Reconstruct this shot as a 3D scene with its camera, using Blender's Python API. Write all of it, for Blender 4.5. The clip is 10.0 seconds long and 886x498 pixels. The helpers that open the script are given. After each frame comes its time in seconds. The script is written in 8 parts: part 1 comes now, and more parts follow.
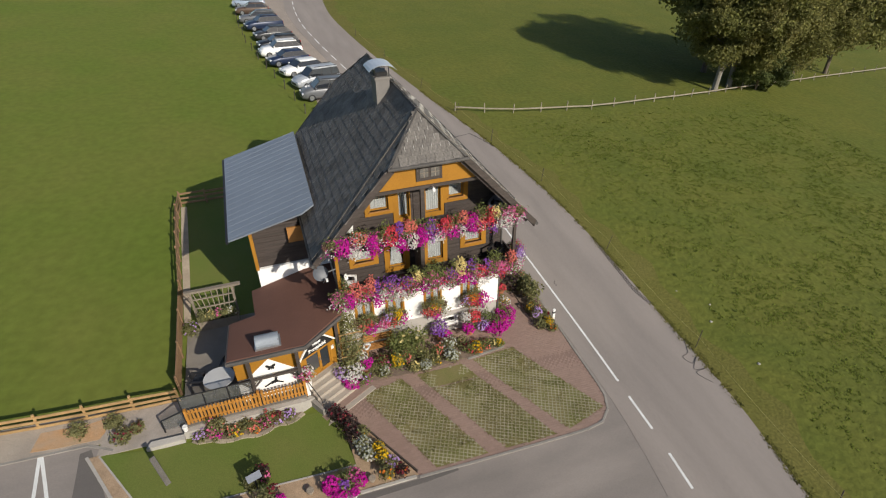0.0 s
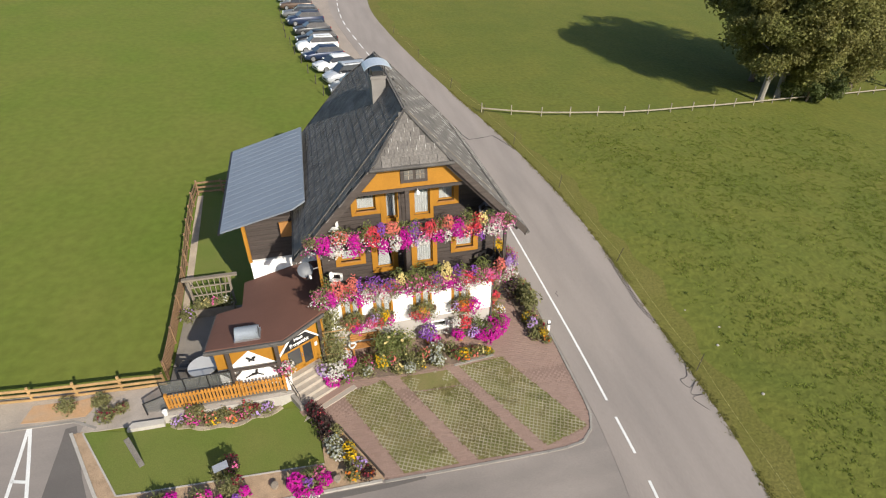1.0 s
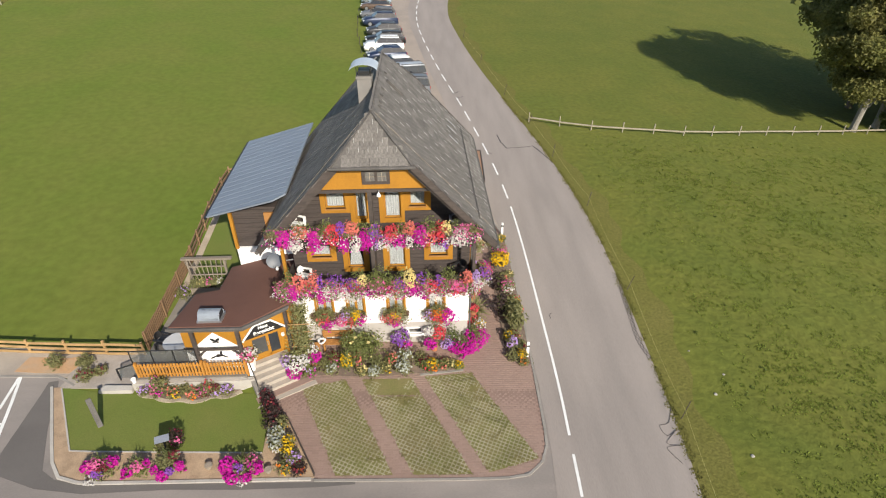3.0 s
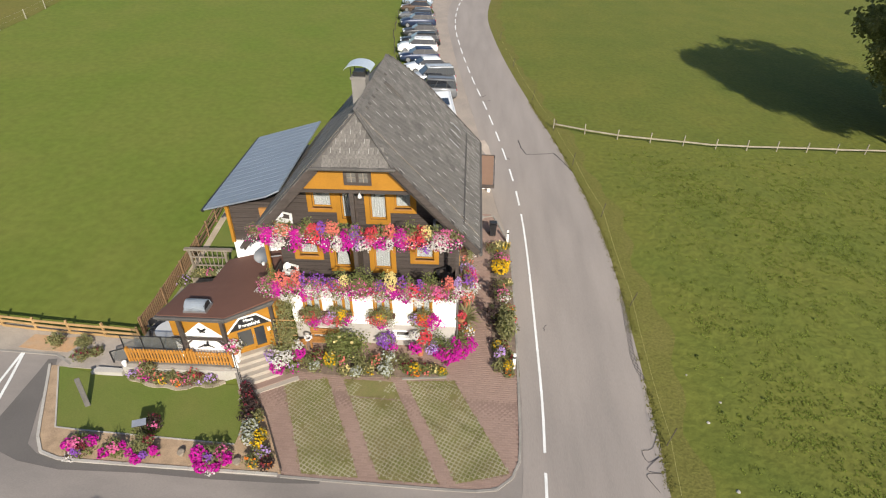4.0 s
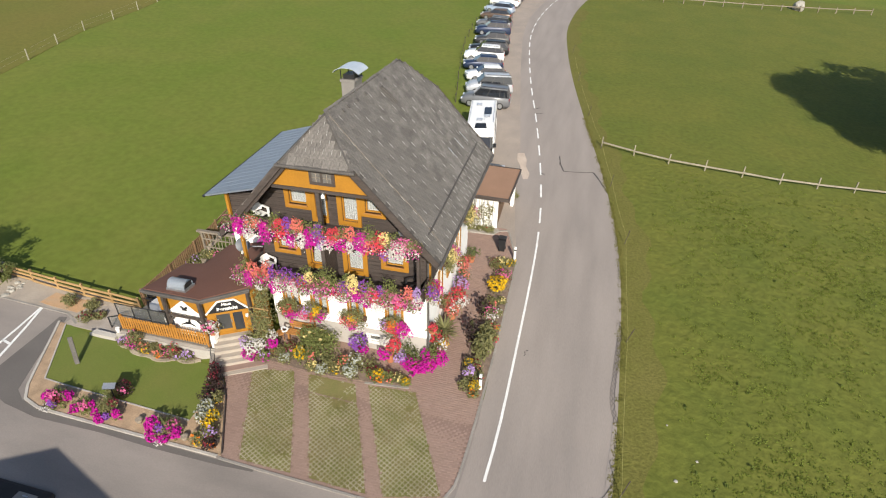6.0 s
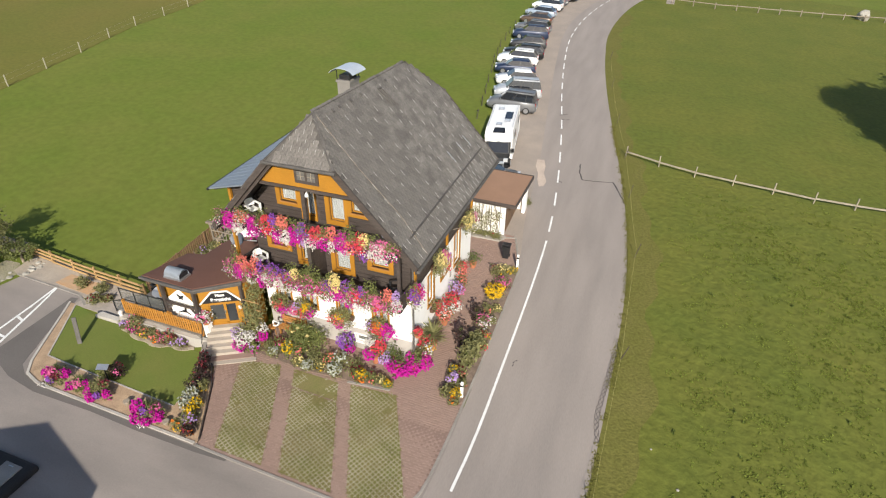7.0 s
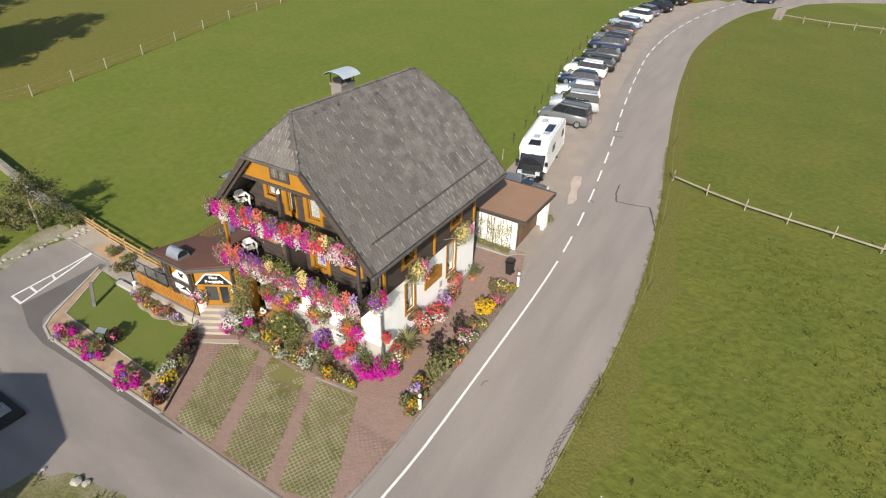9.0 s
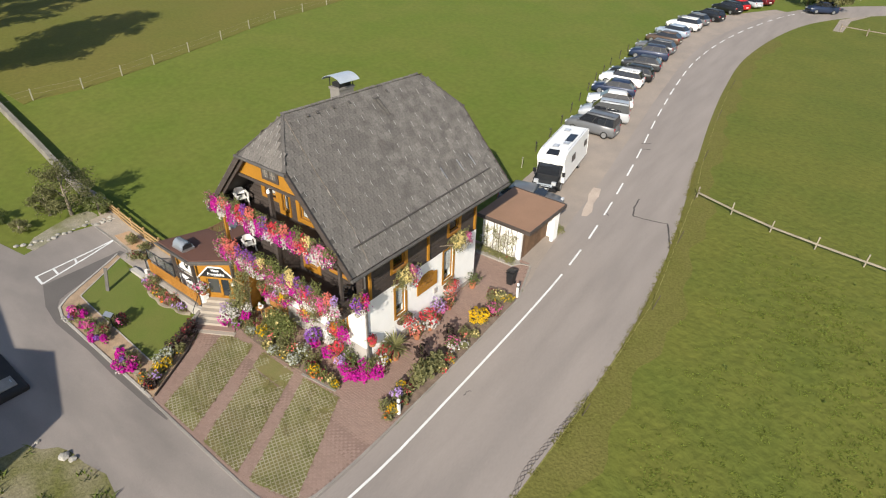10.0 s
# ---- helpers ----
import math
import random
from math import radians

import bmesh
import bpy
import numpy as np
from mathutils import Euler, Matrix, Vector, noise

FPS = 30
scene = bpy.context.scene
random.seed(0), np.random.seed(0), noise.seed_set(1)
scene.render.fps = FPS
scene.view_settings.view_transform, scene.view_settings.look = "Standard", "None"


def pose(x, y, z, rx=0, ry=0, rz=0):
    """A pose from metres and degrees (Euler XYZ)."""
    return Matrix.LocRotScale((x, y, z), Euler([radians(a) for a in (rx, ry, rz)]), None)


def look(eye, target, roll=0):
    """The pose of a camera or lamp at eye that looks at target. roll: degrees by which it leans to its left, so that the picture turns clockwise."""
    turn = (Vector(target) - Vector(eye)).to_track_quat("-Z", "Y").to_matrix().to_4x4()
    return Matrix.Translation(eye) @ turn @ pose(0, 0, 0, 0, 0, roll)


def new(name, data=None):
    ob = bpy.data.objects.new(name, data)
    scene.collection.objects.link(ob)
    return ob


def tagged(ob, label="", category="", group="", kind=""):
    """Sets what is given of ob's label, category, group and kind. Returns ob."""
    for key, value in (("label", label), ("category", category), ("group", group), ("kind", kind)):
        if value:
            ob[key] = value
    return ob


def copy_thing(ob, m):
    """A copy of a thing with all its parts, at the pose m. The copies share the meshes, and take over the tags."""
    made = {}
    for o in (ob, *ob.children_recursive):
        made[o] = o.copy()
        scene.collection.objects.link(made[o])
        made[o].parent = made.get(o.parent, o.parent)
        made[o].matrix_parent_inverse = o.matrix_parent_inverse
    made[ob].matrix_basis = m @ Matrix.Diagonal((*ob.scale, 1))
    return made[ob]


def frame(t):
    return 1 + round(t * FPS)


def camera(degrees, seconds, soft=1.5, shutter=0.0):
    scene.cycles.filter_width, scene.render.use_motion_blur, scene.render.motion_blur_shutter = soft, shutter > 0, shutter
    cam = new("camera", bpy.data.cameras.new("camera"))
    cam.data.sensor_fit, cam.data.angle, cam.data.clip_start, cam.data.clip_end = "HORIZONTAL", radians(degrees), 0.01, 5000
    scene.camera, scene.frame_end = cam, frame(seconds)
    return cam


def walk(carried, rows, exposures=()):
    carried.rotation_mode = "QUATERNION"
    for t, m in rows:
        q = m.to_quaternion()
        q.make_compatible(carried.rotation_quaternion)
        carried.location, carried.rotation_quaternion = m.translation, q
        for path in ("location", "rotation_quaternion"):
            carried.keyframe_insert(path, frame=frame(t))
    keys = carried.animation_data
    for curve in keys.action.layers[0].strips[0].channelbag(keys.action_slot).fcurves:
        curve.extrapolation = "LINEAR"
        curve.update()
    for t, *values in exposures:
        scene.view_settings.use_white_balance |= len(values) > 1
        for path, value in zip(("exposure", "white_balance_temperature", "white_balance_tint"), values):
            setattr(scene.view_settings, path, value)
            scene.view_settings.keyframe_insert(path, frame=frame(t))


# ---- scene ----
cam = camera(78.0, 10.0, soft=1.15)
PATH = [
    (0, (0.112, -1.036, 18.192), (0.647, 0.548, 17.094), -0.8),
    (0.5, (1.288, -1.17, 18.185), (1.744, 0.436, 17.084), -0.6),
    (1, (2.504, -1.315, 18.163), (2.882, 0.312, 17.063), -0.5),
    (1.5, (3.709, -1.48, 18.144), (4.012, 0.166, 17.048), -0.5),
    (2, (4.941, -1.56, 18.114), (5.163, 0.101, 17.022), -0.4),
    (2.5, (6.175, -1.577, 18.01), (6.316, 0.097, 16.925), -0.4),
    (3, (7.366, -1.474, 17.939), (7.432, 0.206, 16.856), -0.3),
    (4.5, (10.983, -0.957, 17.88), (10.807, 0.723, 16.808), 0.1),
    (5, (12.171, -0.699, 17.845), (11.916, 0.974, 16.779), 0.2),
    (5.5, (13.333, -0.376, 17.857), (13.001, 1.285, 16.795), 0.5),
    (7, (16.737, 0.934, 17.924), (16.169, 2.534, 16.867), 0.9),
    (7.5, (17.778, 1.462, 17.943), (17.14, 3.036, 16.887), 1.1),
    (8, (18.834, 2.068, 18.013), (18.119, 3.608, 16.956), 1.2),
    (8.5, (19.897, 2.685, 18.09), (19.108, 4.188, 17.034), 1.4),
    (9, (20.956, 3.391, 18.212), (20.096, 4.854, 17.156), 1.5),
    (9.5, (21.984, 4.109, 18.312), (21.053, 5.531, 17.259), 1.6),
    (10, (22.945, 4.906, 18.428), (21.942, 6.279, 17.375), 1.7),
]
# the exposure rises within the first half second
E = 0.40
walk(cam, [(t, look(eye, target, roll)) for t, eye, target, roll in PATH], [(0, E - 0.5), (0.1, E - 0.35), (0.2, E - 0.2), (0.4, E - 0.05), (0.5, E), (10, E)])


# ---- world and sun ----
SUN_EL, SUN_DIR = radians(29.5), Vector((0.388, -0.922, 0.0)).normalized()
world = bpy.data.worlds.new("world")
scene.world = world
world.use_nodes = True
wn = world.node_tree
wn.nodes.clear()
sky = wn.nodes.new("ShaderNodeTexSky")
sky.sky_type, sky.sun_disc = "NISHITA", False
sky.sun_elevation = SUN_EL
sky.sun_rotation = math.atan2(SUN_DIR.x, SUN_DIR.y)
wbg, wout = wn.nodes.new("ShaderNodeBackground"), wn.nodes.new("ShaderNodeOutputWorld")
wbg.inputs[1].default_value = 0.107
wn.links.new(sky.outputs[0], wbg.inputs[0])
wn.links.new(wbg.outputs[0], wout.inputs[0])
sun_data = bpy.data.lights.new("sun", "SUN")
sun_data.energy, sun_data.angle, sun_data.color = 5.0, radians(0.5), (1.0, 0.925, 0.80)
sun = new("sun", sun_data)
to_sun = SUN_DIR * math.cos(SUN_EL) + Vector((0, 0, math.sin(SUN_EL)))
sun.matrix_world = look(to_sun * 60, (0, 0, 0))

# ---- materials ----


def material(name, base, rough=0.8, vary=0.25, scale=3.0, fine=60.0, bump=0.2, metal=0.0, tint=None, island=0.0, rand=0.0,
             stretch=(1, 1, 1), spec=0.4, through_light=0.0, relief=0.02):
    """A surface with colour that varies at two scales and a fine relief. tint: the second colour of the large stains;
    island, rand: how much whole pieces differ."""
    m = bpy.data.materials.new(name)
    m.use_nodes = True
    nt = m.node_tree
    nodes, links = nt.nodes, nt.links
    bsdf = nodes["Principled BSDF"]
    bsdf.inputs["Roughness"].default_value = rough
    bsdf.inputs["Metallic"].default_value = metal
    bsdf.inputs["Specular IOR Level"].default_value = spec
    coord = nodes.new("ShaderNodeTexCoord")
    mapping = nodes.new("ShaderNodeMapping")
    mapping.inputs["Scale"].default_value = stretch
    links.new(coord.outputs["Object"], mapping.inputs[0])
    big, small = nodes.new("ShaderNodeTexNoise"), nodes.new("ShaderNodeTexNoise")
    big.inputs["Scale"].default_value, small.inputs["Scale"].default_value = scale, fine
    big.inputs["Detail"].default_value, small.inputs["Detail"].default_value = 5, 3
    links.new(mapping.outputs[0], big.inputs["Vector"])
    links.new(mapping.outputs[0], small.inputs["Vector"])
    ramp = nodes.new("ShaderNodeMapRange")
    ramp.inputs[1].default_value, ramp.inputs[2].default_value = 0.32, 0.68
    links.new(big.outputs[0], ramp.inputs[0])
    mix = nodes.new("ShaderNodeMix")
    mix.data_type = "RGBA"
    second = tint if tint else [c * (1 - vary) for c in base]
    mix.inputs[6].default_value, mix.inputs[7].default_value = (*base, 1), (*second, 1)
    links.new(ramp.outputs[0], mix.inputs[0])
    hsv = nodes.new("ShaderNodeHueSaturation")
    links.new(mix.outputs[2], hsv.inputs["Color"])
    value = nodes.new("ShaderNodeMapRange")
    value.inputs[1].default_value, value.inputs[2].default_value = 0.3, 0.7
    value.inputs[3].default_value, value.inputs[4].default_value = 1 - vary * 0.7, 1 + vary * 0.7
    links.new(small.outputs[0], value.inputs[0])
    last = value.outputs[0]
    if island or rand:
        pick = nodes.new("ShaderNodeNewGeometry").outputs["Random Per Island"] if island else nodes.new("ShaderNodeObjectInfo").outputs["Random"]
        span = nodes.new("ShaderNodeMapRange")
        k = island or rand
        span.inputs[3].default_value, span.inputs[4].default_value = 1 - k, 1 + k
        links.new(pick, span.inputs[0])
        times = nodes.new("ShaderNodeMath")
        times.operation = "MULTIPLY"
        links.new(last, times.inputs[0])
        links.new(span.outputs[0], times.inputs[1])
        last = times.outputs[0]
    links.new(last, hsv.inputs["Value"])
    links.new(hsv.outputs[0], bsdf.inputs["Base Color"])
    if bump:
        bumped = nodes.new("ShaderNodeBump")
        bumped.inputs["Strength"].default_value, bumped.inputs["Distance"].default_value = bump, relief
        links.new(small.outputs[0], bumped.inputs["Height"])
        links.new(bumped.outputs[0], bsdf.inputs["Normal"])
    if through_light:
        bsdf.inputs["Subsurface Weight"].default_value = 0
        trans = nodes.new("ShaderNodeBsdfTranslucent")
        links.new(hsv.outputs[0], trans.inputs[0])
        blend = nodes.new("ShaderNodeMixShader")
        blend.inputs[0].default_value = through_light
        links.new(bsdf.outputs[0], blend.inputs[1])
        links.new(trans.outputs[0], blend.inputs[2])
        links.new(blend.outputs[0], nodes["Material Output"].inputs[0])
    return m


def glass_material(name, tint, rough=0.05):
    m = bpy.data.materials.new(name)
    m.use_nodes = True
    b = m.node_tree.nodes["Principled BSDF"]
    b.inputs["Base Color"].default_value = (*tint, 1)
    b.inputs["Roughness"].default_value = rough
    b.inputs["Specular IOR Level"].default_value = 0.8
    return m


ASPHALT = material("asphalt", (0.290, 0.252, 0.226), 0.88, 0.08, 0.9, 40, 0.2, tint=(0.238, 0.208, 0.188), stretch=(1.0, 0.13, 1.0))
STREETTAR = material("worn_street_asphalt", (0.280, 0.245, 0.220), 0.88, 0.10, 0.55, 40, 0.2, tint=(0.190, 0.168, 0.153), stretch=(0.35, 1.0, 1.0))
ASPHALT_DARK = material("patched_asphalt", (0.135, 0.121, 0.112), 0.88, 0.16, 0.5, 40, 0.25)
GRAVEL = material("gravel", (0.325, 0.272, 0.228), 0.95, 0.25, 0.5, 30, 0.5, tint=(0.268, 0.230, 0.200))
LINE = material("road_paint", (0.75, 0.75, 0.73), 0.6, 0.15, 2, 40, 0.1)
KERB = material("concrete", (0.31, 0.285, 0.255), 0.9, 0.25, 1.2, 50, 0.3, island=0.1)
WHITE = material("white_plaster", (0.86, 0.85, 0.83), 0.9, 0.06, 1.5, 50, 0.25)
SOCLE = material("grey_render", (0.42, 0.39, 0.36), 0.9, 0.12, 1.2, 40, 0.3)
DARKWOOD = material("dark_stained_wood", (0.078, 0.062, 0.055), 0.65, 0.35, 1.5, 20, 0.3, stretch=(0.4, 6, 6), island=0.2)
ORANGE = material("orange_painted_wood", (0.365, 0.168, 0.017), 0.6, 0.14, 1.6, 30, 0.15, island=0.06)
SHINGLE = material("weathered_shingle", (0.108, 0.098, 0.090), 0.8, 0.34, 1.7, 14, 0.8, tint=(0.176, 0.162, 0.149), island=0.13)
SHINGLE_PIECE = material("weathered_shingle_piece", (0.108, 0.098, 0.090), 0.8, 0.34, 1.7, 14, 0.8, tint=(0.176, 0.162, 0.149), rand=0.13)
ROOFBOARD = material("grey_roof_board", (0.10, 0.092, 0.086), 0.8, 0.3, 2, 30, 0.3)
BROWNROOF = material("brown_roof_felt", (0.130, 0.062, 0.045), 0.9, 0.12, 0.8, 60, 0.2)
SHEDROOF = material("tan_roof_felt", (0.30, 0.178, 0.115), 0.9, 0.12, 0.8, 60, 0.2)
BLUEMETAL = material("blue_grey_sheet_metal", (0.25, 0.285, 0.335), 0.5, 0.08, 0.8, 20, 0.05, metal=0.35)
PALEZINC = material("pale_zinc", (0.52, 0.57, 0.63), 0.4, 0.10, 2, 20, 0.05, metal=0.25)
ZINC = material("zinc_sheet", (0.50, 0.51, 0.53), 0.35, 0.10, 2, 20, 0.05, metal=0.8)
PALELARCH = material("pale_honey_larch", (0.44, 0.28, 0.125), 0.65, 0.25, 2, 25, 0.2, island=0.2)
BROWNFENCE = material("weathered_brown_fence", (0.27, 0.165, 0.09), 0.75, 0.3, 2, 25, 0.3, island=0.2)
LARCH = material("honey_larch_wood", (0.42, 0.20, 0.06), 0.65, 0.25, 2, 25, 0.2, island=0.2)
GREYWOOD = material("weathered_grey_wood", (0.27, 0.225, 0.175), 0.85, 0.3, 2, 25, 0.3, island=0.25)
EARTH = material("bark_mulch", (0.41, 0.29, 0.188), 0.95, 0.3, 2.5, 35, 0.6)
SOIL = material("dark_soil", (0.215, 0.158, 0.122), 0.95, 0.4, 3, 35, 0.6)
PAVER = material("red_paver", (0.262, 0.178, 0.145), 0.9, 0.12, 0.6, 40, 0.3, island=0.06, tint=(0.285, 0.198, 0.160))
PAVER_PIECE = material("red_paver_piece", (0.262, 0.178, 0.145), 0.9, 0.12, 0.6, 40, 0.3, rand=0.06, tint=(0.295, 0.208, 0.168))
GRASS = material("meadow_grass", (0.106, 0.142, 0.0215), 0.9, 0.15, 0.16, 2.0, 0.5, tint=(0.131, 0.148, 0.029), spec=0.15, relief=0.06)
LAWN = material("cut_lawn", (0.112, 0.152, 0.030), 0.9, 0.18, 0.5, 22, 0.5, tint=(0.140, 0.156, 0.040), spec=0.15)
GLASS = glass_material("window_glass", (0.03, 0.035, 0.04))
CURTAIN = material("white_curtain", (0.60, 0.60, 0.60), 0.9, 0.2, 6, 40, 0.1, stretch=(3, 3, 0.2))
BLACK = material("black_plastic", (0.022, 0.022, 0.024), 0.45, 0.2, 3, 40, 0.05)
WHITEPL = material("white_plastic", (0.78, 0.78, 0.76), 0.4, 0.04, 3, 30, 0.03)

# ---- building helpers ----


def terrain(x, y):
    u = x - 6.0
    z = -0.045 * u + 0.02 * (min(y, 15.0) - 15) + 0.07 * (min(max(y, 15.0), 170.0) - 15)
    if u > 20:
        z -= 0.03 * (min(u, 120) - 20)
    if u < -22:
        z += 0.03 * (-22 - max(u, -120))
    return z


def thing(name, loc=(0, 0, 0), label="", category="", group="", kind=""):
    ob = new(name)
    ob.location = loc
    ob.empty_display_size = 0.3
    return tagged(ob, label, category, group, kind)


def mesh_of(name, bm, mats, smooth=False):
    me = bpy.data.meshes.new(name)
    bmesh.ops.recalc_face_normals(bm, faces=bm.faces)
    bm.to_mesh(me)
    bm.free()
    for m in (mats if isinstance(mats, (list, tuple)) else [mats]):
        me.materials.append(m)
    if smooth:
        me.polygons.foreach_set("use_smooth", [True] * len(me.polygons))
    return me


def part(name, bm, mats, parent=None, label="", smooth=False, here=False):
    """One mesh object under a thing or a part. Its points are in the world's metres unless here is set, when they are the thing's own."""
    me = bm if isinstance(bm, bpy.types.Mesh) else mesh_of(name, bm, mats, smooth)
    ob = new(name, me)
    if parent is not None:
        ob.parent = parent
        if parent.type == "EMPTY" and not here:
            ob.matrix_parent_inverse = Matrix.Translation(parent.location).inverted()
    return tagged(ob, label)


def solo(name, bm, mats, label, category, group="", kind="", smooth=False):
    return tagged(part(name, bm, mats, smooth=smooth), label, category, group, kind)


def box(bm, x0, x1, y0, y1, z0, z1, m=None, mat=0):
    pts = [(x, y, z) for z in (z0, z1) for y in (y0, y1) for x in (x0, x1)]
    v = [bm.verts.new(m @ Vector(p) if m else p) for p in pts]
    for q in ((0, 2, 3, 1), (4, 5, 7, 6), (0, 1, 5, 4), (2, 6, 7, 3), (0, 4, 6, 2), (1, 3, 7, 5)):
        bm.faces.new([v[i] for i in q]).material_index = mat
    return v


def boxes(*spans):
    bm = bmesh.new()
    for s in spans:
        box(bm, *s)
    return bm


def beam(bm, a, b, w, h, mat=0, up=(0, 0, 1)):
    """A squared bar from a to b, w wide and h high."""
    a, b = Vector(a), Vector(b)
    d = (b - a).normalized()
    u = Vector(up)
    if abs(d.dot(u)) > 0.98:
        u = Vector((0, 1, 0))
    s = d.cross(u).normalized() * (w / 2)
    t = s.cross(d).normalized() * (h / 2)
    v = [bm.verts.new(p + i * s + j * t) for p in (a, b) for i, j in ((-1, -1), (1, -1), (1, 1), (-1, 1))]
    for q in ((0, 1, 2, 3), (7, 6, 5, 4), (0, 4, 5, 1), (1, 5, 6, 2), (2, 6, 7, 3), (3, 7, 4, 0)):
        bm.faces.new([v[i] for i in q]).material_index = mat


def tube(bm, pts, radii, n=8, mat=0, cap=True):
    """A round bar through pts, its radius given point by point."""
    pts = [Vector(p) for p in pts]
    if not isinstance(radii, (list, tuple)):
        radii = [radii] * len(pts)
    rings = []
    for i, p in enumerate(pts):
        d = (pts[min(i + 1, len(pts) - 1)] - pts[max(i - 1, 0)]).normalized()
        s = d.orthogonal().normalized() if abs(d.z) < 0.98 else Vector((1, 0, 0))
        t = d.cross(s).normalized()
        rings.append([bm.verts.new(p + radii[i] * (math.cos(k * math.tau / n) * s + math.sin(k * math.tau / n) * t)) for k in range(n)])
    for r0, r1 in zip(rings, rings[1:]):
        for k in range(n):
            bm.faces.new((r0[k], r0[(k + 1) % n], r1[(k + 1) % n], r1[k])).material_index = mat
    if cap:
        bm.faces.new(rings[0][::-1]).material_index = mat
        bm.faces.new(rings[-1]).material_index = mat


def prism(bm, outline, z0, z1, mat=0):
    """An upright block over a plan outline; z0 and z1 are heights or functions of x, y."""
    lo = z0 if callable(z0) else lambda x, y: z0
    hi = z1 if callable(z1) else lambda x, y: z1
    a = [bm.verts.new((x, y, lo(x, y))) for x, y in outline]
    b = [bm.verts.new((x, y, hi(x, y))) for x, y in outline]
    bm.faces.new(a[::-1]).material_index = mat
    bm.faces.new(b).material_index = mat
    for i in range(len(a)):
        j = (i + 1) % len(a)
        bm.faces.new((a[i], a[j], b[j], b[i])).material_index = mat


def slab(bm, pts, thick, mat=0):
    """A plate under the polygon pts (any slope), thick downwards along its normal."""
    p = [Vector(q) for q in pts]
    n = (p[1] - p[0]).cross(p[2] - p[0]).normalized()
    if n.z < 0:
        n = -n
    a = [bm.verts.new(q) for q in p]
    b = [bm.verts.new(q - n * thick) for q in p]
    bm.faces.new(a).material_index = mat
    bm.faces.new(b[::-1]).material_index = mat
    for i in range(len(a)):
        j = (i + 1) % len(a)
        bm.faces.new((a[i], b[i], b[j], a[j])).material_index = mat


def bevel(bm, width, segments=1):
    bmesh.ops.bevel(bm, geom=list(bm.edges), offset=width, segments=segments, affect="EDGES", profile=0.5)


def spline(pts, step=1.0):
    """Points along a smooth line through plan points, about step apart."""
    out = []
    p = [Vector((*q, 0)) if len(q) == 2 else Vector(q) for q in pts]
    p = [2 * p[0] - p[1], *p, 2 * p[-1] - p[-2]]
    for i in range(1, len(p) - 2):
        n = max(1, round((p[i + 1] - p[i]).length / step))
        for k in range(n):
            t = k / n
            out.append(0.5 * (2 * p[i] + (p[i + 1] - p[i - 1]) * t + (2 * p[i - 1] - 5 * p[i] + 4 * p[i + 1] - p[i + 2]) * t * t
                              + (3 * p[i] - 3 * p[i + 1] + p[i + 2] - p[i - 1]) * t ** 3))
    out.append(p[-2])
    return out


def draped(outline, lift, cell=1.5):
    """A thin sheet that follows the ground over a plan outline, with its edge turned down."""
    bm = bmesh.new()
    bm.faces.new([bm.verts.new((x, y, 0)) for x, y in outline])
    xs, ys = [p[0] for p in outline], [p[1] for p in outline]
    for axis, lo, hi in ((0, min(xs), max(xs)), (1, min(ys), max(ys))):
        n = int((hi - lo) / cell)
        for i in range(1, n + 1):
            co, no = [0, 0, 0], [0, 0, 0]
            co[axis], no[axis] = lo + (hi - lo) * i / (n + 1), 1
            bmesh.ops.bisect_plane(bm, geom=bm.verts[:] + bm.edges[:] + bm.faces[:], plane_co=co, plane_no=no)
    for v in bm.verts:
        v.co.z = terrain(v.co.x, v.co.y) + lift
    rim = [e for e in bm.edges if len(e.link_faces) == 1]
    made = bmesh.ops.extrude_edge_only(bm, edges=rim)["geom"]
    for v in made:
        if isinstance(v, bmesh.types.BMVert):
            v.co.z -= lift + 0.05
    return bm


def ribbon(left, right, lift):
    """A strip of ground between two plan lines of equal length."""
    bm = bmesh.new()
    rows = []
    for a, b in zip(left, right):
        row = []
        for k in range(5):
            x, y = a[0] + (b[0] - a[0]) * k / 4, a[1] + (b[1] - a[1]) * k / 4
            row.append(bm.verts.new((x, y, terrain(x, y) + lift)))
        rows.append(row)
    for r0, r1 in zip(rows, rows[1:]):
        for k in range(4):
            bm.faces.new((r0[k], r0[k + 1], r1[k + 1], r1[k]))
    rim = [e for e in bm.edges if len(e.link_faces) == 1]
    for v in bmesh.ops.extrude_edge_only(bm, edges=rim)["geom"]:
        if isinstance(v, bmesh.types.BMVert):
            v.co.z -= lift + 0.05
    return bm


def resample(pts, n):
    d = [0]
    for a, b in zip(pts, pts[1:]):
        d.append(d[-1] + math.hypot(b[0] - a[0], b[1] - a[1]))
    out = []
    for k in range(n):
        s = d[-1] * k / (n - 1)
        i = max(j for j in range(len(d)) if d[j] <= s + 1e-9)
        i = min(i, len(pts) - 2)
        f = (s - d[i]) / (d[i + 1] - d[i])
        out.append((pts[i][0] + (pts[i + 1][0] - pts[i][0]) * f, pts[i][1] + (pts[i + 1][1] - pts[i][1]) * f))
    return out


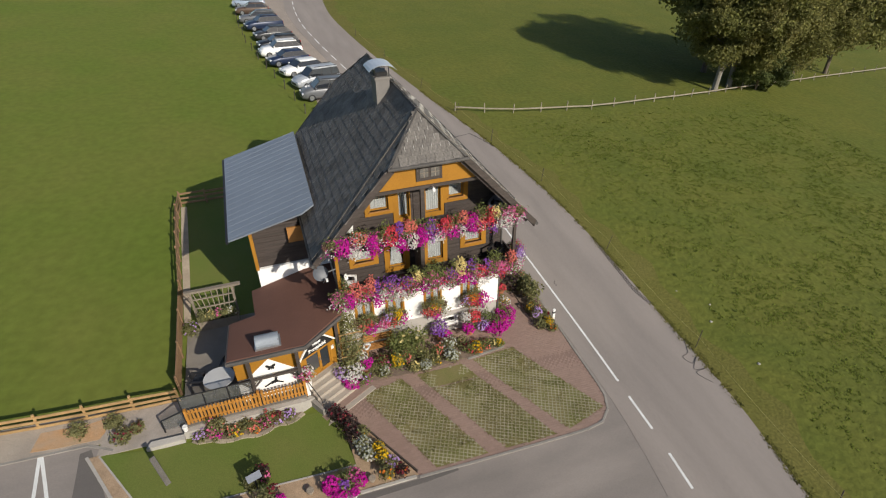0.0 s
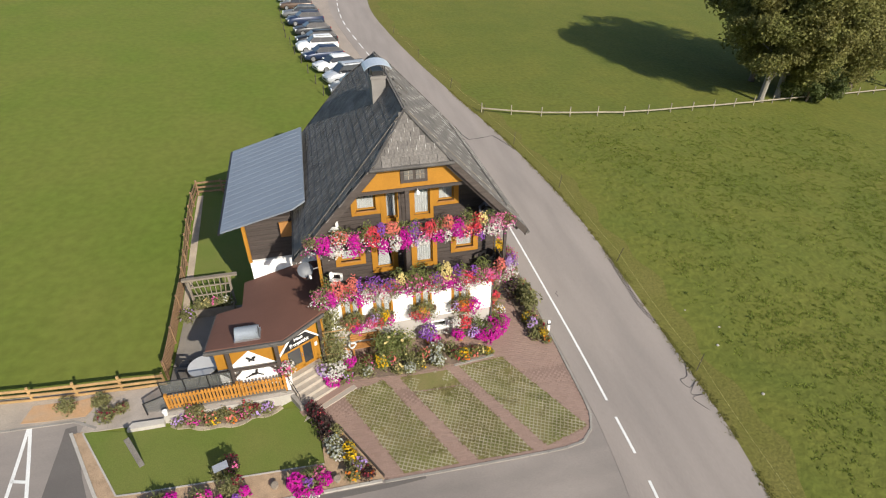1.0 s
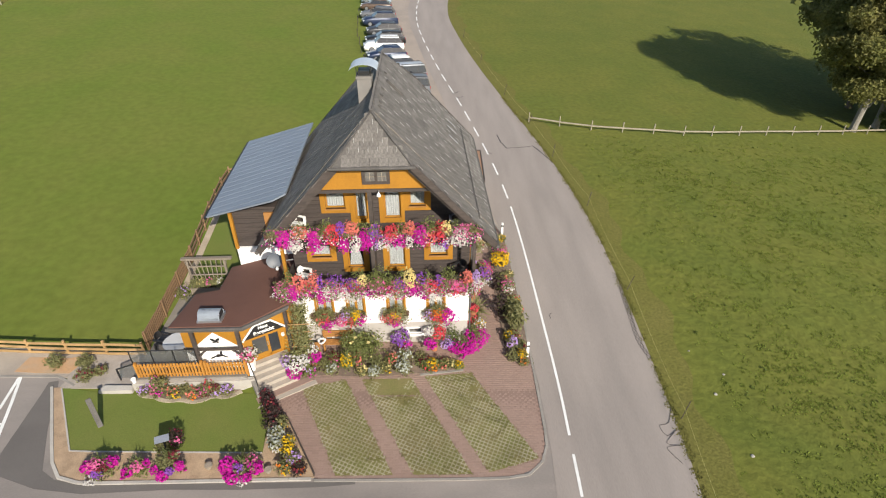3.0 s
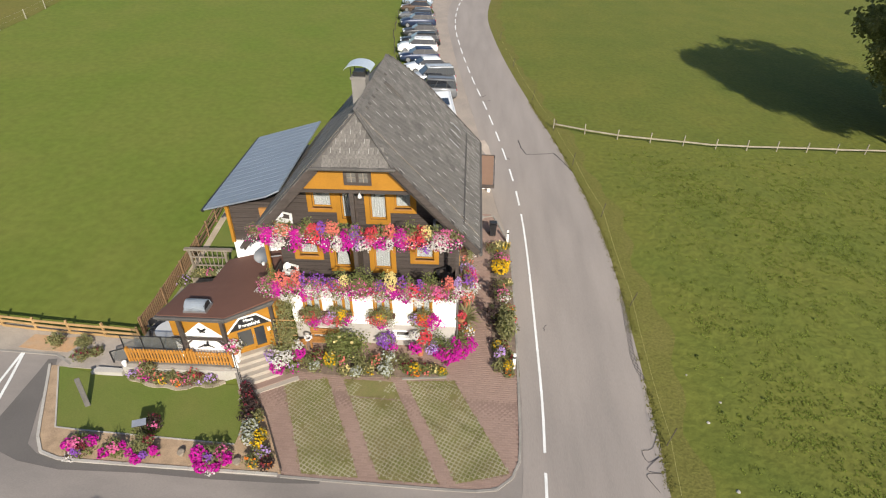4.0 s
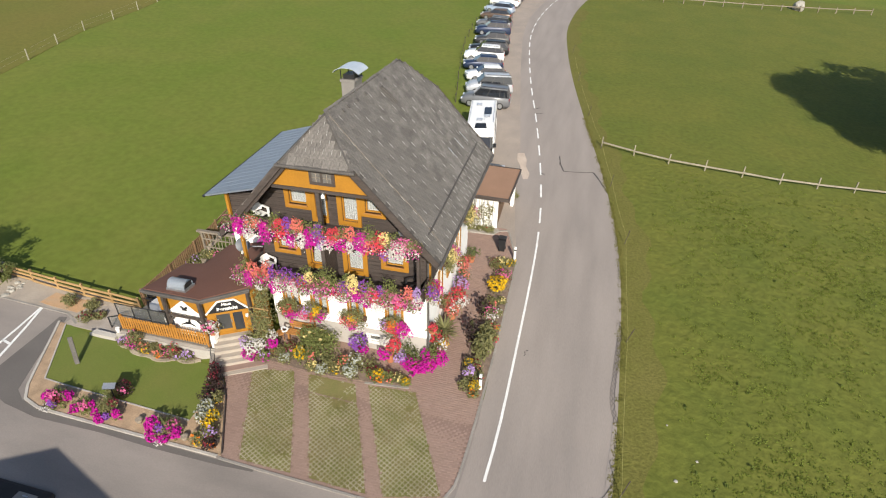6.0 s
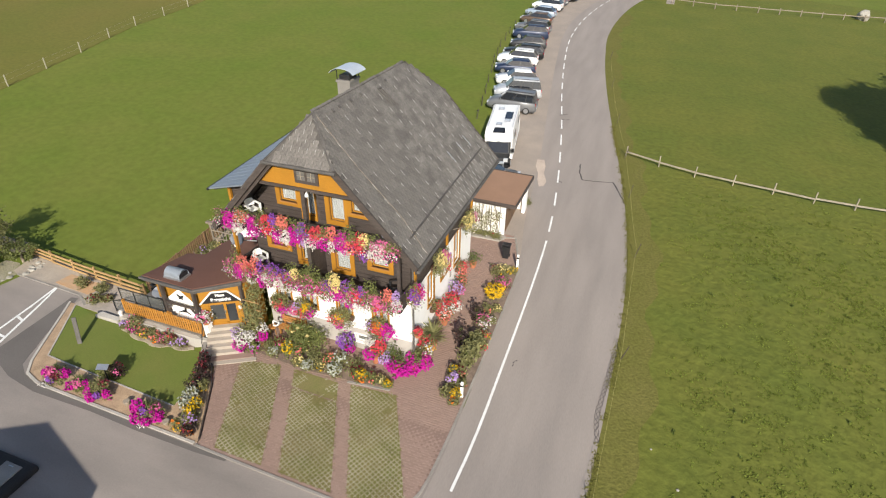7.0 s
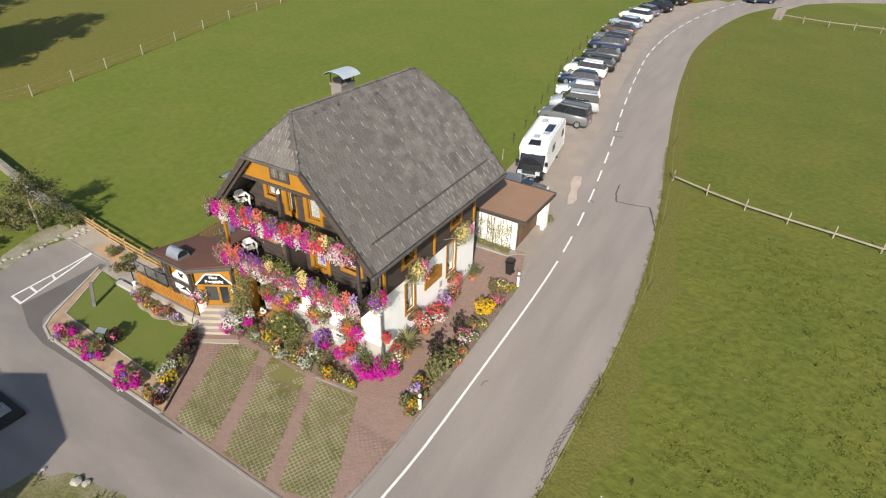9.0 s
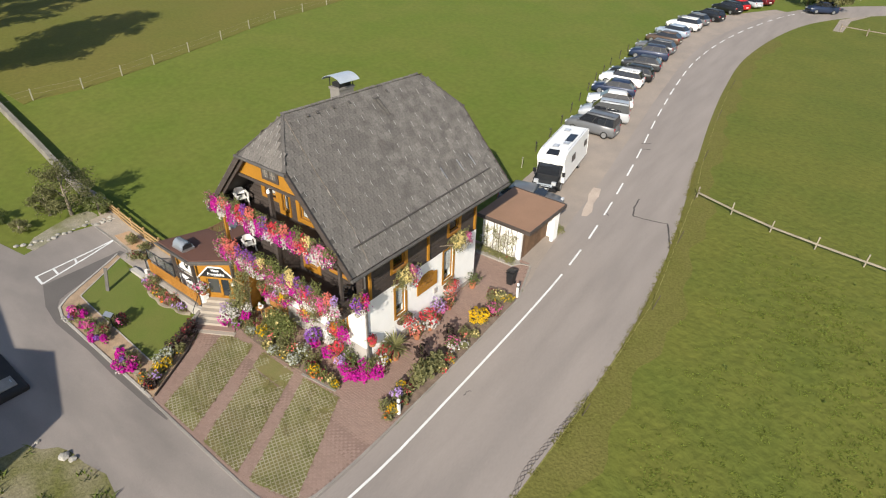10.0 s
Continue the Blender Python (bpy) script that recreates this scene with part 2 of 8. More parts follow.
# ---- the ground ----
def ground_sheet():
    axis_x = [-3000, -1200, -500, -250] + [-160 + 8 * i for i in range(24)] + [26] + [32 + 8 * i for i in range(17)] + [250, 500, 1200, 3000]
    axis_y = [-3000, -1200, -500, -200, -100] + [-60 + 6 * i for i in range(12)] + [9, 12, 15] + [18 + 6 * i for i in range(33)] + [300, 500, 1200, 3000]
    bm = bmesh.new()
    grid = [[bm.verts.new((x, y, terrain(x, y))) for x in axis_x] for y in axis_y]
    for r0, r1 in zip(grid, grid[1:]):
        for i in range(len(r0) - 1):
            bm.faces.new((r0[i], r0[i + 1], r1[i + 1], r1[i]))
    return bm


solo("ground", ground_sheet(), GRASS, "green mown mountain meadow", "meadow", kind="structure", smooth=True)

LINE_L = [(4.0, -26), (9.2, -8), (12.2, 5), (13.0, 13), (13.17, 19.27), (13.12, 29.28), (12.51, 36.66), (11.08, 46.5), (9.42, 55.99), (7.93, 66.35), (7.1, 75.37), (7.32, 85.76),
          (8.86, 97.21), (11.97, 108.9), (17.39, 117.87), (27.32, 127.58), (43.83, 137.41), (69, 146.19)]
EDGE_R = [(8.6, -26), (13.8, -8), (16.53, 5.94), (17.54, 11.97), (17.97, 19.93), (18, 28.38), (17.07, 37.29), (15.12, 48.57), (13.39, 59.09), (12.12, 69.27), (11.42, 79.46), (12.2, 91.43),
          (14.19, 101.93), (17.46, 109.64), (22.39, 116.62), (31.56, 125.51), (46.88, 135.22), (70.96, 143.9)]
EDGE_L = [(2.4, -26), (7.9, -8), (11.0, 5), (12.1, 12), (12.23, 18.98), (12.15, 26.53), (11.31, 31.98), (10.44, 40.68), (8.76, 52.88), (7.37, 63.45), (6.11, 75.34), (6.05, 85.72),
          (7.57, 97.75), (10.73, 109.38), (16.39, 118.8), (26.62, 128.39), (43.02, 138.4), (68.04, 147.32)]
el, er, ll = (resample([(p.x, p.y) for p in spline(q, 2)], 150) for q in (EDGE_L, EDGE_R, LINE_L))
solo("road", ribbon(el, er, 0.02), ASPHALT, "grey asphalt country road curving past the house", "road", kind="structure")
# the side street in front of the garden, with its dark patches
STREET = [(13.3, 4.5), (13.3, 16.6), (11.6, 16.6), (11.6, 12.7), (10.7, 12.2), (10.3, 11.4), (9.0, 11.0), (3.0, 11.02), (0.7, 11.02), (-3.3, 10.98), (-5.3, 11.0), (-6.25, 11.6), (-7.05, 13.2), (-7.95, 15.5), (-8.1, 15.9), (-9.81, 16.05), (-12.54, 15.93), (-13.02, 14.21),
          (-12.3, 11.92), (-14.69, 11.51), (-28, 11.2), (-60, 13), (-60, 7), (-28, 5.3), (-8, 4.4), (1.3, 5.2), (1.7, 6.5), (3.2, 7.5), (5.2, 7.85), (7.5, 7.3), (9.2, 4.5)]
solo("side_street", draped(STREET, 0.012), STREETTAR, "worn grey asphalt side street with a parking bay", "street", kind="structure")


def stripe(a, b, w=0.13):
    bm = bmesh.new()
    a, b = Vector((*a, 0)), Vector((*b, 0))
    n = max(1, round((b - a).length / 1.5))
    s = (b - a).normalized().cross(Vector((0, 0, 1))) * w / 2
    rows = []
    for i in range(n + 1):
        p = a + (b - a) * i / n
        rows.append([bm.verts.new((q.x, q.y, terrain(q.x, q.y) + 0.026)) for q in (p - s, p + s)])
    for r0, r1 in zip(rows, rows[1:]):
        bm.faces.new((r0[0], r0[1], r1[1], r1[0]))
    return bm


lines = thing("road_marking", (13, 20, terrain(13.02, 19.94)), "white painted road edge line, solid and dashed", "road marking", kind="structure")
fine_line = [(p.x, p.y) for p in spline(LINE_L, 0.25)]
dist = [0.0]
for a, b in zip(fine_line, fine_line[1:]):
    dist.append(dist[-1] + math.hypot(b[0] - a[0], b[1] - a[1]))


def line_at(s):
    i = min(range(len(dist)), key=lambda k: abs(dist[k] - s))
    return fine_line[i]


s_start = min(range(len(dist)), key=lambda k: abs(fine_line[k][1] - 12.75))
s_end = min(range(len(dist)), key=lambda k: abs(fine_line[k][1] - 30.0))
s0, s1 = dist[s_start], dist[s_end]
bm = bmesh.new()
for k in range(12):
    piece = stripe(line_at(s0 + (s1 - s0) * k / 12), line_at(s0 + (s1 - s0) * (k + 1) / 12), 0.11)
    me = bpy.data.meshes.new("line")
    piece.to_mesh(me)
    bm.from_mesh(me)
    piece.free()
    bpy.data.meshes.remove(me)
part("solid_line", bm, LINE, lines)
first = part("dash", stripe(line_at(s0 - 2.6), line_at(s0 - 0.9), 0.11), LINE, lines)
for k in range(8):
    s = s0 - 2.6 - 2.9 * (k + 1)
    if s > 0:
        part("dash", stripe(line_at(s), line_at(s + 1.7), 0.11), LINE, lines)
s = s1 + 1.0
while s < dist[-1] - 60:
    part("dash", stripe(line_at(s), line_at(s + 1.9), 0.115), LINE, lines)
    s += 3.2
# gravel strip on which the cars park
GRAVEL_AREA = [(12.7, 26.75), (12.0, 31.9), (11.2, 40.67), (9.6, 52.88), (8.2, 63.45), (6.95, 75.34), (6.9, 85.72), (8.4, 97.74), (11.3, 109.38), (9.0, 110.0), (3.7, 100.41), (0.3, 89.81), (0.6, 79.78), (2.2, 64.76), (4.9, 51.23), (5.7, 38.09), (6.5, 33.0), (9.24, 29.5), (11.6, 28.0)]
solo("gravel_strip", draped(GRAVEL_AREA, 0.010, 4), GRAVEL, "pale trodden gravel parking strip beside the road", "gravel", kind="structure")

# tar-filled cracks across the road and a pale trodden patch on the gravel


def crack(pts, w):
    bm = bmesh.new()
    line = resample(pts, 1 + 6 * len(pts))
    rows = []
    for i, (x, y) in enumerate(line):
        a, b = line[max(0, i - 1)], line[min(len(line) - 1, i + 1)]
        d = Vector((b[0] - a[0], b[1] - a[1], 0)).normalized().cross(Vector((0, 0, 1))) * w * random.uniform(0.3, 0.7)
        x, y = x + random.uniform(-0.03, 0.03), y + random.uniform(-0.03, 0.03)
        rows.append([bm.verts.new((x + s * d.x, y + s * d.y, terrain(x, y) + 0.026)) for s in (-1, 1)])
    for r0, r1 in zip(rows, rows[1:]):
        bm.faces.new((r0[0], r0[1], r1[1], r1[0]))
    return bm


TAR = material("tar_seam", (0.075, 0.068, 0.062), 0.8, 0.3, 3, 30, 0.2)
cracks = thing("road_cracks", (14.5, 39, terrain(14.5, 39)), "dark cracks and tar seams in the asphalt", "crack", kind="structure")
for line, w in (([(13.49, 41.08), (13.61, 39.77), (14.0, 38.66), (15.07, 38.84), (16.15, 39.14), (16.89, 37.3), (17.2, 36.5)], 0.09), ([(10.28, 49.78), (10.93, 50.39)], 0.10),
                ([(10.65, 48.88), (11.34, 49.2)], 0.10), ([(12.37, 37.85), (12.67, 37.67)], 0.08), ([(13.6, 19.62), (13.6, 19.83), (13.73, 20.0)], 0.04)):
    part("crack", crack(line, w), TAR, cracks)
solo("gravel_patch", draped([(10.27, 40.49), (10.79, 40.66), (11.1, 39.6), (11.2, 38.49), (11.6, 37.4), (11.55, 36.7), (11.25, 36.5), (10.95, 37.4), (10.77, 38.45), (10.4, 39.4)], 0.03, 0.6), material("pale_gravel", (0.50, 0.41, 0.34), 0.95, 0.2, 1, 30, 0.4), "pale worn patch of gravel beside the road", "gravel", kind="structure")

# ---- the house ----
HX, HZ0 = 5.55, 0.05
WL, WR, WF, WB = 1.85, 9.25, 18.0, 26.55
RIDGE, SLOPE = 11.46, 1.076
RF, RB, EX, HF, HB, HIPX = 16.52, 28.0, 4.64, 17.85, 26.4, 1.46
HIPZ = RIDGE - HIPX * SLOPE
FRONT = Matrix(((1, 0, 0, 0), (0, -1, 0, WF), (0, 0, 1, 0), (0, 0, 0, 1)))      # u = x, out = -y
SIDE = Matrix(((0, 1, 0, WR), (1, 0, 0, 0), (0, 0, 1, 0), (0, 0, 0, 1)))        # u = y, out = +x
WEST = Matrix(((0, -1, 0, WL), (1, 0, 0, 0), (0, 0, 1, 0), (0, 0, 0, 1)))
BACK = Matrix(((1, 0, 0, 0), (0, 1, 0, WB), (0, 0, 1, 0), (0, 0, 0, 1)))
house = thing("house", (HX, 22.0, HZ0), "three-storey alpine guesthouse of white plaster, dark boards and orange trim", "house")


def wall_cells(bm, m, u0, u1, z0, z1, holes, thick, proud=0.0):
    """A wall of the given thickness, with its openings left out."""
    us = sorted({u0, u1, *[h for q in holes for h in q[:2] if u0 < h < u1]})
    zs = sorted({z0, z1, *[h for q in holes for h in q[2:] if z0 < h < z1]})
    for a, b in zip(us, us[1:]):
        for c, d in zip(zs, zs[1:]):
            if not any(q[0] < (a + b) / 2 < q[1] and q[2] < (c + d) / 2 < q[3] for q in holes):
                box(bm, a, b, proud - thick, proud, c, d, m)


def planks(parent, m, mat, u0, u1, z0, z1, holes, height=0.2, limit=None, thick=0.03):
    """Boards laid one over another, stopped at the openings."""
    z = z0
    while z < z1 - 0.03:
        h = min(height, z1 - z)
        lo, hi = u0, u1
        if limit:
            lo, hi = max(u0, limit(z + h)[0]), min(u1, limit(z + h)[1])
        cuts = sorted((q[0], q[1]) for q in holes if q[2] < z + h * 0.6 and q[3] > z + h * 0.4)
        at = lo
        for c0, c1 in [*cuts, (hi, hi)]:
            if c0 - at > 0.06:
                bm = bmesh.new()
                box(bm, at, min(c0, hi), 0.0, thick + random.uniform(-0.004, 0.004), z + 0.006, z + h - 0.006, m)
                part("plank", bm, mat, parent)
            at = max(at, c1)
        z += h


def window(parent, m, u0, u1, z0, z1, trim=0.2, colour=None, curtain=1.0, deep=0.05, leaves=1, ledge=True, right=None):
    """A framed window or glazed door in the opening u0..u1, z0..z1: trim boards round it, casement, pane, curtain and sill."""
    colour = colour or ORANGE
    right = trim if right is None else right
    bm = bmesh.new()
    for s in ((u0 - trim, u0, z0 - trim, z1 + trim * 0.6), (u1, u1 + right, z0 - trim, z1 + trim * 0.6), (u0, u1, z1, z1 + trim * 0.6), (u0, u1, z0 - trim, z0)):
        box(bm, s[0], s[1], 0.0, deep, s[2], s[3], m)
    w = part("window", bm, colour, parent)
    n = (u1 - u0) / leaves
    for i in range(leaves):
        a, b = u0 + i * n, u0 + (i + 1) * n
        bm = bmesh.new()
        f = 0.055
        for s in ((a, a + f, z0, z1), (b - f, b, z0, z1), (a + f, b - f, z0, z0 + f), (a + f, b - f, z1 - f, z1)):
            box(bm, s[0], s[1], -0.10, -0.04, s[2], s[3], m)
        part("casement", bm, colour, w)
        bm = bmesh.new()
        box(bm, a + f, b - f, -0.075, -0.065, z0 + f, z1 - f, m)
        part("pane", bm, GLASS_CLEAR, w).visible_shadow = False
    if curtain:
        bm = bmesh.new()
        pts = []
        folds = max(6, int((u1 - u0) * 22))
        lo = z0 + (z1 - z0) * (1 - curtain)
        for k in range(folds + 1):
            u = u0 + (u1 - u0) * k / folds
            d = -0.085 - 0.02 * (k % 2)
            pts.append((bm.verts.new(m @ Vector((u, d, lo))), bm.verts.new(m @ Vector((u, d, z1)))))
        for (a, b), (c, d) in zip(pts, pts[1:]):
            bm.faces.new((a, c, d, b))
        part("curtain", bm, CURTAIN, w)
    if ledge:
        bm = bmesh.new()
        box(bm, u0 - 0.04, u1 + 0.04, 0.0, deep + 0.06, z0 - 0.04, z0, m)
        part("sill", bm, LARCH, w)
    return w


def clear_glass():
    m = bpy.data.materials.new("clear_window_glass")
    m.use_nodes = True
    nt = m.node_tree
    nt.nodes.clear()
    out, mixer = nt.nodes.new("ShaderNodeOutputMaterial"), nt.nodes.new("ShaderNodeMixShader")
    see, gloss = nt.nodes.new("ShaderNodeBsdfTransparent"), nt.nodes.new("ShaderNodeBsdfGlossy")
    see.inputs[0].default_value = (0.86, 0.88, 0.88, 1)
    gloss.inputs[1].default_value = 0.03
    mixer.inputs[0].default_value = 0.08
    nt.links.new(see.outputs[0], mixer.inputs[1])
    nt.links.new(gloss.outputs[0], mixer.inputs[2])
    nt.links.new(mixer.outputs[0], out.inputs[0])
    return m


GLASS_CLEAR = clear_glass()
# openings: u0, u1, z0, z1
front_ground = [(2.45, 3.15, 2.0, 3.25), (3.85, 4.55, 2.0, 3.25), (5.65, 6.35, 2.0, 3.25), (7.45, 8.15, 2.0, 3.25)]
front_first = [(2.62, 3.42, 5.18, 5.85), (4.10, 4.80, 4.60, 6.2), (5.80, 6.52, 4.58, 6.2), (7.55, 8.32, 5.12, 5.85)]
front_attic = [(3.46, 4.24, 7.48, 8.38), (4.62, 5.10, 6.98, 8.52), (5.78, 6.45, 6.98, 8.52), (6.79, 7.45, 7.52, 8.38)]
cellar = [(3.05, 3.75, 0.72, 1.05), (6.48, 7.14, 0.70, 1.06)]
side_ground = [(20.02, 20.70, 2.0, 3.66), (23.72, 24.52, 2.0, 3.85)]
side_first = [(19.9, 20.7, 4.75, 5.65), (24.1, 24.9, 4.75, 5.65)]

bm = bmesh.new()
wall_cells(bm, FRONT, WL, WR, -0.6, 1.45, cellar, 0.4)
wall_cells(bm, SIDE, WF + 0.4, WB, -0.6, 0.9, [], 0.4)
wall_cells(bm, WEST, WF + 0.4, WB, -0.6, 1.45, [], 0.4)
wall_cells(bm, BACK, WL + 0.4, WR - 0.4, -0.6, 1.45, [], 0.4)
part("socle_wall", bm, SOCLE, house, "grey rendered plinth")
bm = bmesh.new()
wall_cells(bm, FRONT, WL - 0.03, WR + 0.03, 1.45, 4.02, front_ground, 0.38, 0.03)
wall_cells(bm, SIDE, WF + 0.35, WB + 0.03, 0.9, 4.02, side_ground, 0.38, 0.03)
wall_cells(bm, WEST, WF + 0.35, WB + 0.03, 1.45, 4.02, [], 0.38, 0.03)
wall_cells(bm, BACK, WL + 0.35, WR - 0.35, 1.45, 4.02, [], 0.38, 0.03)
part("plaster_wall", bm, WHITE, house, "bright white plaster wall")


def under_roof(z, clear=0.22):
    half = (RIDGE - clear - z) / SLOPE
    return HX - half, HX + half


bm = bmesh.new()
wall_cells(bm, FRONT, WL, WR, 4.02, 6.9, front_first, 0.2, -0.005)
wall_cells(bm, SIDE, WF + 0.2, WB - 0.2, 4.02, 6.9, side_first, 0.2, -0.005)
wall_cells(bm, WEST, WF + 0.2, WB - 0.2, 4.02, 6.9, [], 0.2, -0.005)
wall_cells(bm, BACK, WL, WR, 4.02, 6.9, [], 0.2, -0.005)
z = 6.9
while z < 9.7:
    lo, hi = under_roof(z + 0.2, 0.3)
    wall_cells(bm, FRONT, max(WL, lo), min(WR, hi), z, z + 0.2, front_attic, 0.2, -0.005)
    wall_cells(bm, BACK, max(WL, lo), min(WR, hi), z, z + 0.2, [], 0.2, -0.005)
    z += 0.2
timber = part("timber_wall", bm, DARKWOOD, house, "dark brown boarded upper wall")
grown = lambda holes: [(a - 0.18, b + 0.18, c - 0.18, d + 0.1) for a, b, c, d in holes]
planks(timber, FRONT, DARKWOOD, WL - 0.02, WR + 0.02, 4.05, 9.2, grown(front_first) + grown(front_attic), 0.19, lambda z: under_roof(z, 0.3))
planks(timber, SIDE, DARKWOOD, WF, WB, 4.05, 6.5, grown(side_first), 0.2)
planks(timber, BACK, DARKWOOD, WL, WR, 4.05, 9.2, [], 0.4, lambda z: under_roof(z, 0.3))
for q in front_ground:
    window(house, FRONT, *q, trim=0.09, curtain=0.9, leaves=2)
for i, q in enumerate(front_first):
    window(house, FRONT, *q, trim=0.2 if i in (1, 2) else 0.22, curtain=1.0 if i != 1 else 0.0, deep=0.07, ledge=i in (0, 3))
for i, q in enumerate(front_attic):
    window(house, FRONT, *q, trim=0.2, curtain=1.0, deep=0.07, ledge=i in (0, 3), right=(0.178, 0.05, 0.138, 0.2)[i])
for q in cellar:
    window(house, FRONT, *q, trim=0.12, colour=WHITEPL, curtain=0, ledge=False, leaves=1)
for q in side_ground:
    window(house, SIDE, *q, trim=0.14, curtain=0.7)
for q in side_first:
    window(house, SIDE, *q, trim=0.2, curtain=0.5)
# a half-open curtain behind the glazed balcony door
bm = bmesh.new()
v = [bm.verts.new(p) for p in ((4.16, 18.10, 4.66), (4.74, 18.10, 4.66), (4.46, 18.10, 6.1), (4.3, 18.10, 6.1))]
bm.faces.new(v)
part("curtain", bm, CURTAIN, house)
# ---- roof ----
def on_roof(side, off, y, lift=0.0):
    """A place on a main slope, off metres out from the ridge in plan."""
    n = Vector((side * SLOPE, 0, 1)).normalized()
    return Vector((HX + side * off, y, RIDGE - off * SLOPE)) + n * lift


roof_parts = {}
for side, what in ((1, "roof_slope"), (-1, "roof_slope")):
    bm = bmesh.new()
    rim = [on_roof(side, 0, HF), on_roof(side, HIPX, RF), on_roof(side, EX, RF), on_roof(side, EX, RB), on_roof(side, HIPX, RB), on_roof(side, 0, HB)]
    slab(bm, rim if side == 1 else rim[::-1], 0.12)
    roof_parts[side] = part(what, bm, ROOFBOARD, house, "steep slope of weathered grey wooden shingles")
for key, y0, y1 in (("front", HF, RF), ("back", HB, RB)):
    bm = bmesh.new()
    slab(bm, [(HX, y0, RIDGE), (HX - HIPX, y1, HIPZ), (HX + HIPX, y1, HIPZ)], 0.10)
    roof_parts[key] = part("roof_hip", bm, ROOFBOARD, house, "small half hip of grey shingles")
# ridge and hip caps, verge and eave boards, gutters
bm = bmesh.new()
for s in (1, -1):
    beam(bm, on_roof(s, 0.10, HF + 0.1, 0.045), on_roof(s, 0.10, HB - 0.1, 0.035), 0.2, 0.02, up=(s * SLOPE, 0, 1))
part("ridge_cap", bm, SHINGLE, house)
for y0, y1 in ((HF, RF), (HB, RB)):
    for s in (1, -1):
        bm = bmesh.new()
        beam(bm, (HX, y0, RIDGE + 0.03), (HX + s * HIPX, y1, HIPZ + 0.03), 0.12, 0.035)
        part("hip_cap", bm, ROOFBOARD, house)
    for s in (1, -1):
        bm = bmesh.new()
        e = y1 + (0.02 if y1 < 20 else -0.02)
        beam(bm, on_roof(s, HIPX, e, -0.06), on_roof(s, EX, e, -0.06), 0.05, 0.24)
        part("verge_board", bm, DARKWOOD, house)
    bm = bmesh.new()
    e = y1 - 0.05 if y1 < 20 else y1 + 0.05
    tube(bm, [(HX - HIPX - 0.1, e, HIPZ - 0.05), (HX + HIPX + 0.1, e, HIPZ - 0.05)], 0.07, 8)
    part("gutter", bm, ROOFBOARD, house)
for s in (1, -1):
    bm = bmesh.new()
    x = HX + s * (EX + 0.05)
    z = RIDGE - EX * SLOPE
    tube(bm, [(x, RF, z - 0.10), (x, RB, z - 0.10)], 0.075, 8)
    part("gutter", bm, ROOFBOARD, house)
    bm = bmesh.new()
    beam(bm, (HX + s * (EX - 0.06), RF, z - 0.12), (HX + s * (EX - 0.06), RB, z - 0.12), 0.05, 0.2)
    part("eave_board", bm, DARKWOOD, house)
# snow rail near the right eave, the lightning wire, roof hook and a few loose ridge tiles
bm = bmesh.new()
beam(bm, on_roof(1, 3.97, 17.4, 0.06), on_roof(1, 3.88, 27.2, 0.06), 0.06, 0.06)
for k in range(7):
    y = 17.8 + k * 1.45
    beam(bm, on_roof(1, 3.78, y, 0.04), on_roof(1, 4.02, y, 0.08), 0.03, 0.03)
part("snow_rail", bm, ROOFBOARD, house, "grey snow rail above the eave")
bm = bmesh.new()
tube(bm, [on_roof(-1, 0.1, 17.75, 0.07), on_roof(-1, 2.2, 17.25, 0.07), on_roof(-1, 4.5, 16.75, 0.07)], 0.009, 5)
tube(bm, [on_roof(1, 0.1, 17.85, 0.07), on_roof(1, 1.8, 17.75, 0.07), on_roof(1, 3.4, 17.85, 0.07), on_roof(1, 4.6, 17.6, 0.05)], 0.009, 5)
part("lightning_wire", bm, GREYWOOD, house)
bm = bmesh.new()
for dy in (-0.1, 0.1):
    beam(bm, on_roof(1, 0.30, 22.75 + dy, 0.07), on_roof(1, 0.95, 22.9 + dy, 0.07), 0.05, 0.05)
beam(bm, on_roof(1, 0.32, 22.6, 0.07), on_roof(1, 0.32, 22.95, 0.07), 0.05, 0.05)
part("roof_hatch", bm, ROOFBOARD, house)
for y in (18.9, 19.4, 20.3, 21.2, 23.6):
    bm = bmesh.new()
    box(bm, -0.07, 0.07, -0.05, 0.05, 0.0, 0.05, Matrix.Translation(on_roof(1, 0.2, y, 0.05)) @ pose(0, 0, 0, 0, 40, random.uniform(-20, 20)))
    part("ridge_hook", bm, ROOFBOARD, house)
for y in (24.0, 25.3, 26.3):
    bm = bmesh.new()
    beam(bm, on_roof(1, 3.1, y, 0.05), on_roof(1, 3.55, y + 0.05, 0.05), 0.03, 0.03)
    part("roof_iron", bm, ZINC, house)

# chimney with its vaulted cap
bm = bmesh.new()
box(bm, 4.78, 5.36, 21.1, 21.95, 9.6, 11.72)
box(bm, 4.74, 5.40, 21.06, 21.99, 11.72, 11.82)
chimney = part("chimney", bm, material("chimney_render", (0.22, 0.205, 0.19), 0.9, 0.15, 1.5, 40, 0.3), house, "grey rendered chimney")
part("flue", boxes((4.84, 5.30, 21.2, 21.85, 11.82, 12.0)), BLACK, chimney)
for x in (4.78, 5.36):
    for y in (21.12, 21.92):
        bm = bmesh.new()
        beam(bm, (x, y, 11.82), (x, y, 12.20), 0.03, 0.03)
        part("cap_post", bm, BLACK, chimney)
bm = bmesh.new()
rows = []
